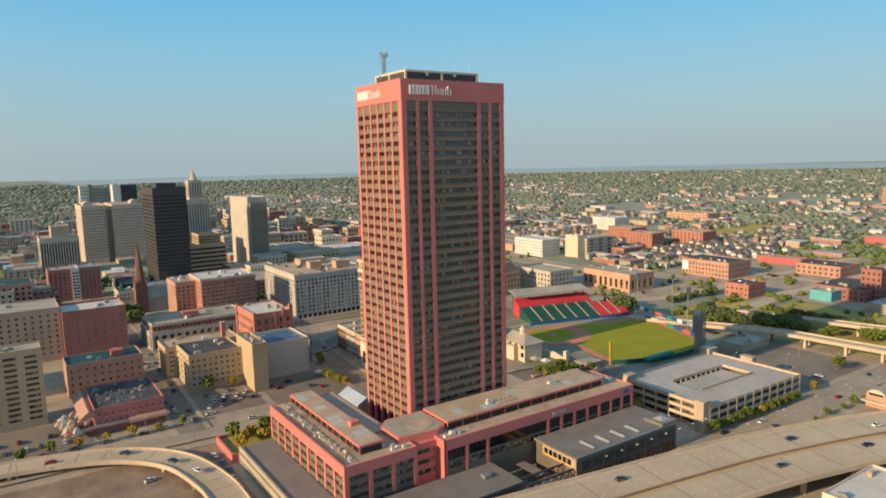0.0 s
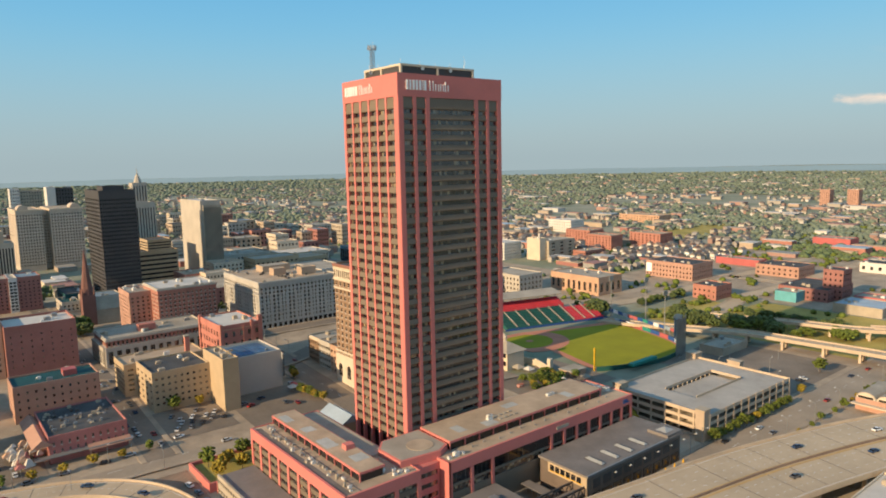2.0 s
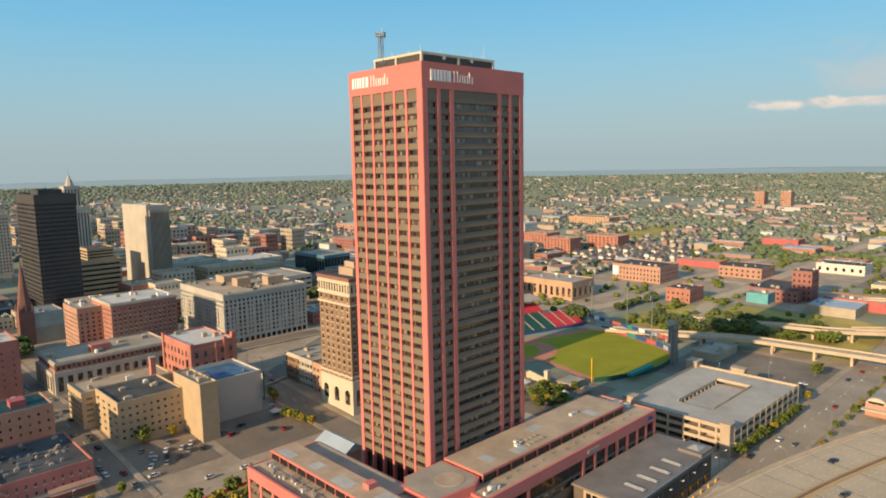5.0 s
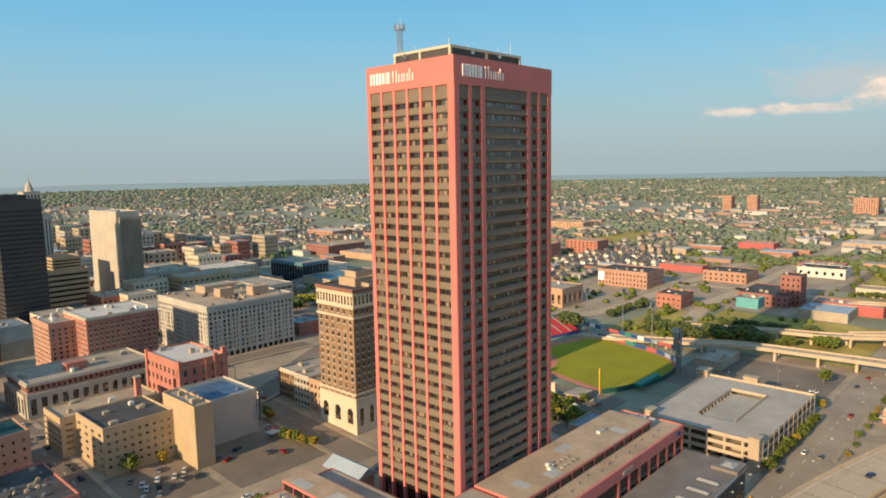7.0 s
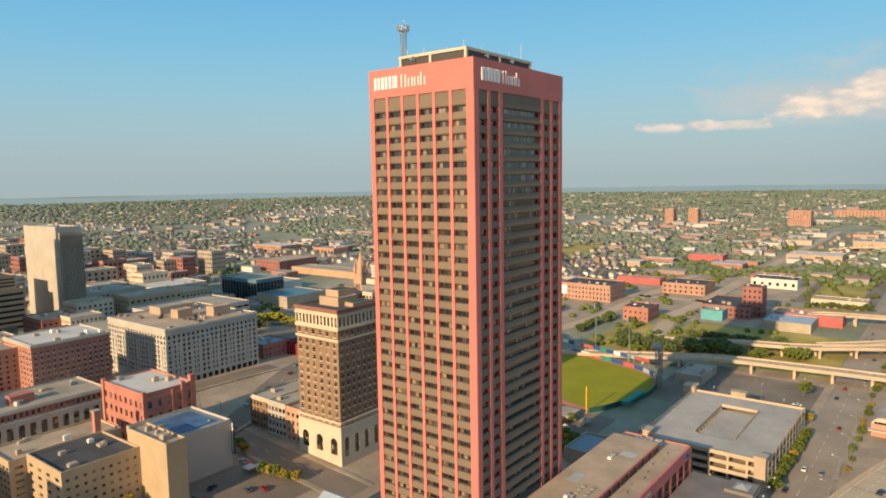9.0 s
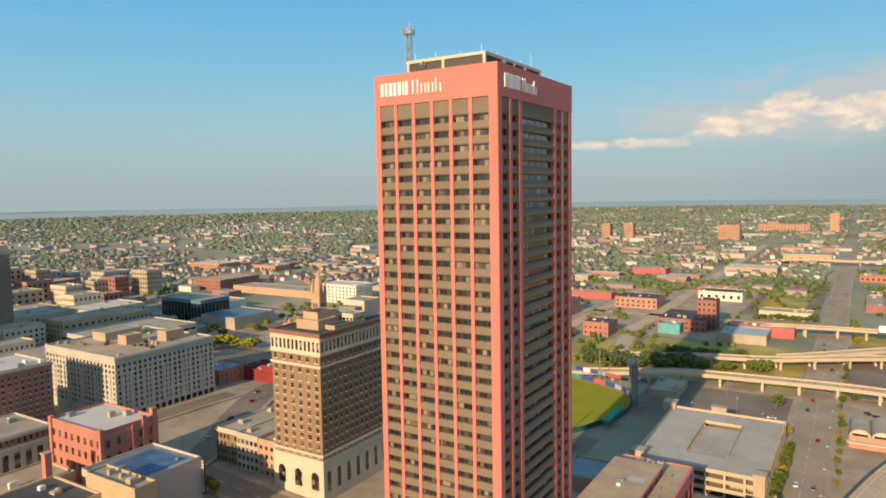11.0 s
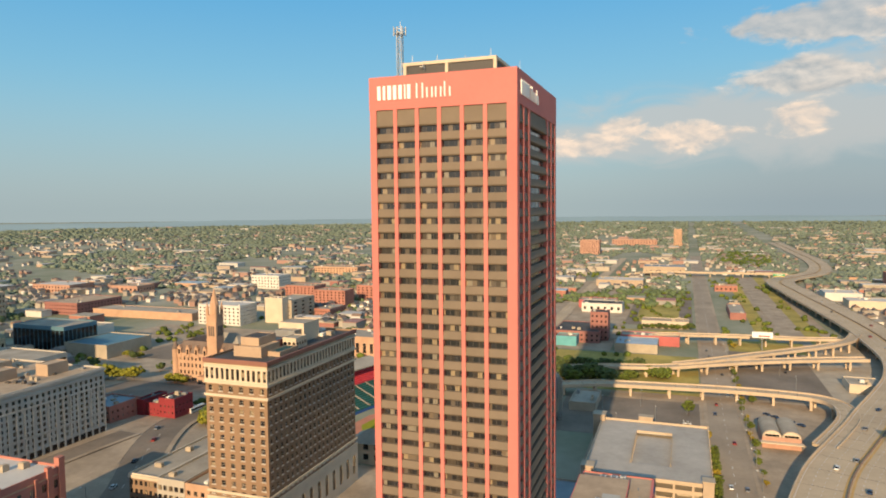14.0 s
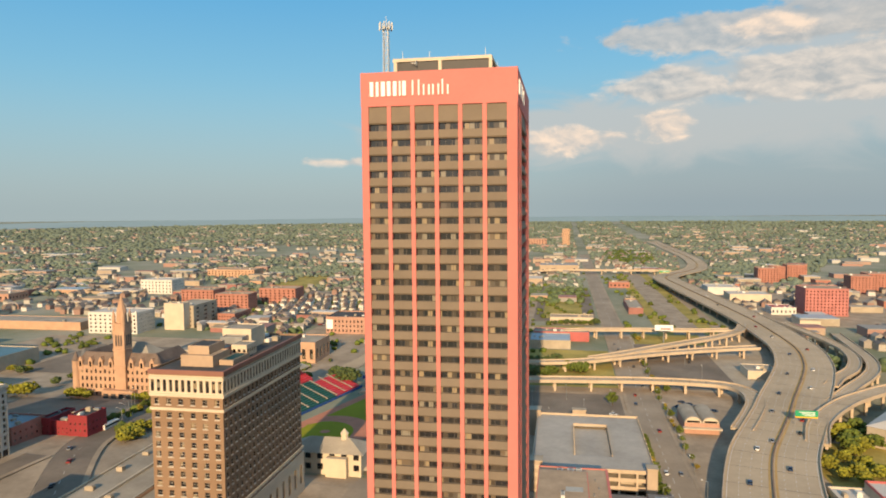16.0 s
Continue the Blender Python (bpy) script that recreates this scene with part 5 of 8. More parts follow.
for i, (n, lab, x0, y0, x1, y1, h, wl, rf, c, r) in enumerate(FAR):
    sp = (c, r, 0.36, 0.42, 1.2, 1.0) if c else None
    dy = y1 < 200
    B(n, lab, x0, y0, x1, y1, h, wl, rf, W=sp, S=None if dy else sp, N=sp if dy else None, units=3 if h < 20 else 2, parapet=0.6, bars=-1, seed=i, far=True)

# ---- streets, lots and grass ----


def drape(name, x0, y0, x1, y1, material, label, dz=0.06, n=24, kind="structure"):
    """A sheet laid on the land."""
    xs = [x0 + (x1 - x0) * i / n for i in range(n + 1)]
    ys = [y0 + (y1 - y0) * i / n for i in range(n + 1)]
    m = Mesh()
    m.add([(x, y, land(x, y) + dz) for y in ys for x in xs], [(j * (n + 1) + i, j * (n + 1) + i + 1, (j + 1) * (n + 1) + i + 1, (j + 1) * (n + 1) + i) for j in range(n) for i in range(n)])
    return solid(name, m, material, label, kind=kind)


drape("pavement", -160, 276, 262, 700, PAVING, "worn tan town paving", 0.10, 60)
drape("pavement", -160, -60, 262, 276, CONC_GREY, "grey yards beside the motorway", 0.06, 40)
drape("pavement", 262, 60, 437, 236, PAVING, "paved lots round the parking deck", 0.06, 20)
drape("pavement", 262, 380, 560, 720, PAVING, "paved lots and forecourts", 0.09, 40)
drape("pavement", 560, 250, 1100, 470, PAVING, "wide paved yards between workshops", 0.09, 10)
drape("pavement", 437, 30, 640, 160, CONC_GREY, "gravel under the viaducts", 0.08, 10)
drape("pavement", 640, 60, 1220, 112, PAVING, "bare railway ground", 0.10, 10)
drape("pavement", 700, -260, 1000, 10, PAVING, "paved yards beside the motorway", 0.10, 10)
BAREEARTH = mat("bare_brown_earth", (0.25, 0.175, 0.12), 0.95, 0.3, 0.06, 0.5)
drape("pavement", -70, 215, 73, 300, BAREEARTH, "bare brown earth inside the ramp loop", 0.2, 24)
drape("parking_lot", 240, 258, 302, 306, ASPHALT, "dark asphalt yard behind the ballpark", 0.12, 8)
drape("parking_lot", 344, 181, 420, 262, ASPHALT, "dark asphalt parking lot", 0.12, 4)
drape("parking_lot", 440, 100, 590, 156, ASPHALT, "asphalt lot under the ramps", 0.14, 4)
drape("parking_lot", 640, 448, 688, 500, ASPHALT, "asphalt lot", 0.14, 4)
drape("parking_lot", 112, 322, 160, 362, ASPHALT, "asphalt lot beside the hall", 0.2, 12)
drape("parking_lot", 76, 330, 108, 365, ASPHALT, "asphalt lot before the tan office", 0.2, 12)
drape("parking_lot", -60, 330, 28, 361, ASPHALT, "asphalt lot below the office slab", 0.2, 12)
drape("parking_lot", 262, 500, 350, 560, ASPHALT, "asphalt lot before the post office", 0.3, 12)
drape("parking_lot", 292, 400, 345, 446, ASPHALT, "asphalt lot", 0.3, 12)
drape("parking_lot", 420, 545, 520, 636, ASPHALT, "wide asphalt lot", 0.2, 8)
drape("parking_lot", 700, 182, 1000, 250, ASPHALT, "tree-planted asphalt lots", 0.16, 8)
drape("grass", 720, 196, 900, 240, GRASS, "tree-planted grass strips", 0.22, 8)
drape("grass", 437, 180, 556, 300, GRASS, "dry mown grass between ramps", 0.12, 4)
drape("grass", 437, 300, 530, 345, GRASS, "dry grass bank", 0.12, 4)
drape("grass", 615, 196, 672, 246, GRASS, "dry grass", 0.14, 4)
drape("grass", 640, 112, 1220, 126, GRASS, "overgrown verge", 0.16, 4)
drape("grass", 640, 70, 1220, 84, GRASS, "overgrown verge", 0.16, 4)
drape("grass", 862, 590, 1200, 690, GRASS, "open grass field", 0.16, 4)
drape("grass", 590, 92, 640, 154, GRASS, "grass under the ramps", 0.16, 4)


ROAD_MID = mat("worn_asphalt", (0.33, 0.265, 0.195), 0.9, 0.18, 0.03, 0.5)


def street(pts, width, label, material=None, dz=0.25, dash=True, name="road"):
    path = [(x, y, land(x, y) + dz) for x, y, _ in spline(pts, 10)]
    ob = solid(name, strip(path, width), material or ASPHALT, label, kind="structure")
    for s in (-1, 1):   # kerbs with pavements behind them
        k = strip([(x, y, z + 0.12) for x, y, z in offset(path, s * (width / 2 + 1.2))], 2.4, thick=0.3)
        part("kerb", k, PAVING, ob)
    if dash:
        m = Mesh()
        for a, b in zip(path[::1], path[1::1]):
            a, b = Vector(a), Vector(b)
            d, n = (b - a), int((b - a).length // 9)
            for i in range(n):
                p, q = a + d * ((i + 0.2) / max(n, 1)), a + d * ((i + 0.55) / max(n, 1))
                seg = strip([(p.x, p.y, p.z + 0.02), (q.x, q.y, q.z + 0.02)], 0.22)
                m.add(seg.v, seg.f)
        tagged(part("lane_marks", m, WHITEPAINT, ob), kind="stuff")
    return ob


street([(236, 168, 0), (420, 168, 0), (670, 168, 0), (1100, 168, 0), (1700, 168, 0)], 17, "long straight asphalt street", ROAD_MID)
street([(-160, 316, 0), (60, 316, 0), (130, 308, 0), (200, 306, 0), (262, 306, 0)], 16, "worn asphalt street below the town", ROAD_MID)
street([(68, 316, 0), (69, 400, 0), (70, 560, 0), (71, 760, 0)], 12, "narrow asphalt side street", dz=0.3)
street([(163, 306, 0), (164, 400, 0), (166, 480, 0), (169, 700, 0)], 14, "asphalt main street", dz=0.3)
street([(70, 440, 0), (130, 403, 0), (175, 404, 0), (262, 450, 0), (345, 468, 0), (420, 560, 0), (520, 640, 0)], 18, "worn asphalt cross street", ASPHALT, dz=0.35)
street([(172, 464, 0), (210, 463, 0), (245, 461, 0)], 12, "asphalt street before the office palace", ASPHALT, dz=0.5)
street([(560, 322, 0), (680, 321, 0), (900, 323, 0), (1600, 326, 0)], 13, "straight asphalt street between workshops", ROADTOP)
street([(430, 300, 0), (520, 312, 0), (560, 322, 0)], 12, "asphalt street", ROADTOP)
street([(655, 168, 0), (657, 260, 0), (655, 470, 0)], 10, "asphalt street", ROADTOP, dash=False)
street([(640, 97, 0), (900, 100, 0), (1250, 104, 0)], 9, "old railway bed", PAVING, dash=False)
street([(412, 390, 0), (520, 376, 0), (600, 378, 0), (900, 384, 0)], 12, "asphalt street", ROADTOP, dash=False)

# ---- motorway and ramps on piers ----


def viaduct(label, pts, width, piers=True, lanes=2, deck=ROADTOP, thick=1.3, every=24, wall=0.9, median=False, name="viaduct", barrier=CONCRETE):
    path = spline(pts, 10)
    ob = solid(name, strip(path, width, thick=thick), [deck], label, kind="structure")
    for s in (-1, 1):
        e = [(x, y, z + wall) for x, y, z in offset(path, s * (width / 2 - 0.2))]
        part("parapet", strip(e, 0.45, thick=wall + 0.9), barrier, ob)
        part("edge_line", strip([(x, y, z + 0.03) for x, y, z in offset(path, s * (width / 2 - 1.6))], 0.22), WHITEPAINT, ob)
    if median:
        part("median_barrier", strip([(x, y, z + 0.8) for x, y, z in path], 0.55, thick=0.78), BARRIER, ob, "brown weathered median barrier")
        for s in (-1, 1):
            part("median_line", strip([(x, y, z + 0.03) for x, y, z in offset(path, s * 1.3)], 0.9), OCHREPAINT, ob)
    marks = Mesh()
    offs = [(-width / 2 + 1.6) + (width - 3.2) * k / lanes for k in range(1, lanes)]
    for o in offs:
        if median and abs(o) < 1.5:
            continue
        lane, run = offset(path, o), 0.0
        for a, b in zip(lane, lane[1:]):
            a, b = Vector(a), Vector(b)
            n = max(1, round((b - a).length / 10))
            for i in range(n):
                p, q = a.lerp(b, (i + 0.1) / n), a.lerp(b, (i + 0.42) / n)
                seg = strip([(p.x, p.y, p.z + 0.03), (q.x, q.y, q.z + 0.03)], 0.24)
                marks.add(seg.v, seg.f)
    joints = Mesh()
    for a, b in zip(path, path[1:]):
        a, b = Vector(a), Vector(b)
        d = (b - a).normalized()
        n = Vector((-d.y, d.x, 0)) * (width / 2 - 0.7)
        for k in range(max(1, round((b - a).length / 26)) if (b - a).length > 13 else (1 if path.index(tuple(a)) % 4 == 0 else 0)):
            p = a + (b - a) * (k / max(1, round((b - a).length / 26)))
            q = [p + n, p - n, p - n + d * 0.35, p + n + d * 0.35]
            joints.add([(v.x, v.y, v.z + 0.02) for v in q], [(0, 1, 2, 3)])
    tagged(part("deck_joints", joints, ASPHALT, ob), kind="stuff")
    if marks.v:
        tagged(part("lane_marks", marks, WHITEPAINT, ob), kind="stuff")
    if piers:
        run, last = 0.0, path[0]
        for i, p in enumerate(path[1:-1], 1):
            run += (Vector(p) - Vector(last)).length
            last = p
            g = land(p[0], p[1])
            if run >= every and p[2] - g > 3:
                run = 0.0
                d = Vector((path[i + 1][0] - path[i - 1][0], path[i + 1][1] - path[i - 1][1], 0)).normalized()
                n = Vector((-d.y, d.x, 0))
                m = Mesh()
                k = width * 0.36
                c = Vector(p)
                for s in ((-1, 1) if width < 24 else (-1, -0.3, 0.3, 1)):
                    q = c + n * k * s
                    m.box(q.x - 0.75, q.y - 0.75, g - 0.5, q.x + 0.75, q.y + 0.75, p[2] - thick - 1.2)
                a, b = c + n * k * 1.25, c - n * k * 1.25
                m.beam((a.x, a.y, p[2] - thick - 0.65), (b.x, b.y, p[2] - thick - 0.65), 1.3)
                part("pier", m, CONCRETE, ob)
    return ob


BARRIER = mat("weathered_barrier", (0.24, 0.165, 0.115), 0.8, 0.15)
viaduct("broad elevated motorway of pale worn concrete", [
    (-260, 205, 9), (-60, 182, 9), (80, 163, 9), (150, 152, 9), (215, 142, 9), (250, 135, 9), (297, 122, 9), (338, 105.5, 9), (368, 93, 9), (396, 82.3, 9), (446, 62, 9),
    (490, 46.5, 9), (545, 35, 9), (613, 32, 9), (690, 33, 9), (820, 42, 9), (960, 53, 9), (1117, 52, 7), (1310, -28, 2.5), (1540, -64, 1.5), (1910, -72, 1), (2520, -74, 1)],
    38, lanes=8, every=26, median=True, name="motorway")
viaduct("curved concrete slip ramp on piers", [(405, 352, 0.6), (412, 300, 4), (420, 262, 6.5), (427, 240, 7), (432, 195, 7), (434.5, 165, 7), (434, 135, 7), (428, 113, 7.3), (412, 104.5, 7.8), (388, 106, 8.4), (364, 114, 8.8), (334, 126.5, 9.05)], 11, every=20, lanes=2)
viaduct("long concrete ramp on piers", [(470, 330, 0.6), (476, 285, 3), (480, 245, 6), (486, 205, 7), (503, 176, 7), (523, 141, 7), (541, 101, 7), (549, 62, 8.4)], 10, every=20)
viaduct("rising concrete ramp on piers", [(497, 196, 7.1), (512, 174, 7.6), (540, 142, 8), (562, 116, 8.2), (590, 84, 8.5), (620, 60, 8.8), (655, 48, 9.05)], 9, every=20)
viaduct("straight concrete overpass", [(600, 250, 1), (606, 214, 8), (616, 176, 8), (620, 136, 8), (622, 96, 8), (626, 66, 8.5)], 9, every=20)
viaduct("inner loop ramp on tall piers", [(432, 49, 8.8), (455, 37, 8), (480, 19, 8), (508, 6, 8), (536, -1.5, 8), (566, -4, 8), (612, 0, 8.4), (670, 8, 9.05)], 9, every=18)
viaduct("outer loop ramp on tall piers", [(392, 63, 8.4), (430, 38, 8), (462, 16, 7.6), (492, 0, 7), (530, -12, 6), (580, -22, 4), (660, -36, 1)], 9, every=18)
viaduct("side ramp leaving the motorway", [(318, 96, 9.05), (350, 84, 9.6), (384, 61, 10), (408, 38, 10), (430, 10, 10), (446, -30, 10)], 11, every=18)
viaduct("low curved ramp with pale parapets", [(60, 190, 4.4), (62, 235, 4), (61, 258, 4), (54, 284, 4.2), (38, 302, 4.5), (14, 312, 5), (-18, 317, 5.5), (-60, 318, 6), (-160, 318, 7)], 13, every=22, lanes=2, thick=1.0)
viaduct("distant road bridge over the railway", [(1208, 290, 1), (1212, 240, 7), (1216, 150, 7), (1220, 30, 7)], 12, every=40)

# ---- parking deck ----


def make_garage():
    x0, y0, x1, y1, z1 = 262.0, 178.6, 337.4, 230.4, 11.0
    t = thing("parking_deck", 300, 204, 0, "four-level buff concrete parking deck with open sides", "parking garage")
    hole = (279, 195.2, 321, 211.8)
    for k in range(4):
        z = k * 3.6 + 0.1
        s = Mesh()
        for a in ((x0, y0, x1, hole[1]), (x0, hole[3], x1, y1), (x0, hole[1], hole[0], hole[3]), (hole[2], hole[1], x1, hole[3])):
            s.box(a[0], a[1], z - 0.35, a[2], a[3], z)
        part("deck", s, DECKTOP if k == 3 else CONC_GREY, t)
        for a in ((x0 - 0.3, y0 - 0.3, x1 + 0.3, y0), (x0 - 0.3, y1, x1 + 0.3, y1 + 0.3), (x0 - 0.3, y0, x0, y1), (x1, y0, x1 + 0.3, y1)):
            part("rail_beam", Mesh().box(a[0], a[1], z - 0.6, a[2], a[3], z + 1.05), CONCRETE, t)
    part("ramp_floor", Mesh().box(hole[0], hole[1], 8.9, hole[2], hole[3], 9.3), DECKTOP, t)
    for a in ((hole[0], hole[1] - 0.25, hole[2], hole[1]), (hole[0], hole[3], hole[2], hole[3] + 0.25), (hole[2], hole[1], hole[2] + 0.25, hole[3])):
        part("inner_rail", Mesh().box(a[0], a[1], 10.95, a[2], a[3], 12.0), CONCRETE, t)
    for i in range(10):
        u = hole[0] + 2 + i * 4.2
        part("inner_post", Mesh().box(u, hole[3] - 0.3, 7.6, u + 0.6, hole[3] + 0.2, 10.6), CONCRETE, t)
    for i in range(12):
        x = x0 + (x1 - x0) * i / 11
        part("column", Mesh().box(x - 0.45, y0 - 0.5, -0.3, x + 0.45, y0 - 0.003, 12.2), CONCRETE, t)
    for i in range(8):
        y = y0 + (y1 - y0) * i / 7
        part("column", Mesh().box(x0 - 0.5, y - 0.45, -0.3, x0 - 0.003, y + 0.45, 11.6), CONCRETE, t)
    part("dark_core", Mesh().box(x0 + 5, y0 + 5, -0.2, x1 - 5, hole[1] - 3, 6.9), CONC_GREY, t)
    for a in ((257.0, 178.2, 261.6, 182.4, 14.2), (334, 229, 341, 235, 13.6), (337.8, 205, 341.5, 212, 13.4), (262, 226, 268, 231, 13.2)):
        s = Mesh().box(a[0], a[1], -0.3, a[2], a[3], a[4])
        s.box(a[0] - 0.2, a[1] - 0.2, a[4], a[2] + 0.2, a[3] + 0.2, a[4] + 0.5)
        st = part("stair_tower", s, TAN2, t)
        part("coping", Mesh().box(a[0] - 0.35, a[1] - 0.35, a[4] + 0.5, a[2] + 0.35, a[3] + 0.35, a[4] + 0.7), CONC_GREY, st)


DECKTOP = mat("stained_deck_concrete", (0.39, 0.36, 0.315), 0.9, 0.16, 0.05, 0.5)
make_garage()

# ---- transit hall below the wing ----
SHED = mat("dark_metal_shed_roof", (0.20, 0.175, 0.155), 0.7, 0.18, 0.08, 0.8)


DARKHALL = mat("dark_brown_brick", (0.15, 0.115, 0.09), 0.8, 0.15, 0.1, 1.2)
SKYGLASS = mat("grey_skylight_glass", (0.33, 0.33, 0.31), 0.3, 0.12, 0.2, 1.0, spec=0.5)


def make_transit():
    t = thing("transit_hall", 205, 187, 0, "dark brick transit hall with a skylit metal roof", "transit hall")
    part("wall", Mesh().box(175.6, 175.8, -0.3, 234.6, 198.8, 11.4), DARKHALL, t)
    part("roof", Mesh().box(174.8, 175.0, 11.4, 235.4, 199.3, 12.2), SHED, t)
    part("raised_end", Mesh().box(225, 175.4, 12.2, 235, 185, 13.4), SHED, t)
    for x in (187.2, 195.9, 204.7, 213.6):
        a, y0, y1 = 1.25, 177.6, 185.6
        s = Mesh()
        s.add([(x - a, y0, 12.3), (x + a, y0, 12.3), (x + a, y1, 12.3), (x - a, y1, 12.3), (x, y0 + 0.7, 12.95), (x, y1 - 0.7, 12.95)], [(0, 1, 4), (1, 2, 5, 4), (2, 3, 5), (3, 0, 4, 5)])
        sk = part("skylight", s, SKYGLASS, t, "ridged grey glass skylight")
        part("kerb_frame", Mesh().box(x - a - 0.25, y0 - 0.25, 12.2, x + a + 0.25, y1 + 0.25, 12.3), BLACKWALL, sk)
        for k in range(5):
            y = y0 + (y1 - y0) * (k + 0.5) / 5
            part("glazing_bar", Mesh().box(x - a, y - 0.06, 12.3, x + a, y + 0.06, 12.5), STEEL, sk)
    # buff end wall with a strip of windows, and a pale eaves line
    part("end_wall", Mesh().box(175.2, 175.8, 7.2, 175.58, 194.5, 11.38), TAN, t)
    for k in range(6):
        part("end_window", Mesh().box(175.1, 178.4 + k * 2.6, 8.2, 175.19, 180.4 + k * 2.6, 10.4), GLASS_DARK, t)
        part("end_sill", Mesh().box(175.0, 178.2 + k * 2.6, 7.9, 175.19, 180.6 + k * 2.6, 8.16), YELLOW, t)
    part("eaves_trim", Mesh().box(174.7, 174.9, 12.2, 225, 175.4, 12.45), STEEL, t)
    s = Mesh()
    s.prism([(227, 177.5), (233, 177.5), (233, 182.5), (227, 182.5)], 13.4, 14.5, 0.1)
    part("skylight", s, SKYGLASS, t, "pyramid glass skylight")
    for i in range(9):
        x = 178 + i * 6.3
        part("bay_door", Mesh().box(x, 175.6, 0.2, x + 4.8, 175.78, 4.4), GLASS_DARK, t)
        part("upper_window", Mesh().box(x + 0.3, 175.66, 6.2, x + 4.9, 175.79, 9.6), BLACKWALL, t)
        bo = thing("bollard", x + 5.5, 173.6, 0, "squat bright yellow bollard on the paving", "bollard", "yellow bollards")
        part("post", Mesh().tube(x + 5.5, 173.6, 0, 1.5, 0.34, 0.3, 8), YELLOW, bo)
    t = thing("transit_hall", 126, 190, 0, "low dark brick transit hall with flat metal roof", "transit hall")
    part("wall", Mesh().box(97, 180.6, -0.3, 151.6, 199.2, 7.2), DARKHALL, t)
    part("roof", Mesh().box(96, 179.8, 7.2, 152.6, 199.6, 8.0), SHED, t)
    part("hatch", Mesh().box(142, 189, 8.0, 145, 192, 9.2), STEEL, t)
    part("window", Mesh().box(138, 180.4, 2.5, 145, 180.58, 5.4), GLASS_DARK, t)
    t = thing("track_bridge", 168, 190, 0, "dark steel truss bridge over the tram tracks", "bridge")
    for y in (177, 182.5):
        b = Mesh()
        b.beam((152, y, 4.2), (176, y, 4.2), 0.6).beam((152, y, 7.4), (176, y, 7.4), 0.6)
        for i in range(6):
            x = 152.5 + i * 3.8
            b.beam((x, y, 4.2), (x + 1.75, y, 7.4), 0.3).beam((x + 1.75, y, 7.4), (x + 3.5, y, 4.2), 0.3)
        part("truss", b, BLACKWALL, t)
    part("deck", Mesh().box(152, 177.2, 4.4, 176, 182.3, 4.7), SHED, t)
    drape("track_bed", 153, 166, 174.5, 200, ASPHALT, "dark tram track bed", 0.16, 4)
    for i in range(26):
        x, y = 150 + (i % 13) * 1.9, 169.5 + (i // 13) * 3.0
        b = thing("bollard", x, y, 0, "squat bright yellow bollard on the paving", "bollard", "yellow bollards")
        part("post", Mesh().tube(x, y, 0, 1.5, 0.32, 0.28, 8), YELLOW, b)
    p = thing("platform_canopy", 172, 205, 0, "dark flat platform shelter on steel posts", "shelter")
    part("roof", Mesh().box(165, 186, 3.6, 169.5, 199, 3.9), SHED, p)
    for i in range(5):
        part("post", Mesh().box(167.2, 186.2 + i * 3, 0, 167.4, 186.4 + i * 3, 3.6), STEEL, p)
    # parking roof and garden below the west wing
    d = thing("lower_deck", 85, 238, 0, "grey roof deck with a pierced buff wall", "parking deck")
    part("roof", Mesh().box(77.4, 190, 6.6, 91.4, 274, 7.4), SHED, d)
    w = Mesh()
    joined = Mesh()
    grid_wall(d, "W", 76.6, 190, 274, -0.3, 8.2, (34, 2, 0.6, 0.4, 0.6, 0.6), w, w, 0.8, GLASS_DARK, FRAME, -1, joined=joined)
    part("wall", w, CONC_GREY, d)
    tagged(part("slots", joined, BLACKWALL, d), kind="stuff")
    part("pink_coping", Mesh().box(76.4, 274.2, 0, 91.2, 275.0, 5.2), PINK, d)
    g = thing("garden_wall", 84, 288, 0, "low pink wall round a raised garden", "planter")
    for a in ((74, 276, 74.8, 300), (74.8, 299.2, 110, 300), (74.8, 276, 91, 276.8)):
        part("wall", Mesh().box(a[0], a[1], -0.2, a[2], a[3], 4.4), PINK, g)
    part("soil", Mesh().box(74.8, 276.8, 0, 110, 299.2, 3.0), GRASS, g)
    c = thing("glass_canopy", 140, 290, 0, "pale pitched canopy roof beside the tower", "canopy")
    m = Mesh()
    m.gable(134.5, 279, 144.5, 299, 11, 3.2)
    part("roof", m, ROOF_PALEBLUE, c)
    part("wall", Mesh().box(135.5, 280, 0.5, 143.5, 298, 10.98), TAN2, c)


make_transit()
TRUCKGREEN = mat("lime_canvas", (0.35, 0.50, 0.06), 0.8, 0.1, 0.5, 2.0)

# ---- ballpark ----
HOME = Vector((328, 369))
UL, UR = Vector((0.966, -0.26)), Vector((-0.26, -0.966))
FENCE = [(303, 274), (316, 267.5), (346, 259), (375, 264), (392, 279), (404, 313), (411, 343)]


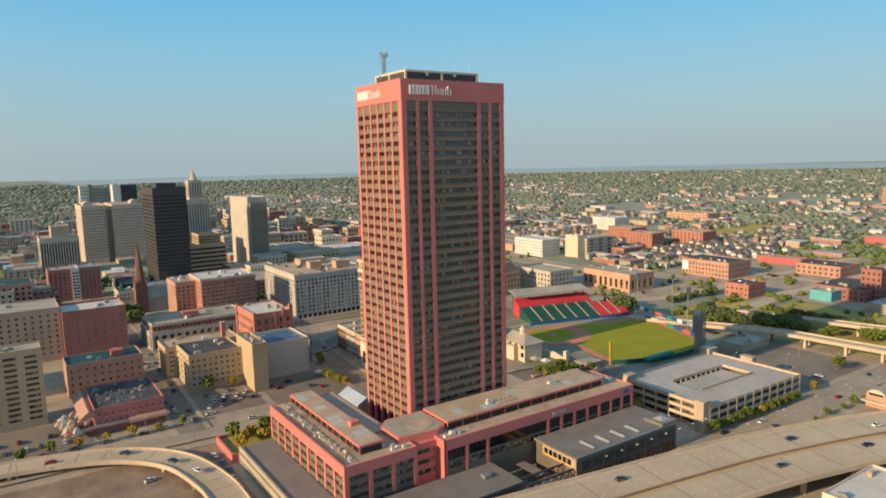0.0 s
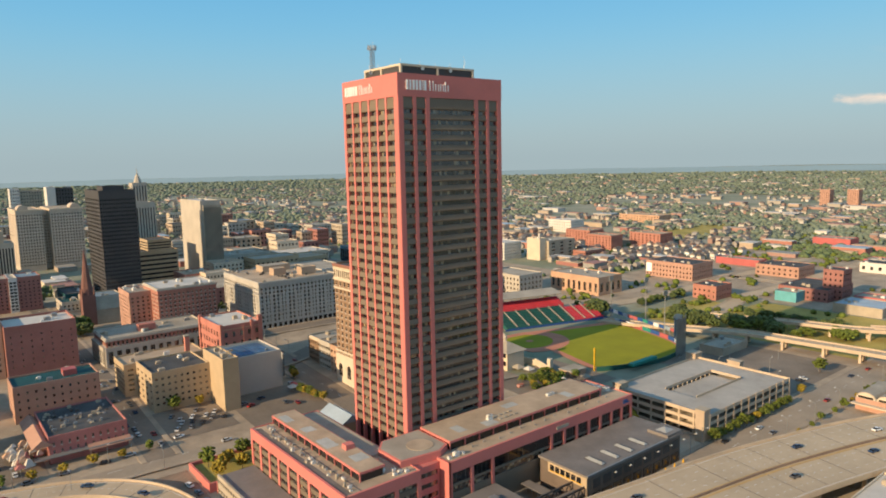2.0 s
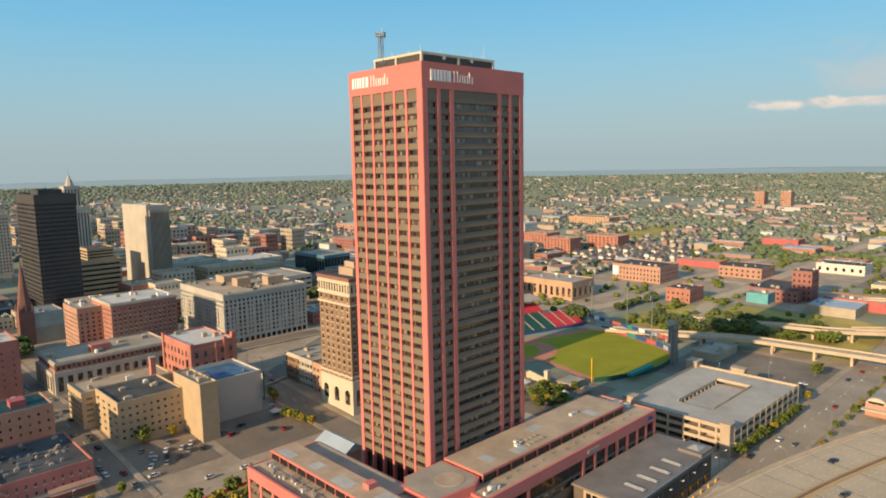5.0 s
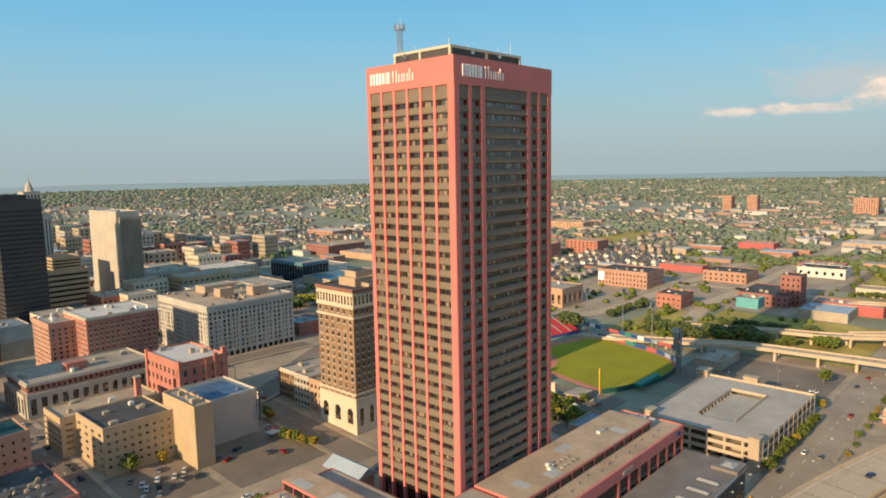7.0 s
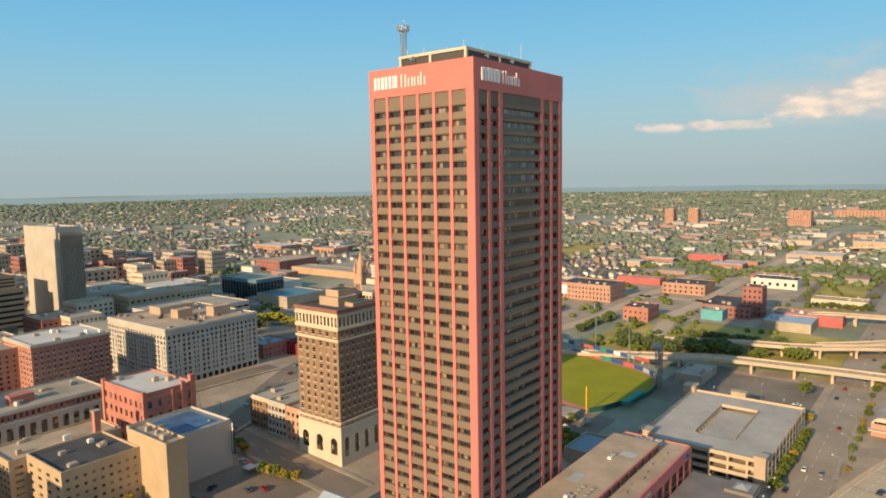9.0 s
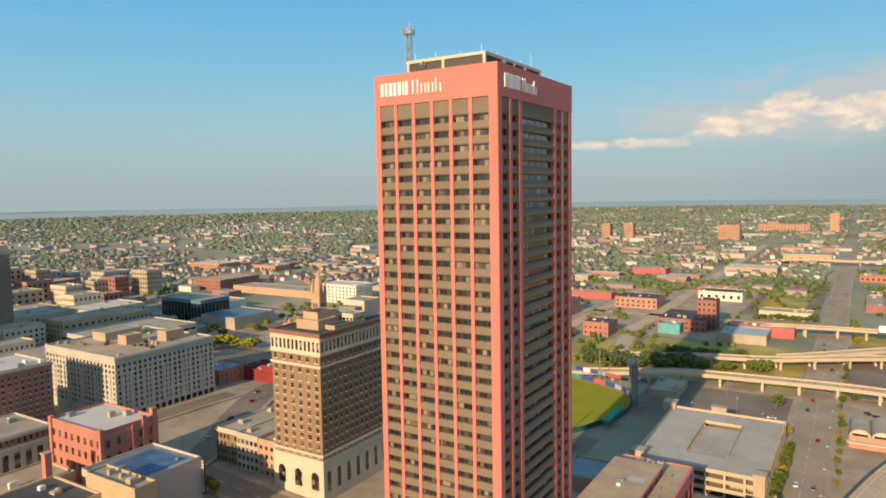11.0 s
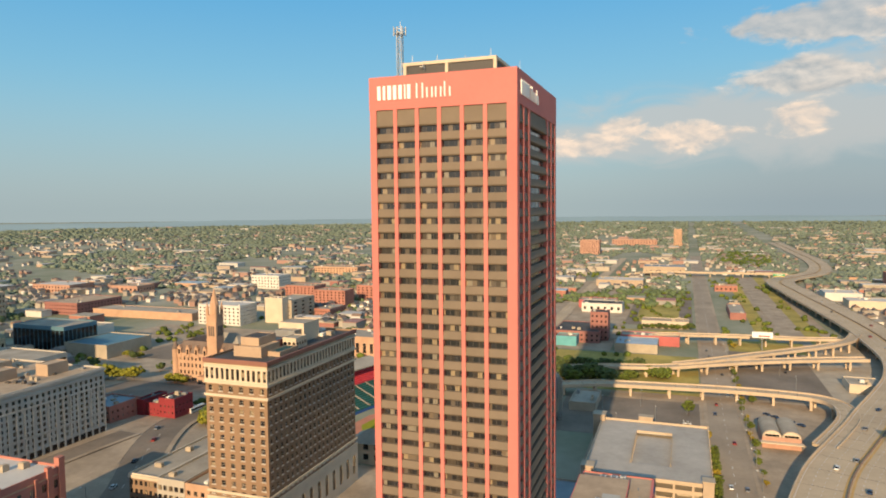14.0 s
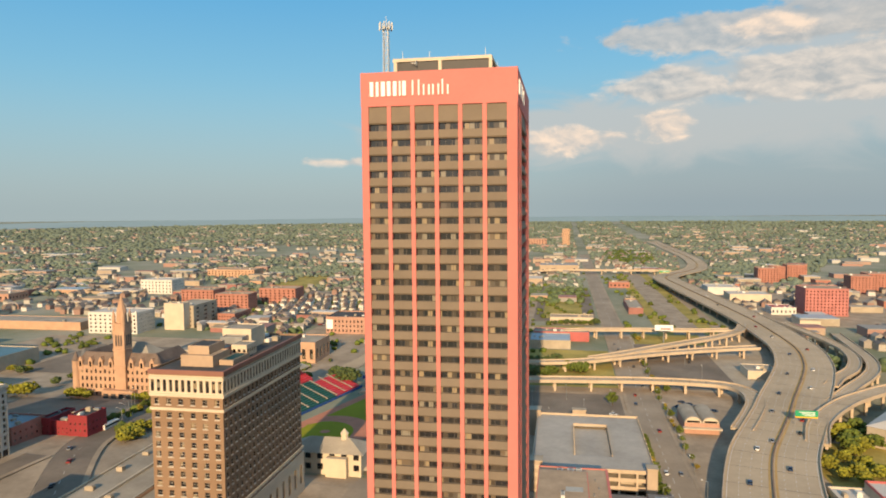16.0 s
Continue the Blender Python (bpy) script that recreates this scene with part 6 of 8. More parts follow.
def make_park():
    fence = [(x, y) for x, y, _ in spline([(a, b, 0) for a, b in FENCE], 8)]
    track = [tuple(HOME + UL * 4), tuple(HOME + UR * 6)] + fence
    cx, cy = sum(p[0] for p in track) / len(track), sum(p[1] for p in track) / len(track)
    solid("warning_track", Mesh().add([(x, y, 0.18) for x, y in track], [list(range(len(track)))]), DIRT, "reddish dirt warning track", kind="structure")
    inner = [(cx + (x - cx) * 0.91, cy + (y - cy) * 0.91, 0.24) for x, y in track]
    solid("ball_field", Mesh().add(inner, [list(range(len(inner)))]), TURF, "mown yellow-green ball field turf", kind="structure")
    mid = Vector((322, 347))
    arc = [(mid.x + 28.5 * math.cos(radians(24 - 154 * i / 30)), mid.y + 26 * math.sin(radians(24 - 154 * i / 30))) for i in range(31)]
    pts = [(300, 344), (303, 360), (318, 369), (336, 367)] + arc
    solid("infield_dirt", Mesh().add([(x, y, 0.29) for x, y in pts], [list(range(len(pts)))]), DIRT, "reddish infield dirt", kind="structure")
    hill = [(mid.x + 2.8 * math.cos(i * 0.5236), mid.y + 2.8 * math.sin(i * 0.5236), 0.37) for i in range(12)]
    solid("pitchers_mound", Mesh().add(hill, [list(range(12))]), DIRT, "round dirt pitching mound", kind="structure")
    turf = [(304, 347), (306, 357), (317, 363), (332, 361)] + [(mid.x - 2 + 19.5 * math.cos(radians(20 - 146 * i / 24)), mid.y + 1.5 + 17.5 * math.sin(radians(20 - 146 * i / 24))) for i in range(25)]
    solid("infield_grass", Mesh().add([(x, y, 0.33) for x, y in turf], [list(range(len(turf)))]), TURF, "rounded infield turf inside the dirt arc", kind="structure")
    w = thing("outfield_wall", 360, 262, 0, "dark blue padded outfield wall with colour panels", "fence")
    cols = [BLUEPAD, REDROOF, BLUEPAD, GREENNET, REDROOF, SIGNWHITE, BLUEPAD, ROOF_PALEBLUE]
    for i, (a, b) in enumerate(zip(fence, fence[1:])):
        part("panel", strip([(a[0], a[1], 2.8), (b[0], b[1], 2.8)], 0.35, thick=2.8), cols[(i // 2) % 8] if i > 24 else GREENSEAT, w)
    # banner boards behind the left field wall
    b = thing("banner_boards", 408, 320, 0, "row of coloured plain banner boards on posts", "billboard")
    for i in range(14):
        p, q = Vector((392 + i * 1.6, 277 + i * 5.6)), Vector((392 + (i + 0.9) * 1.6, 277 + (i + 0.9) * 5.6))
        part("board", strip([(p.x + 5, p.y, 7.2), (q.x + 5, q.y, 7.2)], 0.3, thick=2.4), cols[(i * 3 + 1) % 8], b)
        part("post", Mesh().box(p.x + 5, p.y, 0, p.x + 5.3, p.y + 0.3, 6), STEEL, b)
    # seating bowl on the third-base side
    s = thing("grandstand", 370, 378, 0, "green and red tiered grandstand with pale roof", "grandstand")
    n = Vector((0.26, 0.966))
    o = HOME + UL * 6 + n * 9
    L = 82

    def tier(name, mat_, d0, d1, z0, z1, u0, u1, rows):
        for r in range(rows):
            a = d0 + (d1 - d0) * r / rows
            z = z0 + (z1 - z0) * r / rows
            q = [o + UL * u0 + n * a, o + UL * u1 + n * a, o + UL * u1 + n * d1, o + UL * u0 + n * d1]
            part(name, Mesh().prism([tuple(v) for v in q], 0.2 if r == 0 else z - 0.4, z + (z1 - z0) / rows), mat_, s)

    tier("lower_tier", GREENSEAT, 0, 22, 1.5, 9, -6, 52, 11)
    tier("lower_tier", REDSEAT, 0, 20, 1.5, 8, 53, 80, 10)
    tier("upper_tier", REDSEAT, 23, 34, 9.0, 14.0, -6, 58, 6)
    for u in (2, 12, 22, 32, 42, 52, 62, 71):
        q = [o + UL * u - n * 0.1, o + UL * (u + 1.0) - n * 0.1, o + UL * (u + 1.0) + n * 21.5, o + UL * u + n * 21.5]
        m = Mesh()
        m.add([(q[0].x, q[0].y, 2.4), (q[1].x, q[1].y, 2.4), (q[2].x, q[2].y, 9.6), (q[3].x, q[3].y, 9.6)], [(0, 1, 2, 3)])
        m.add([(q[0].x, q[0].y, 1.9), (q[1].x, q[1].y, 1.9), (q[2].x, q[2].y, 9.1), (q[3].x, q[3].y, 9.1)], [(3, 2, 1, 0)])
        part("stair_aisle", m, CONCRETE, s)
    q = [o + UL * -8 + n * 25, o + UL * 58 + n * 25, o + UL * 58 + n * 40, o + UL * -8 + n * 40]
    part("roof", Mesh().add([(p.x, p.y, 18 + (2.2 if i > 1 else 0)) for i, p in enumerate(q)] + [(p.x, p.y, 17.4 + (2.2 if i > 1 else 0)) for i, p in enumerate(q)],
                            [(0, 1, 2, 3), (7, 6, 5, 4), (0, 4, 5, 1), (1, 5, 6, 2), (2, 6, 7, 3), (3, 7, 4, 0)]), ROOF_GREY, s)
    for u in range(-6, 60, 8):
        p = o + UL * u + n * 36
        part("roof_post", Mesh().box(p.x - 0.3, p.y - 0.3, 0, p.x + 0.3, p.y + 0.3, 18), STEEL, s)
    part("field_wall", strip([(*(o + UL * u - n * 1.0), 1.6) for u in (-8, 40, 82)], 0.4, thick=1.6), BLUEPAD, s)
    # first-base side: ticket building with hipped roof and cupola
    e = thing("gate_building", 275, 324, 0, "cream ballpark gate building with grey hipped roof and cupola", "gatehouse")
    w = Mesh()
    w.box(263, 308, -0.2, 277, 342, 11.5)
    part("wall", w, CREAM, e)
    r = Mesh()
    r.hip(261.5, 306.5, 278.5, 343.5, 11.5, 5, 0.5)
    part("roof", r, ROOF_GREY, e)
    c = Mesh().tube(270, 318, 14.5, 18.5, 1.7, None, 8).tube(270, 318, 18.5, 20.8, 2.1, 0.2, 8)
    part("cupola", c, CREAM, e)
    for i in range(6):
        y = 309 + i * 5.8
        part("arch_window", Mesh().box(262.8, y, 3.5, 262.98, y + 2.6, 6.2), GLASS_DARK, e)
        part("square_window", Mesh().box(262.8, y, 8.5, 262.98, y + 2.6, 11), GLASS_DARK, e)
    part("porch", Mesh().box(259.5, 314, 0, 262.7, 324, 10), CREAM, e)
    q = thing("yard_wall", 283, 300, 0, "long cream wall with a tall gate pillar", "wall")
    part("wall", strip([(281, 322, 4.2), (285.5, 306, 4.2), (280.5, 291.5, 4.2)], 0.7, thick=4.2), CREAM, q)
    part("pillar", Mesh().box(279.0, 288.6, 0, 281.4, 291.0, 9), CREAM, q)
    q = thing("storage_shed", 289, 280, 0, "low buff shed with a flat grey roof by the bullpen", "shed")
    part("wall", Mesh().box(283, 276, 0, 296, 285, 3.2), SANDSTONE, q)
    part("roof", Mesh().box(282.6, 275.6, 3.2, 296.4, 285.4, 3.6), ROOF_GREY, q)
    for k, (x, y, a, mt) in enumerate(((270, 306, 3.4, ROOF_GREY), (266, 312, 2.8, ROOF_BLUE), (272, 299, 2.6, WHITEWALL), (276, 278, 2.2, TRUCKGREEN), (272, 272, 1.8, ROOF_WHITE), (286, 268, 2.4, ROOF_GREY))):
        q = thing("market_tent", x, y, 0, "small square canvas tent on poles in the yard", "tent", "yard tents")
        m = Mesh().prism([(x - a, y - a), (x + a, y - a), (x + a, y + a), (x - a, y + a)], 2.3, 4.0, 0.15)
        part("canopy", m, mt, q)
        for i, j in ((-1, -1), (-1, 1), (1, -1), (1, 1)):
            part("pole", Mesh().tube(x + i * a * 0.9, y + j * a * 0.9, 0, 2.35, 0.08, None, 5), STEEL, q)
    for k in range(16):     # stacked orange barrels at the yard's edge
        x, y, z = 247.5 + (k % 4) * 1.1, 282.5 + (k // 4 % 2) * 1.2, 0.1 + (k // 8) * 1.15
        q = thing("barrel", x, y, z, "orange-red plastic barrel stacked in the yard", "barrel", "yard barrels")
        part("drum", Mesh().tube(x, y, z, z + 1.1, 0.48, 0.42, 10), SALMON, q)
        part("band", Mesh().tube(x, y, z + 0.4, z + 0.62, 0.5, 0.48, 10), SIGNWHITE, q, "white band")
    for k in range(7):      # timber bleachers behind the wall
        x, y = 283.5 - k * 0.3, 302 - k * 1.7
        q = thing("bench", x, y, 0, "long grey slatted bench behind the pale wall", "bench", "yard benches")
        part("seat", Mesh().box(x - 13, y - 0.35, 0.5 + k * 0.12, x - 2, y + 0.35, 0.66 + k * 0.12), ROOF_GREY, q)
        for u in (-12.5, -7.5, -2.5):
            part("leg", Mesh().box(x + u, y - 0.2, 0, x + u + 0.2, y + 0.2, 0.5 + k * 0.12), STEEL, q)
    f = thing("foul_pole", 303, 275.5, 0, "tall bright yellow foul pole", "foul pole")
    part("pole", Mesh().box(302.7, 275.2, 0, 303.6, 275.8, 14), YELLOW, f)
    g = thing("score_board", 368, 262, 0, "tall scoreboard with blue-grey face on a steel lattice", "scoreboard")
    d = Vector((-0.35, 0.94))
    a, b2 = Vector((361, 259.6)), Vector((375, 264.8))
    part("face", strip([(a.x, a.y, 24), (b2.x, b2.y, 24)], 0.8, thick=11), ROOF_BLUE, g)
    back = Mesh()
    for i in range(6):
        p = a.lerp(b2, i / 5)
        back.beam((p.x + 0.6, p.y - 1.2, 0), (p.x + 0.6, p.y - 1.2, 24.5), 0.6)
        for z in range(2, 24, 4):
            back.beam((p.x + 0.6, p.y - 1.2, z), (p.x + 1.6, p.y - 3.2, z + 3), 0.3)
        back.beam((p.x + 1.6, p.y - 3.2, 0), (p.x + 1.6, p.y - 3.2, 24), 0.4)
    part("steel_back", back, STEEL, g)
    part("top", Mesh().tube(368, 262, 24, 26.2, 3.0, 1.5, 12), ROOF_GREY, g)
    part("awning", Mesh().box(318, 259, 3, 342, 262.5, 4.6), GREENNET, thing("bullpen_awning", 330, 261, 0, "teal canvas awning by the bullpen", "awning"))
    for x, y in ((398, 291), (418, 352), (432, 330)):
        q = thing("light_mast", x, y, 0, "tall steel floodlight mast", "floodlight", "ballpark floodlights")
        part("pole", Mesh().tube(x, y, 0, 33, 0.45, 0.25, 6), STEEL, q)
        part("lamp_rack", Mesh().box(x - 2.5, y - 0.3, 30, x + 2.5, y + 0.3, 33.2), STEEL, q)
    B("club_house", "low dark building beyond the wall", 384, 240, 414, 256, 4.5, CONC_GREY, ROOF_GREY, units=3)
    B("blue_shed", "low shed with dark blue roof", 240, 232, 262, 256, 6, CONC_GREY, ROOF_BLUE, units=0)


make_park()

# ---- old railway station ----


def make_station():
    t = thing("station_hall", 362, 143, 0, "brick halls with twin arched pale gables", "station")
    part("wall", Mesh().box(350, 134, -0.2, 375, 152, 6), ORANGEBRICK, t)
    for y in (134, 143):
        m = Mesh()
        n = 10
        pr = [(y + 4.5 - 4.5 * math.cos(math.pi * i / n), 6 + 3.4 * math.sin(math.pi * i / n)) for i in range(n + 1)]
        vs = [(350, a, b) for a, b in pr] + [(375, a, b) for a, b in pr]
        m.add(vs, [list(range(n + 1)), list(range(n + 1, 2 * n + 2))[::-1]] + [(i, n + 1 + i, n + 2 + i, i + 1) for i in range(n)])
        part("vault", m, ROOF_GREY, t)
        a = Mesh()
        pr2 = [(y + 4.5 - 4.0 * math.cos(math.pi * i / n), 6.2 + 2.9 * math.sin(math.pi * i / n)) for i in range(n + 1)]
        a.add([(349.85, p, q) for p, q in pr2], [list(range(n + 1))])
        part("arch_window", a, CREAM, t, "cream arched gable window")
        b = Mesh().box(349.7, y + 1.2, 6.3, 349.8, y + 7.8, 7.3)
        part("arch_glass", b, GLASS_DARK, t)
    part("canopy", Mesh().box(346.5, 133, 3.4, 349.9, 153, 3.9), CREAM, t)


make_station()

# ---- trees and bushes ----


def ball(level):
    bm = bmesh.new()
    bmesh.ops.create_icosphere(bm, subdivisions=level, radius=1.0)
    bm.verts.ensure_lookup_table()
    v = np.array([tuple(p.co) for p in bm.verts])
    f = np.array([[p.index for p in q.verts] for q in bm.faces])
    bm.free()
    return v, f


BALL0 = ball(1)
# paler bluish leaf colour with the distance haze painted in
HAZEWOODS = mat("haze_tinted_woods", (0.155, 0.19, 0.14), 1.0, 0.14, 0.003, 0.05, 0, island=0.16)
# distance haze painted as blue-grey base colour plus a faint emission
HAZE = mat("painted_haze_ridge", (0.13, 0.16, 0.15), 1.0, 0.12, 0.002, 0.02, 0)
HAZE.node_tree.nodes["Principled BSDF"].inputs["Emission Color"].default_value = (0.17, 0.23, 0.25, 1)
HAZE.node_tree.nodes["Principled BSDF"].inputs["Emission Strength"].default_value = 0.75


def clumps(name, centres, sizes, material, rng, base=BALL0, rough=0.25, flat=0.8):
    """Many small uneven leaf clumps in one mesh."""
    v, f = base
    n, k = len(centres), len(v)
    jit = 1 + rng.uniform(-rough, rough, (n, k, 1))
    ang = rng.uniform(0, 6.28, n)
    c, s = np.cos(ang)[:, None], np.sin(ang)[:, None]
    x, y, z = v[None, :, 0], v[None, :, 1], v[None, :, 2]
    p = np.stack([x * c - y * s, x * s + y * c, np.broadcast_to(z, (n, k)) * flat], 2) * jit * np.asarray(sizes)[:, None, None]
    p = p + np.asarray(centres)[:, None, :]
    faces = (f[None] + (np.arange(n) * k)[:, None, None]).reshape(-1, 3)
    me = bpy.data.meshes.new(name)
    me.vertices.add(n * k)
    me.vertices.foreach_set("co", p.reshape(-1))
    me.loops.add(len(faces) * 3)
    me.loops.foreach_set("vertex_index", faces.reshape(-1).astype(np.int32))
    me.polygons.add(len(faces))
    me.polygons.foreach_set("loop_start", np.arange(0, len(faces) * 3, 3, dtype=np.int32))
    if flat < 0.4:
        me.polygons.foreach_set("use_smooth", np.ones(len(faces), dtype=bool))
    me.materials.append(material)
    me.update(calc_edges=True)
    return me


def make_tree(kind, leaf, seed, h, r):
    """A tree of height h: tapered trunk, limbs, and a loose crown of leaf clumps."""
    rng = np.random.default_rng(seed)
    t = thing("tree", 0, 0, 0, kind, "tree", "trees")
    m = Mesh().tube(0, 0, -0.6, h * 0.5, 0.05 * h * 0.5, 0.02 * h * 0.5, 7)
    for i in range(5):
        a = i * 1.26 + seed
        m.beam((0, 0, h * (0.28 + 0.04 * i)), (math.cos(a) * r * 0.6, math.sin(a) * r * 0.6, h * (0.5 + 0.05 * i)), 0.012 * h)
    part("trunk", m, BARK, t)
    n = 80
    d = rng.normal(0, 1, (n, 3))
    d /= np.linalg.norm(d, axis=1)[:, None]
    rad = rng.uniform(0.35, 1.0, n) ** 0.6
    lob = 1 + 0.22 * np.sin(3 * np.arctan2(d[:, 1], d[:, 0]) + seed) + 0.1 * np.sin(5 * np.arctan2(d[:, 1], d[:, 0]) + 2 * seed)
    c = d * rad[:, None] * np.stack([r * lob, r * lob, np.full(n, h * 0.36)], 1)
    c[:, 2] = np.maximum(c[:, 2], -h * 0.28) + h * 0.62
    ob = new("crown", clumps("crown", c, rng.uniform(0.16, 0.30, n) * r, leaf, rng, rough=0.35))
    ob.parent = t
    return t


STREET = [make_tree("small round green street tree", LEAF, 1, 6.5, 2.5), make_tree("small yellowing street tree", LEAF_YELLOW, 2, 6.0, 2.2), make_tree("small green street tree", LEAF, 3, 7.5, 2.9)]
LARGE = [make_tree("broad dark green tree", LEAF_DARK, 4, 11, 6.2), make_tree("broad sunlit green tree", LEAF, 5, 10, 6.0), make_tree("spreading dark tree", LEAF_DARK, 6, 13, 7.5)]
SUNNY = make_tree("broad yellow-green sunlit tree", LEAF_SUN, 8, 10, 6.0)
rt = random.Random(11)
USED = set()


def plant(stock, x, y, s=1.0, z=None):
    k = rt.randrange(len(stock))
    src = stock[k]
    s *= rt.uniform(0.85, 1.15)
    z = land(x, y) if z is None else z
    m = Matrix.LocRotScale((x, y, z), Euler((0, 0, rt.uniform(0, 6.28))), (s, s, s * rt.uniform(0.9, 1.1)))
    if src.name not in USED:
        USED.add(src.name)
        src.matrix_basis = m
        return src
    c = copy_thing(src, m)
    c.matrix_basis = m
    return c


for i in range(12):   # along the parking deck
    plant(STREET, 262 + i * 6.2, 175.6 + rt.uniform(-0.4, 0.4), 0.85)
for i in range(9):
    plant(STREET, 245 + i * 2.4, 203 + i * 2.6, 0.85)
for i in range(22):   # along the long street
    plant(STREET, 300 + i * 11 + rt.uniform(-3, 3), 156.0 + rt.uniform(-1, 1), 0.6)
for x, y in ((80, 281), (84, 288), (80, 294), (88, 292), (95, 295), (98, 286), (90, 283), (104, 294)):
    plant(STREET, x, y, 1.2, 3.0)
for x, y in ((149, 343), (150, 340), (151, 337), (152, 334), (153, 331), (148, 346)):
    plant([STREET[1], STREET[0]], x, y, 0.9)
for x, y in ((100, 362), (88, 364), (155, 368), (156, 372)):
    plant(STREET, x, y, 1.0)
for x, y in ((258, 272), (261, 278), (265, 283), (268, 276), (256, 281), (252, 276), (271, 286), (263, 268), (248, 270), (275, 283), (258, 264)):
    plant([STREET[1], STREET[2], STREET[0]], x, y, 0.95)
for i in range(13):
    plant(STREET, -66 + i * 11, 327.5 + rt.uniform(-1, 1), 0.9)
for x, y in ((270, 283), (276, 278), (262, 276), (258, 270), (268, 270), (280, 290), (256, 288), (286, 276), (252, 262), (262, 262)):
    plant([LARGE[1]], x, y, 0.45)
for x, y in ((477, 209), (482, 213), (474, 204), (480, 203)):
    plant([LARGE[1]], x, y, 0.8)
for x, y in ((462, 230), (468, 226)):
    plant([LARGE[1]], x, y, 0.7)
for i in range(15):
    plant(LARGE, 455 + rt.uniform(-4, 10), 240 + i * 2.4, 0.85)
for i in range(14):
    plant(LARGE, 452 + rt.uniform(-12, 14), 268 + i * 4.2, rt.uniform(0.5, 0.8))
for i in range(20):
    plant(LARGE, 500 + rt.uniform(-8, 8), 215 + i * 3.6, rt.uniform(0.45, 0.7))
for i in range(16):
    plant(LARGE, 470 + i * 4.5, 362 + rt.uniform(-4, 4), 0.5)
for i in range(10):
    plant(LARGE, 414 + i * 2.2, 372 + rt.uniform(-8, 8), 0.75)
for x, y in ((270, 433), (275, 437), (280, 435), (284, 440), (278, 431), (289, 438), (293, 434)):   # bright clump on the cross street
    plant([SUNNY], x, y, 0.62)
for x, y in ((270, 560), (292, 562), (310, 566), (320, 580), (170, 560), (172, 545), (168, 572), (80, 540), (82, 550), (78, 556), (84, 562)):
    plant(LARGE, x, y, 0.95)
for x, y in ((340, 592), (343, 586), (346, 580), (348, 574), (351, 568), (352, 562), (336, 596), (333, 588)):
    plant([SUNNY], x, y, 0.9)
for y in (478, 484, 518, 524, 530):
    plant([SUNNY], 352, y, 0.6)
for i in range(9):
    plant(LARGE, 680, 184 + i * 6, 0.5)
for x, y in ((350, 80), (356, 72), (346, 70), (362, 62), (340, 62), (352, 58), (334, 76), (300, 60), (310, 52), (296, 72), (372, 44), (360, 40)):
    plant([SUNNY, LARGE[1]], x, y, 0.75)
for x, y in ((395, 187), (350, 178), (600, 150), (612, 152), (430, 150), (520, 158)):
    plant(STREET, x, y, 1.0)

# ---- cars, lamps ----


def make_car(label):
    t = thing("car", 0, 0, 0, label, "car", "cars")
    b = Mesh()
    b.prism([(-2.2, -0.88), (2.2, -0.88), (2.3, -0.6), (2.3, 0.6), (2.2, 0.88), (-2.2, 0.88), (-2.3, 0.6), (-2.3, -0.6)], 0.35, 0.95, 0.97)
    b.add([(-1.6, -0.75, 0.95), (1.2, -0.75, 0.95), (1.2, 0.75, 0.95), (-1.6, 0.75, 0.95), (-1.1, -0.62, 1.48), (0.5, -0.62, 1.48), (0.5, 0.62, 1.48), (-1.1, 0.62, 1.48)], [(4, 5, 6, 7)])
    part("body", b, CARPAINT, t)
    g = Mesh()
    g.add([(-1.6, -0.75, 0.95), (1.2, -0.75, 0.95), (1.2, 0.75, 0.95), (-1.6, 0.75, 0.95), (-1.1, -0.62, 1.46), (0.5, -0.62, 1.46), (0.5, 0.62, 1.46), (-1.1, 0.62, 1.46)],
          [(0, 1, 5, 4), (1, 2, 6, 5), (2, 3, 7, 6), (3, 0, 4, 7)])
    part("glazing", g, GLASS_DARK, t)
    for x in (-1.4, 1.4):
        for y in (-0.85, 0.85):
            w = Mesh()
            k = 10
            ring = [(x + 0.33 * math.cos(6.2832 * i / k), 0.33 + 0.33 * math.sin(6.2832 * i / k)) for i in range(k)]
            w.add([(a, y - 0.11, z) for a, z in ring] + [(a, y + 0.11, z) for a, z in ring], [list(range(k)), list(range(k, 2 * k))[::-1]] + [(i, k + i, k + (i + 1) % k, (i + 1) % k) for i in range(k)])
            part("wheel", w, RUBBER, t)
    return t


CAR = [make_car("small parked car with dark windows")]
CAR[0].location = (-40, 340, land(-40, 340) + 0.22)


def park(x, y, deg, z=None):
    copy_thing(CAR[0], pose(x, y, land(x, y) + 0.22 if z is None else z, 0, 0, deg))


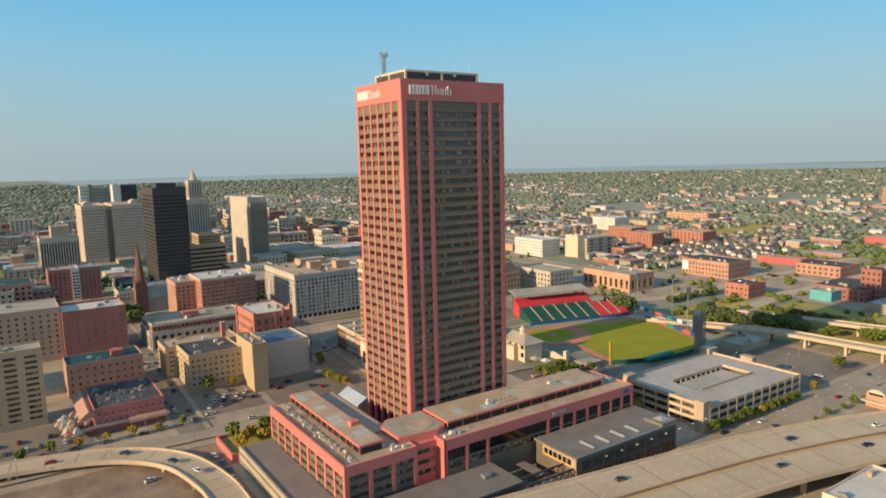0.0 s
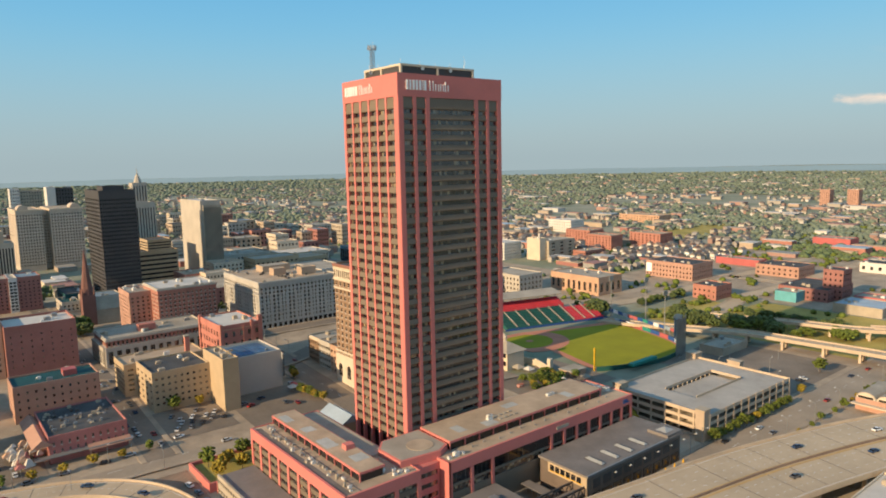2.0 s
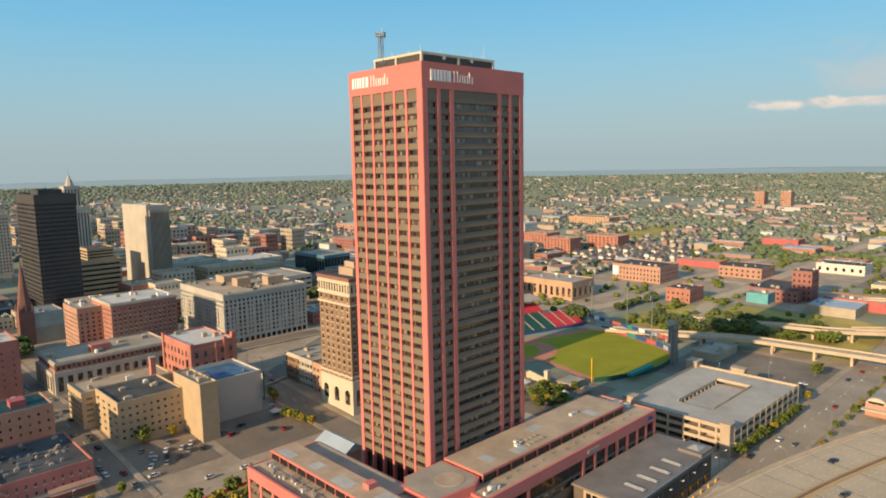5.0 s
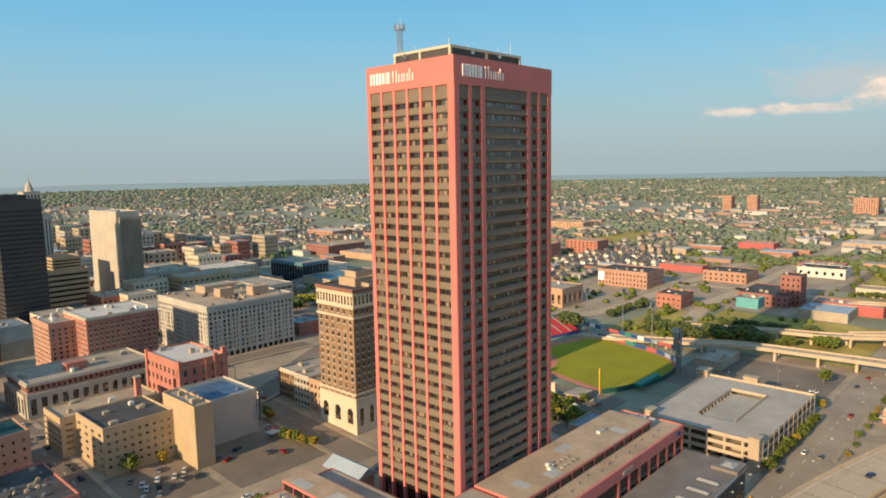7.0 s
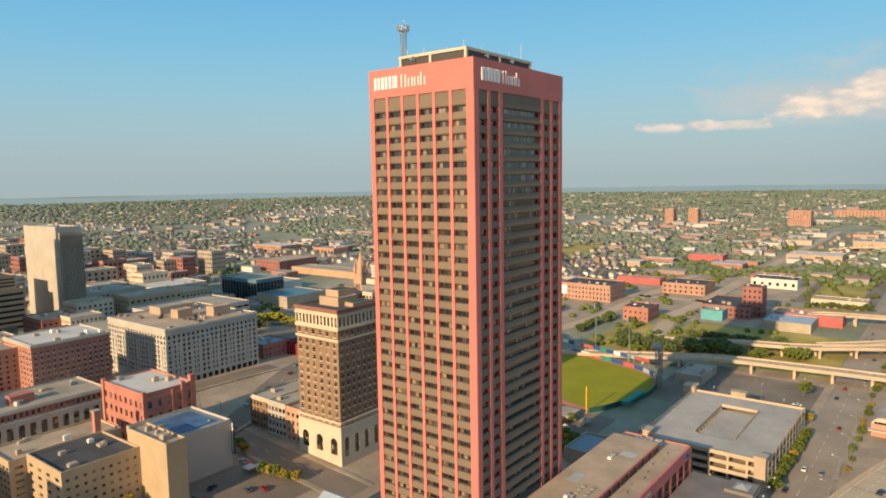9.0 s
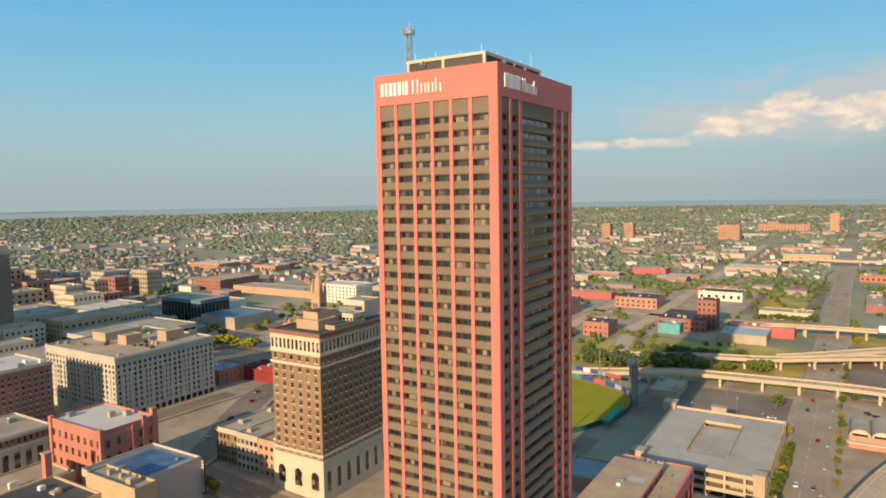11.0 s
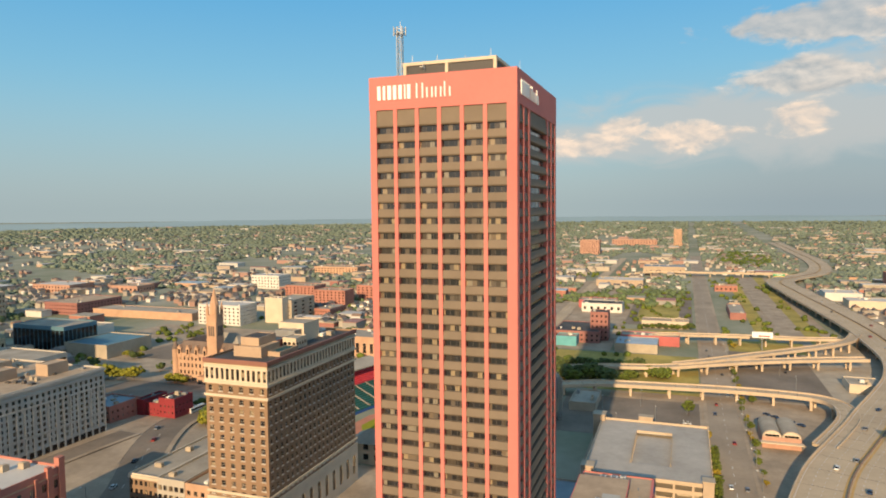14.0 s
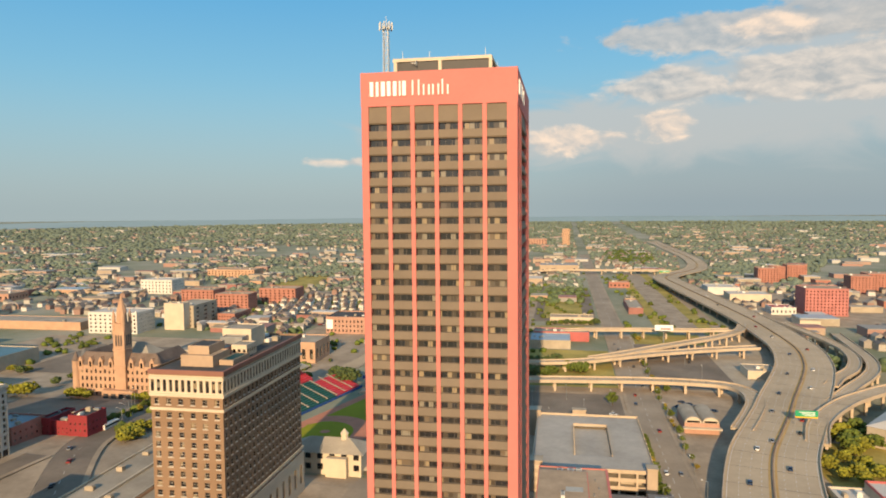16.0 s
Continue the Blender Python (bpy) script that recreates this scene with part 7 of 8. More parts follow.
for x, y, a in ((-20, 336, 90), (-12, 336, 92), (-6, 337, 88), (2, 336, 90), (8, 337, 91), (17, 336, 90), (-32, 352, 90), (-26, 352, 90),
                (82, 340, 60), (88, 339, 62), (94, 341, 60), (86, 350, 60), (92, 350, 62), (98, 348, 60), (103, 350, 60), (80, 332, 0), (118, 350, 20), (136, 340, 80),
                (71.5, 330, 90), (66, 345, 90), (66, 352, 90), (71.5, 372, 90), (66, 392, 90), (71.5, 410, 90), (66, 425, 90), (64, 358, 90),
                (-40, 312, 0), (-14, 313, 2), (8, 326, 4), (20, 326, 3), (33, 326, 0), (48, 326, 0), (58, 327, 0), (96, 316, -5), (110, 314, -4), (125, 306, 0), (140, 305, 0),
                (70, 262, 100), (71, 270, 98), (70.5, 278, 96), (69.5, 286, 95), (70, 254, 100),
                (167, 410, 90), (161, 430, 90), (168, 455, 90), (161, 470, 90), (190, 415, 20), (215, 428, 25), (240, 440, 25), (255, 452, 25), (300, 462, 12),
                (372, 188, 90), (376, 188, 90), (362, 200, 90), (290, 170, 0), (350, 165, 0), (420, 171, 0), (500, 164, 0), (560, 171, 0),
                (392, 128, 40), (396, 132, 40), (400, 136, 40), (404, 140, 40), (408, 144, 40), (392, 142, 130), (386, 138, 130), (398, 148, 130), (380, 146, 130),
                (520, 120, 0), (530, 118, 0), (300, 462, 20), (330, 470, 15)):
    park(x, y, a)
for x, y, a in ((262, 141, -15), (304, 127, -18), (236, 130, -12), (352, 92, -24), (366, 103, -24), (405, 88, -24), (420, 65, -22), (456, 68, -20), (470, 47, -18), (520, 47, -10),
                (540, 28, -8), (590, 40, 0), (330, 100, -20), (316, 117, -20), (280, 120, -15), (640, 40, 2), (700, 26, 4), (780, 44, 4), (860, 40, 5), (180, 158, -10), (140, 146, -9)):
    park(x, y, a, 9.04)
for x, y, a in ((37, 303.5, 145), (52, 283, 120), (58, 268, 105), (10, 312, 170), (-22, 317, 175)):
    park(x, y, a, 4.9)
van = thing("city_bus", 292, 457, land(292, 457), "white and grey city bus on the street", "bus")
m = Mesh().box(286, 456, land(292, 457) + 0.7, 298, 458.6, land(292, 457) + 3.4)
part("body", m, WHITEMETAL, van)
part("glazing", Mesh().box(286.3, 455.95, land(292, 457) + 1.9, 297.7, 458.65, land(292, 457) + 2.9), GLASS_DARK, van)
for x in (288, 296):
    part("wheel", Mesh().box(x - 0.5, 455.98, land(292, 457) + 0.1, x + 0.5, 458.62, land(292, 457) + 1.1), RUBBER, van)


def lamp_post(x, y, deg, z=None):
    z = land(x, y) if z is None else z
    a = radians(deg)
    t = thing("street_lamp", x, y, z, "slim grey steel street lamp with one arm", "street lamp", "street lamps")
    part("pole", Mesh().tube(x, y, z, z + 9, 0.16, 0.10, 6), STEEL, t)
    p = (x + 2.4 * math.cos(a), y + 2.4 * math.sin(a))
    arm = part("arm", Mesh().beam((x, y, z + 8.8), (*p, z + 9.6), 0.12), STEEL, t)
    part("lamp_head", Mesh().box(p[0] - 0.4, p[1] - 0.25, z + 9.45, p[0] + 0.4, p[1] + 0.25, z + 9.75), WHITEMETAL, arm)


for i in range(9):
    lamp_post(-70 + i * 17, 306 + (i % 2) * 19, 90 if i % 2 == 0 else -90)
for i in range(8):
    lamp_post(190 + i * 9, 176.5, -90)
for i in range(12):
    lamp_post(262 + i * 28, 157.5, 90)
for x, y in ((350, 190), (372, 205), (395, 188), (404, 215), (385, 236), (352, 225), (470, 120), (510, 125), (548, 118)):
    lamp_post(x, y, 0)
for i in range(9):
    lamp_post(300 + i * 10, 456 + i * 5, 120)
for i in range(6):
    lamp_post(172, 410 + i * 18, 180)

c = solid("crosswalk", strip([(211, 170.4, 0.10), (233, 169.2, 0.10)], 4.4), ROAD_MID, "worn zebra crossing beside the transit hall", kind="structure")
for k in range(13):
    x = 212 + k * 1.62
    part("stripe", Mesh().box(x, 167.9, 0.104, x + 0.75, 171.6, 0.12), WHITEPAINT, c)
t = thing("cafe_canopy", 148.7, 351, land(148.7, 351), "white canvas canopy with red edges in the square", "canopy")
for k, (x, y, a) in enumerate(((146.5, 352.5, 2.4), (150.5, 350.5, 2.2), (148.8, 355.5, 2.0))):
    z = land(x, y)
    part("cloth", Mesh().prism([(x - a, y - a), (x + a, y - a), (x + a, y + a), (x - a, y + a)], z + 2.5, z + 3.6, 0.3), (ROOF_WHITE, WHITEWALL, REDROOF)[k], t)
    part("post", Mesh().tube(x, y, z, z + 3.2, 0.1, None, 6), STEEL, t)
for x in (113, 117.5, 122, 128, 133):
    park(x, 301.5, -3)
for x, y, a in ((86, 346, 62), (90.5, 345, 62), (99.5, 344, 60), (104.5, 342, 62), (84, 356, 60), (96, 357, 61), (120, 346, 25), (128, 352, 20), (141, 336, 80), (150, 362, 85), (42, 279, 20),
                (-50, 345, 90), (-44, 346, 90), (-36, 345, 88), (-27, 346, 90), (-18, 346, 90), (-9, 346, 92), (0, 346, 90), (-55, 336, 90), (-47, 336, 88), (-30, 336, 90), (12, 346, 88)):
    park(x, y, a)

# motorway signs
for x, y, w in ((346, 92, 11), (1118, 55, 16)):
    g = thing("road_sign", x, y, 9, "green motorway sign gantry above the lanes", "road sign")
    part("board", Mesh().box(x, y - w / 2, 13.2, x + 0.3, y + w / 2, 16.4), GREENSIGN, g)
    for k in range(3):
        part("text_bar", Mesh().box(x - 0.06, y - w * 0.38, 13.8 + k * 0.8, x - 0.004, y + w * (0.1 + 0.12 * k), 14.1 + k * 0.8), SIGNWHITE, g)
    part("yellow_strip", Mesh().box(x, y - w / 2, 12.5, x + 0.3, y + w / 2, 13.19), YELLOW, g)
    part("post", Mesh().tube(x + 0.5, y + w / 2, 9, 16.4, 0.25, None, 8), STEEL, g)
    part("post", Mesh().tube(x + 0.5, y - w / 2, 9, 16.4, 0.25, None, 8), STEEL, g)
g = thing("billboard", 600, 128, 0, "white billboard on a tall steel post", "billboard")
part("board", Mesh().box(599, 120, 11, 600, 136, 16), SIGNWHITE, g)
part("post", Mesh().tube(600.6, 128, 0, 11.5, 0.6, 0.5, 8), STEEL, g)
part("red_bar", Mesh().box(598.9, 122, 12, 598.99, 131, 13.2), REDROOF, g)

# cafe terrace and stage canopy by the tavern
t = thing("beer_garden", 22, 346, land(22, 346), "cluttered terrace of cloth awnings beside the tavern", "terrace")
rb = random.Random(8)
for i in range(26):
    x, y = rb.uniform(16, 29), rb.uniform(333, 358)
    z = land(x, y)
    a = rb.uniform(1.0, 2.6)
    m = Mesh().prism([(x - a, y - a), (x + a, y - a * 0.6), (x + a * 0.8, y + a), (x - a, y + a * 0.7)], z + 2.2 + rb.uniform(0, 2.5), z + 3.2 + rb.uniform(1.8, 2.6), 0.25)
    part("awning", m, rb.choice((CREAM, WHITEWALL, ROOF_WHITE, PINKBRICK, SANDSTONE)), t)
    part("post", Mesh().tube(x, y, z, z + 3.5, 0.1, None, 5), STEEL, t)
part("balcony", Mesh().box(24, 335, land(26, 336) + 4, 62, 338.4, land(26, 336) + 4.4), STEEL, t)
m = Mesh()
m.gable(24, 338, 31, 376, 12, 3.0)
part("orange_roof", m, ORANGEBRICK, t)
t = thing("shop_awning", 52, 336.5, land(52, 336), "orange sloping shop awning", "awning")
m = Mesh()
m.add([(44, 334.6, 7.2), (61, 334.6, 7.2), (61, 338.3, 8.6), (44, 338.3, 8.6), (44, 334.6, 6.9), (61, 334.6, 6.9)], [(0, 1, 2, 3), (4, 5, 1, 0), (3, 2, 5, 4)])
part("cloth", m, ORANGEBRICK, t)
for x in (44.5, 60.5):
    part("post", Mesh().tube(x, 334.8, land(x, 335), 7.0, 0.12, None, 6), STEEL, t)
part("red_hut", Mesh().box(46, 398, 23.7, 52, 404, 26.6), REDROOF, thing("roof_hut", 49, 401, 23.7, "red stair hut on the teal roof", "roof hut"))

# rows of gabled houses
rh = random.Random(31)


def make_house(x, y, deg, i):
    z = land(x, y)
    t = thing("house", x, y, z, "small pale gabled house with a brown roof", "house", "row houses")
    a, b, h = rh.uniform(4.4, 5.4), rh.uniform(2.8, 3.4), rh.uniform(5.4, 6.6)
    part("wall", Mesh().box(x - a, y - b, z - 0.3, x + a, y + b, z + h), HOUSE_WALL, t)
    m = Mesh()
    m.gable(x - a, y - b, x + a, y + b, z + h, 3.0)
    part("roof", m, HOUSE_ROOF, t)
    w = Mesh()
    for k in (-1.9, 0.8):
        w.box(x - a - 0.06, y + k, z + 1.2, x - a - 0.003, y + k + 1.1, z + 2.7)
    part("window", w, GLASS_DARK, t)


HOUSE_WALL = many("house_siding", [(0.74, 0.71, 0.65), (0.66, 0.61, 0.53), (0.78, 0.76, 0.71), (0.62, 0.56, 0.47)], 0.8, "object")
HOUSE_ROOF = many("house_shingle", [(0.20, 0.17, 0.145), (0.15, 0.13, 0.115), (0.26, 0.22, 0.19), (0.22, 0.15, 0.12)], 0.9, "object")
for j in range(7):
    for i in range(12):
        if rh.random() < 0.72:
            make_house(698 + j * 19 + rh.uniform(-2, 2), 452 + i * 11.5 + rh.uniform(-1.5, 1.5) + (j % 2) * 5, 0, i)

# south of the motorway
t = B("riverside_pavilion", "pale flat-roofed pavilion with a red-edged plant room", 228, 70, 264, 111, 8.5, CREAM, ROOF_WHITE, N=(8, 2, 0.5, 0.4, 1, 1), units=6)
B("roof_house", "grey plant room with red edge", 246, 80, 262, 98, 12.5, CONC_GREY, ROOF_WHITE, z0=8.6, cornice=REDROOF)
part("terrace", Mesh().box(232, 111.2, 0, 262, 113.5, 5.5), GREENNET, t, "green terrace edge")
t = thing("sports_hall", 352, 24, 0, "big pale sports hall with a shallow roof", "hall")
hall = [(344, 64), (312, 22), (360, -15), (392, 27)]
part("wall", Mesh().prism(hall, -0.3, 10.5), CONC_GREY, t)
part("roof", Mesh().prism([(352 + (x - 352) * 1.02, 24.5 + (y - 24.5) * 1.02) for x, y in hall], 10.5, 13.5, 0.7), ROOF_WHITE, t)
for x, y in ((296, 92), (302, 84), (290, 86), (310, 78), (318, 84), (326, 76), (305, 96), (334, 70), (298, 76)):
    plant([SUNNY], x, y, 0.7)
drape("grass", 268, 50, 345, 100, GRASS, "mown lawn beside the motorway", 0.2, 4)
# more town blocks behind the front row
for x0, y0, x1, y1, h, wl, rf_ in ((-70, 545, -12, 590, 34, TAN2, ROOF_GREY), (0, 540, 26, 566, 30, GREYSTONE, ROOF_GREY), (98, 612, 126, 650, 21, CONC_GREY, ROOF_BLUE), (132, 604, 158, 640, 25, CREAM, ROOF_GREY),
                                  (84, 640, 97, 668, 17, GREYSTONE, ROOF_TEAL), (-30, 620, 20, 650, 36, ORANGEBRICK, ROOF_TEAL), (180, 585, 240, 640, 22, DARKBRICK, ROOF_GREY), (186, 650, 214, 684, 26, REDBRICK, ROOF_TAN),
                                  (-90, 400, -40, 440, 30, REDBRICK, ROOF_GREY), (90, 660, 114, 700, 20, ROOF_TEAL, ROOF_DARK), (250, 720, 300, 760, 30, GREYSTONE, ROOF_GREY), (315, 700, 360, 740, 22, TAN, ROOF_TAN),
                                  (250, 800, 310, 840, 24, REDBRICK, ROOF_GREY), (340, 770, 400, 815, 18, CREAM, ROOF_WHITE)):
    sp = (max(4, int((x1 - x0) / 4)), max(2, int((h - 9) / 4.2)), 0.42, 0.48, 1.5, 1.2)
    B("town_block", "older town block with a flat roof", x0, y0, x1, y1, h, wl, rf_, S=sp, W=sp, E=sp if x1 < 10 else None, far=True, bars=-1, units=4, group="town blocks")
for i in range(34):
    park(*rt.choice(((rt.uniform(-60, 60), rt.choice((311.5, 320.5)), 0), (rt.choice((66.0, 71.8)), rt.uniform(330, 480), 90), (rt.choice((160.2, 168.2)), rt.uniform(320, 560), 90), (rt.uniform(645, 680), rt.choice((455, 470, 485)), 90),
                      (rt.uniform(262, 640), rt.choice((163.5, 172.5)), 0))))

# ---- the far suburbs ----
rng = np.random.default_rng(5)
KEEP = [(-160, -100, 262, 700), (240, 30, 660, 480), (560, 150, 830, 470), (640, 55, 1240, 190), (760, -120, 830, 0), (860, -60, 1000, 30), (930, 305, 1700, 340), (405, 450, 520, 780),
        (960, 375, 1010, 450), (1030, 240, 1095, 330), (1245, 180, 1310, 270), (262, 590, 340, 710), (30, 660, 80, 705), (30, 840, 80, 895), (85, 910, 155, 995), (115, 645, 155, 712), (218, 695, 246, 770),
        (215, 960, 256, 1005), (158, 710, 206, 758), (560, 590, 670, 860), (262, 470, 420, 640), (380, 520, 600, 660), (405, 640, 600, 790), (690, 446, 825, 592), (870, 600, 1110, 670), (170, 30, 450, 120)] + [(f[2] - 6, f[3] - 6, f[4] + 6, f[5] + 6) for f in FAR]


def free(x, y):
    if any(a <= x <= c and b <= y <= d for a, b, c, d in KEEP):
        return False
    hw = 52 if x < 1130 else 52 - (x - 1130) * 0.44 if x < 1310 else -28 - (x - 1310) * 0.15 if x < 1560 else -66
    return not (x > 600 and (abs(y - hw) < 32 or abs(y - 168) < 16))


def scatter(n, r0, r1, a0=-9, a1=119, power=1.0):
    """Places thinning with distance, measured round the harbour bend at (-10, 110); a: degrees from north."""
    out = []
    while len(out) < n:
        r = r0 * (r1 / r0) ** (rng.random() ** power)
        a = radians(rng.uniform(a0, a1))
        x, y = -10 + r * math.sin(a), 110 + r * math.cos(a)
        if r < 4930 and free(x, y):
            out.append((x, y, r))
    return out


def patchy(x, y, s, cut):
    return noise.noise(Vector((x / s, y / s, 3.1))) > cut


def shrub(kind, places, sizes, material, lobes, flat, rough, base):
    """Trees too many to count: each a few rounded lobes of leaves."""
    cen, siz = [], []
    for (x, y, r), k in zip(places, sizes):
        z = land(x, y)
        for q in range(lobes):
            a, d = rng.uniform(0, 6.28), (0 if q == 0 else rng.uniform(0.45, 0.8) * k)
            cen.append((x + d * math.cos(a), y + d * math.sin(a), z + k * (0.55 if q == 0 else rng.uniform(0.3, 0.7))))
            siz.append(k if q == 0 else k * rng.uniform(0.5, 0.75))
    me = clumps(kind, cen, siz, material, rng, base, rough, flat)
    me.polygons.foreach_set("use_smooth", np.ones(len(me.polygons), dtype=bool))
    tagged(new(kind, me), "countless rounded green trees among far streets", "trees", kind="stuff")


trees = [(x, y, r) for x, y, r in scatter(60000, 520, 4000, power=0.80) if patchy(x, y, 90 + r * 0.09, -0.06 - 0.5 * smooth(1700, 3400, r)) and not (x < 1000 and y < 10 and rng.random() < 0.8)]


def built_up(x, y, r):
    """Share of the trees that streets and yards leave no room for."""
    a = math.degrees(math.atan2(x + 10, y - 110))
    return 0.85 * (1 - smooth(24, 36, a)) * (1 - smooth(1200, 2000, r)) + 0.5 * smooth(24, 36, a) * (1 - smooth(900, 1500, r))


trees = [p for p in trees if rng.random() > built_up(*p)]
# trees past 1000 m take the colour with haze painted in
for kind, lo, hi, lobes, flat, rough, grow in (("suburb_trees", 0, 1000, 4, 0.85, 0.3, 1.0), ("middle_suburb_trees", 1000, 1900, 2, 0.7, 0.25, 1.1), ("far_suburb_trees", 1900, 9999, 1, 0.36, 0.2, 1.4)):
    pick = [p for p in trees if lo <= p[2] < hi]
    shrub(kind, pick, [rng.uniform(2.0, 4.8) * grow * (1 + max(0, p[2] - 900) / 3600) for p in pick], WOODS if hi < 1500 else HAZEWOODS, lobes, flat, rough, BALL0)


def houses(places, name, label, grow=0.0):
    walls, roofs = Mesh(), Mesh()
    for x, y, r in places:
        k = 1 + grow * max(0, r - 1200) / 1200
        a, b, h = rng.uniform(5.5, 8) * k, rng.uniform(7, 11) * k, rng.uniform(4.5, 6.5) * (1 + 0.4 * (k - 1))
        if rng.random() < 0.85:
            a, b = b, a
        z = land(x, y)
        walls.box(x - a / 2, y - b / 2, z - 0.5, x + a / 2, y + b / 2, z + h)
        roofs.gable(x - a / 2, y - b / 2, x + a / 2, y + b / 2, z + h, 2.6 * (1 + 0.3 * (k - 1)))
    t = thing(name, 0, 0, 0, label, "houses")
    t["kind"] = "stuff"
    tagged(part("house_walls", walls, CLAPBOARD, t), kind="stuff")
    tagged(part("house_roofs", roofs, SHINGLES, t), kind="stuff")


houses([p for p in scatter(7000, 620, 3300, power=0.95) if patchy(p[0], p[1], 260, -0.16)], "suburb_houses", "countless small pale gabled houses far off", 0.05)

# flat-roofed workshops and stores farther off
rf = random.Random(21)
W_COL = [WHITEWALL, CREAM, TAN2, REDBRICK, DARKBRICK, CONC_GREY, SANDSTONE, TAN2, CONC_GREY]
R_COL = [ROOF_WHITE, ROOF_TAN, ROOF_TAN, ROOF_GREY, ROOF_GREY, ROOF_DARK, ROOF_PALEBLUE]
LAB = ["low far workshop with a flat roof", "low far store with a flat pale roof", "low brick far building with flat roof"]
far_walls, far_roofs = Mesh(), Mesh()
for i, (x, y, r) in enumerate(scatter(820, 640, 4000, power=0.8)):
    a, b, h = rf.uniform(9, 24) * (1 + r / 9000), rf.uniform(12, 40) * (1 + r / 7000), rf.uniform(4, 8.5)
    z = land(x, y)
    if r > 1250 or i > 520:
        far_walls.box(x - a / 2, y - b / 2, z - 1, x + a / 2, y + b / 2, z + h)
        far_roofs.box(x - a / 2 - 0.3, y - b / 2 - 0.3, z + h, x + a / 2 + 0.3, y + b / 2 + 0.3, z + h + 0.6)
        continue
    w = rf.choice(W_COL)
    t = thing("far_building", x, y, z, LAB[i % 3], "building", "far buildings")
    part("wall", Mesh().box(x - a / 2, y - b / 2, z - 1, x + a / 2, y + b / 2, z + h), w, t)
    part("roof", Mesh().box(x - a / 2 - 0.3, y - b / 2 - 0.3, z + h, x + a / 2 + 0.3, y + b / 2 + 0.3, z + h + 0.6), rf.choice(R_COL), t)
FARWALL = many("far_building_walls", [(0.50, 0.48, 0.44), (0.45, 0.39, 0.31), (0.40, 0.32, 0.25), (0.36, 0.22, 0.18), (0.40, 0.27, 0.21), (0.36, 0.32, 0.27), (0.42, 0.31, 0.23), (0.32, 0.30, 0.27)], 0.85)
FARROOF = many("far_building_roofs", [(0.46, 0.44, 0.41), (0.38, 0.32, 0.25), (0.34, 0.31, 0.27), (0.30, 0.29, 0.27), (0.36, 0.40, 0.42), (0.56, 0.54, 0.51), (0.36, 0.20, 0.17)], 0.85)
t = thing("far_town", 0, 0, 0, "countless low flat-roofed buildings far off", "buildings")
t["kind"] = "stuff"
tagged(part("far_town_walls", far_walls, FARWALL, t), kind="stuff")
tagged(part("far_town_roofs", far_roofs, FARROOF, t), kind="stuff")
# old town behind the church: close blocks
for i in range(125):
    x, y = rf.uniform(-120, 520), rf.uniform(560, 1500)
    if any(a - 14 <= x <= c + 14 and b - 14 <= y <= d + 14 for a, b, c, d in ((30, 660, 80, 705), (30, 840, 80, 895), (85, 910, 155, 995), (115, 645, 155, 712), (218, 695, 246, 770), (215, 960, 256, 1005),
                                                                              (158, 710, 206, 758), (60, 540, 130, 1000), (150, 540, 180, 700), (255, 555, 335, 705), (335, 520, 560, 800), (558, 590, 700, 930))):
        continue
    a, b, h = rf.uniform(16, 38), rf.uniform(16, 38), rf.uniform(9, 26) + 9
    sp = (rf.randint(4, 8), max(2, int(h / 6)), 0.42, 0.5, 1.5, 1.0)
    B("town_block", "older town block with a flat roof", x, y, x + a, y + b, h, rf.choice([TAN2, REDBRICK, CREAM, GREYSTONE, DARKBRICK, CONC_GREY]), rf.choice([ROOF_GREY, ROOF_TAN, ROOF_BLUE, ROOF_DARK]),
      S=sp, W=sp, far=True, bars=-1, units=1, group="town blocks", seed=i)

# hedges and yard trees between the workshops
yard = []
while len(yard) < 420:
    x, y = rng.uniform(540, 1240), rng.uniform(60, 480)
    hwy = 33 + max(0, min(1, (x - 690) / 270)) * 20
    if any(f[2] - 5 <= x <= f[4] + 5 and f[3] - 5 <= y <= f[5] + 5 for f in FAR) or abs(y - hwy) < 26 or abs(y - 168) < 14 or abs(y - 322) < 11 or 90 < y < 108 or abs(x - 656) < 9 or (x < 640 and y < 200) or 376 < y < 392 or 595 < x < 645 and y > 380:
        continue
    if noise.noise(Vector((x / 60, y / 40, 8.2))) > -0.05 or (715 < x < 1000 and 185 < y < 248):
        yard.append((x, y))
for j in range(8):
    for i in range(16):
        if rng.random() < 0.75:
            yard.append((688.5 + j * 19 + rng.uniform(-2, 2), 450 + i * 9 + rng.uniform(-3, 3)))
for x0, y0, x1, y1, n in ((430, 385, 560, 445, 60), (440, 640, 640, 700, 60), (350, 640, 410, 700, 40), (262, 446, 350, 470, 30), (437, 290, 560, 345, 60), (440, -60, 560, 0, 30), (420, 640, 560, 660, 40)):
    for i in range(n):
        x, y = rng.uniform(x0, x1), rng.uniform(y0, y1)
        if noise.noise(Vector((x / 25, y / 25, 4.2))) > -0.1:
            yard.append((x, y))
ob = new("yard_trees", clumps("yard_trees", [(x, y, land(x, y) + 1.6) for x, y in yard], rng.uniform(1.8, 4.0, len(yard)), LEAF, rng, BALL0, 0.35, 0.8))
tagged(ob, "countless small bushes and yard trees", "trees", kind="stuff")
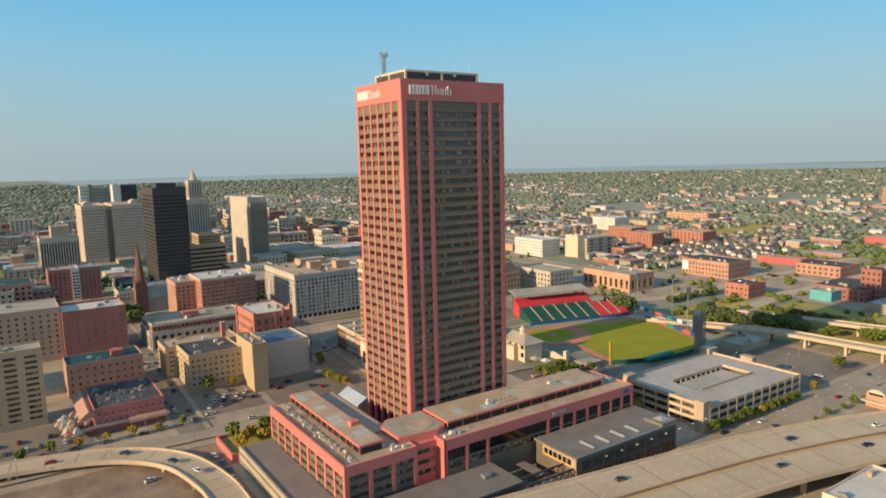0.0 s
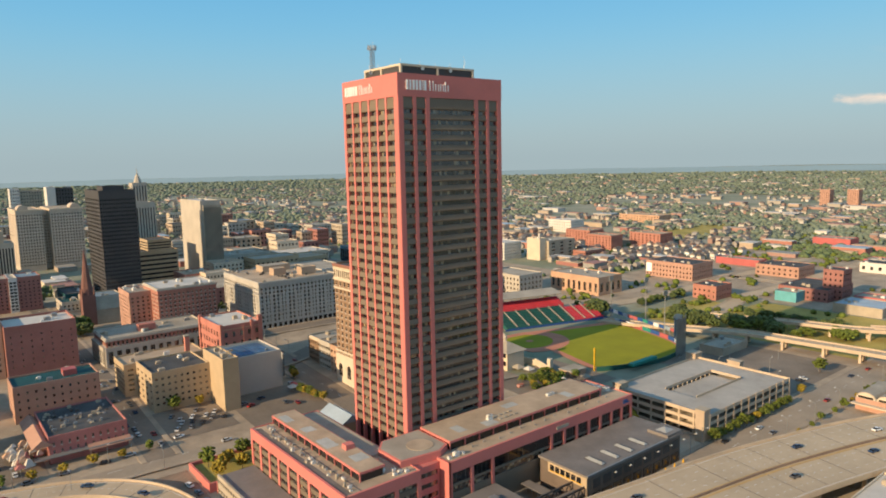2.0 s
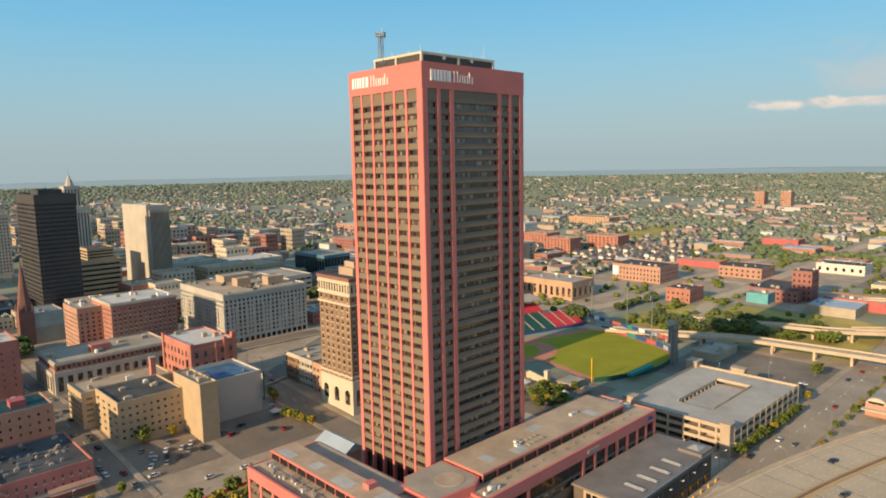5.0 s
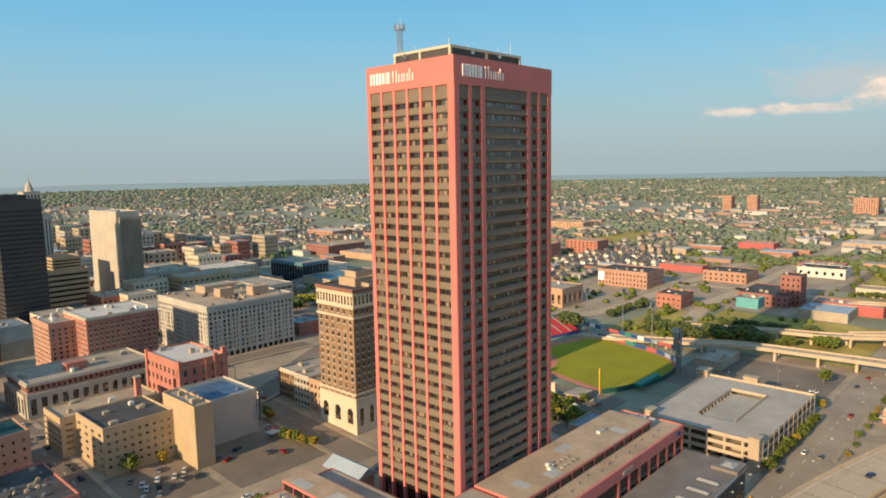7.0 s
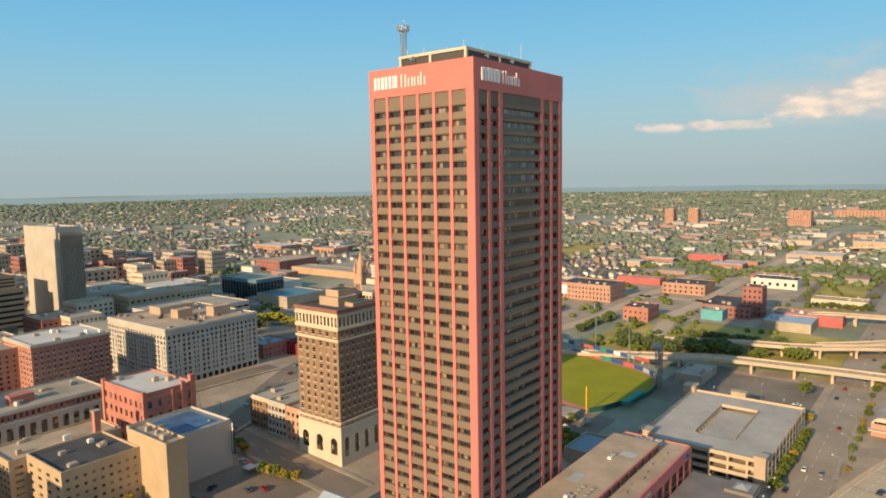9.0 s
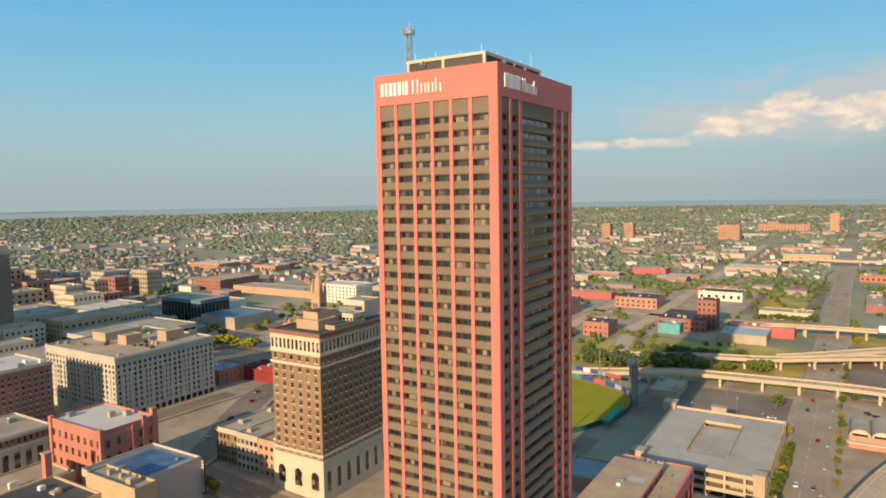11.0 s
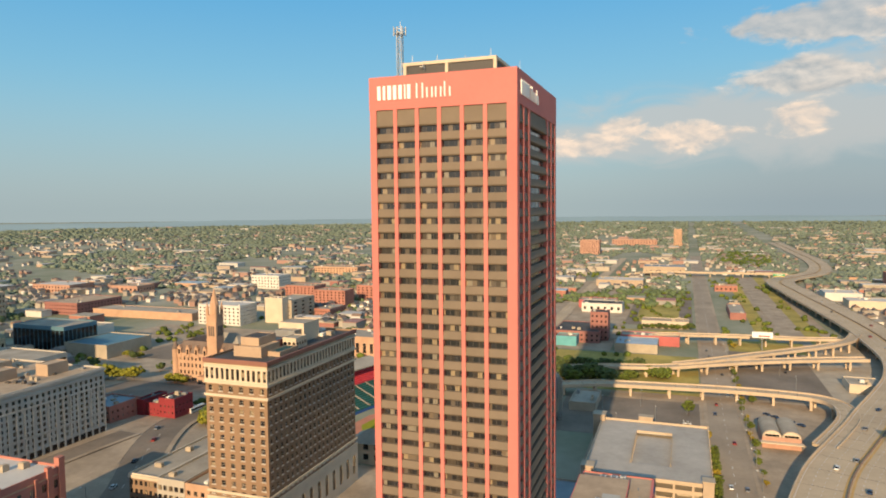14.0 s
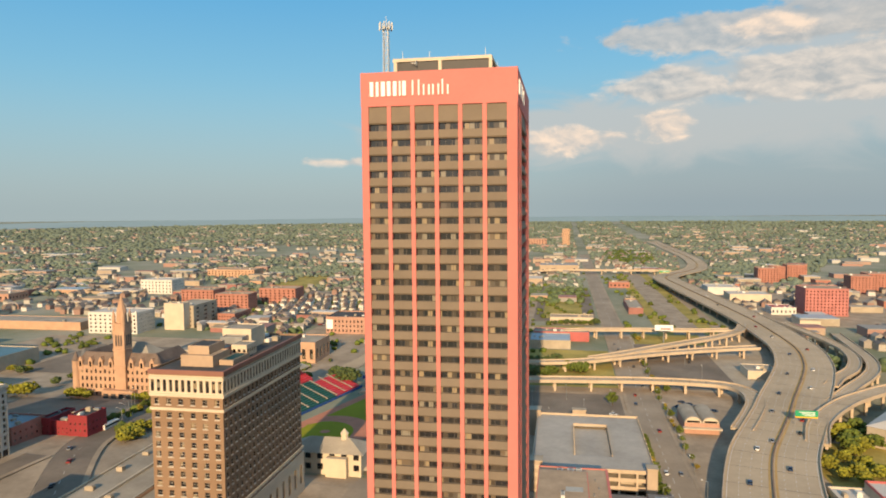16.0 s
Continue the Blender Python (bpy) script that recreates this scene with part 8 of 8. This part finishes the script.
for i in range(26):
    park(*rt.choice(((rt.uniform(266, 346), rt.choice((508, 520, 534, 548)), 90), (rt.uniform(296, 342), rt.choice((408, 424, 438)), 90), (rt.uniform(424, 516), rt.choice((555, 575, 595, 615)), 90), (rt.uniform(1000, 1060), rt.uniform(196, 240), 90))))
for i in range(9):
    plant([SUNNY, LARGE[0]], rt.uniform(345, 425), rt.uniform(545, 640), 0.5)
for i in range(4):
    plant(STREET, 310 + i * 9, 459 + i * 2.8, 0.7)
wooded = []
while len(wooded) < 420:     # wooded rise between the street and the motorway
    u, v = rng.uniform(-1, 1), rng.uniform(-1, 1)
    if u * u + v * v < 1:
        wooded.append((1616 + 196 * u, 68 + 55 * v, 1200))
shrub("wooded_rise", wooded, rng.uniform(3.5, 6.5, len(wooded)), LEAF, 2, 0.8, 0.3, BALL0)
far_wood = scatter(6000, 3000, 4050)
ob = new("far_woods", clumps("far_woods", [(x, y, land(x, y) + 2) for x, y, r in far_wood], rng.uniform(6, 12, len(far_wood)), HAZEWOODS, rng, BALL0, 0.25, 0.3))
ob.data.polygons.foreach_set("use_smooth", np.ones(len(ob.data.polygons), dtype=bool))
tagged(ob, "unbroken woods along the horizon with haze in their colour", "woods", kind="stuff")

# added ridge that closes the view, its haze painted as colour and glow
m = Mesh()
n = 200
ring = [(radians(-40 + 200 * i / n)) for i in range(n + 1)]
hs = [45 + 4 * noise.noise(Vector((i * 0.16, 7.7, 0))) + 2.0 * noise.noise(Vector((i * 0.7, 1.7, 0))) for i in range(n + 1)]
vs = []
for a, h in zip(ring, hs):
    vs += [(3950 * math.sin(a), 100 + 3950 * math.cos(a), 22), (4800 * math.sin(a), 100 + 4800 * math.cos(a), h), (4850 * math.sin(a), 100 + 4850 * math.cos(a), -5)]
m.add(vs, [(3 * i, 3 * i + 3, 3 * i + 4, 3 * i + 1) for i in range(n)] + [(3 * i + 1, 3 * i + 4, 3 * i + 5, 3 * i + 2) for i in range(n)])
solid("backdrop", m, HAZE, "low wooded horizon ridge with haze put into colour and glow", kind="structure")
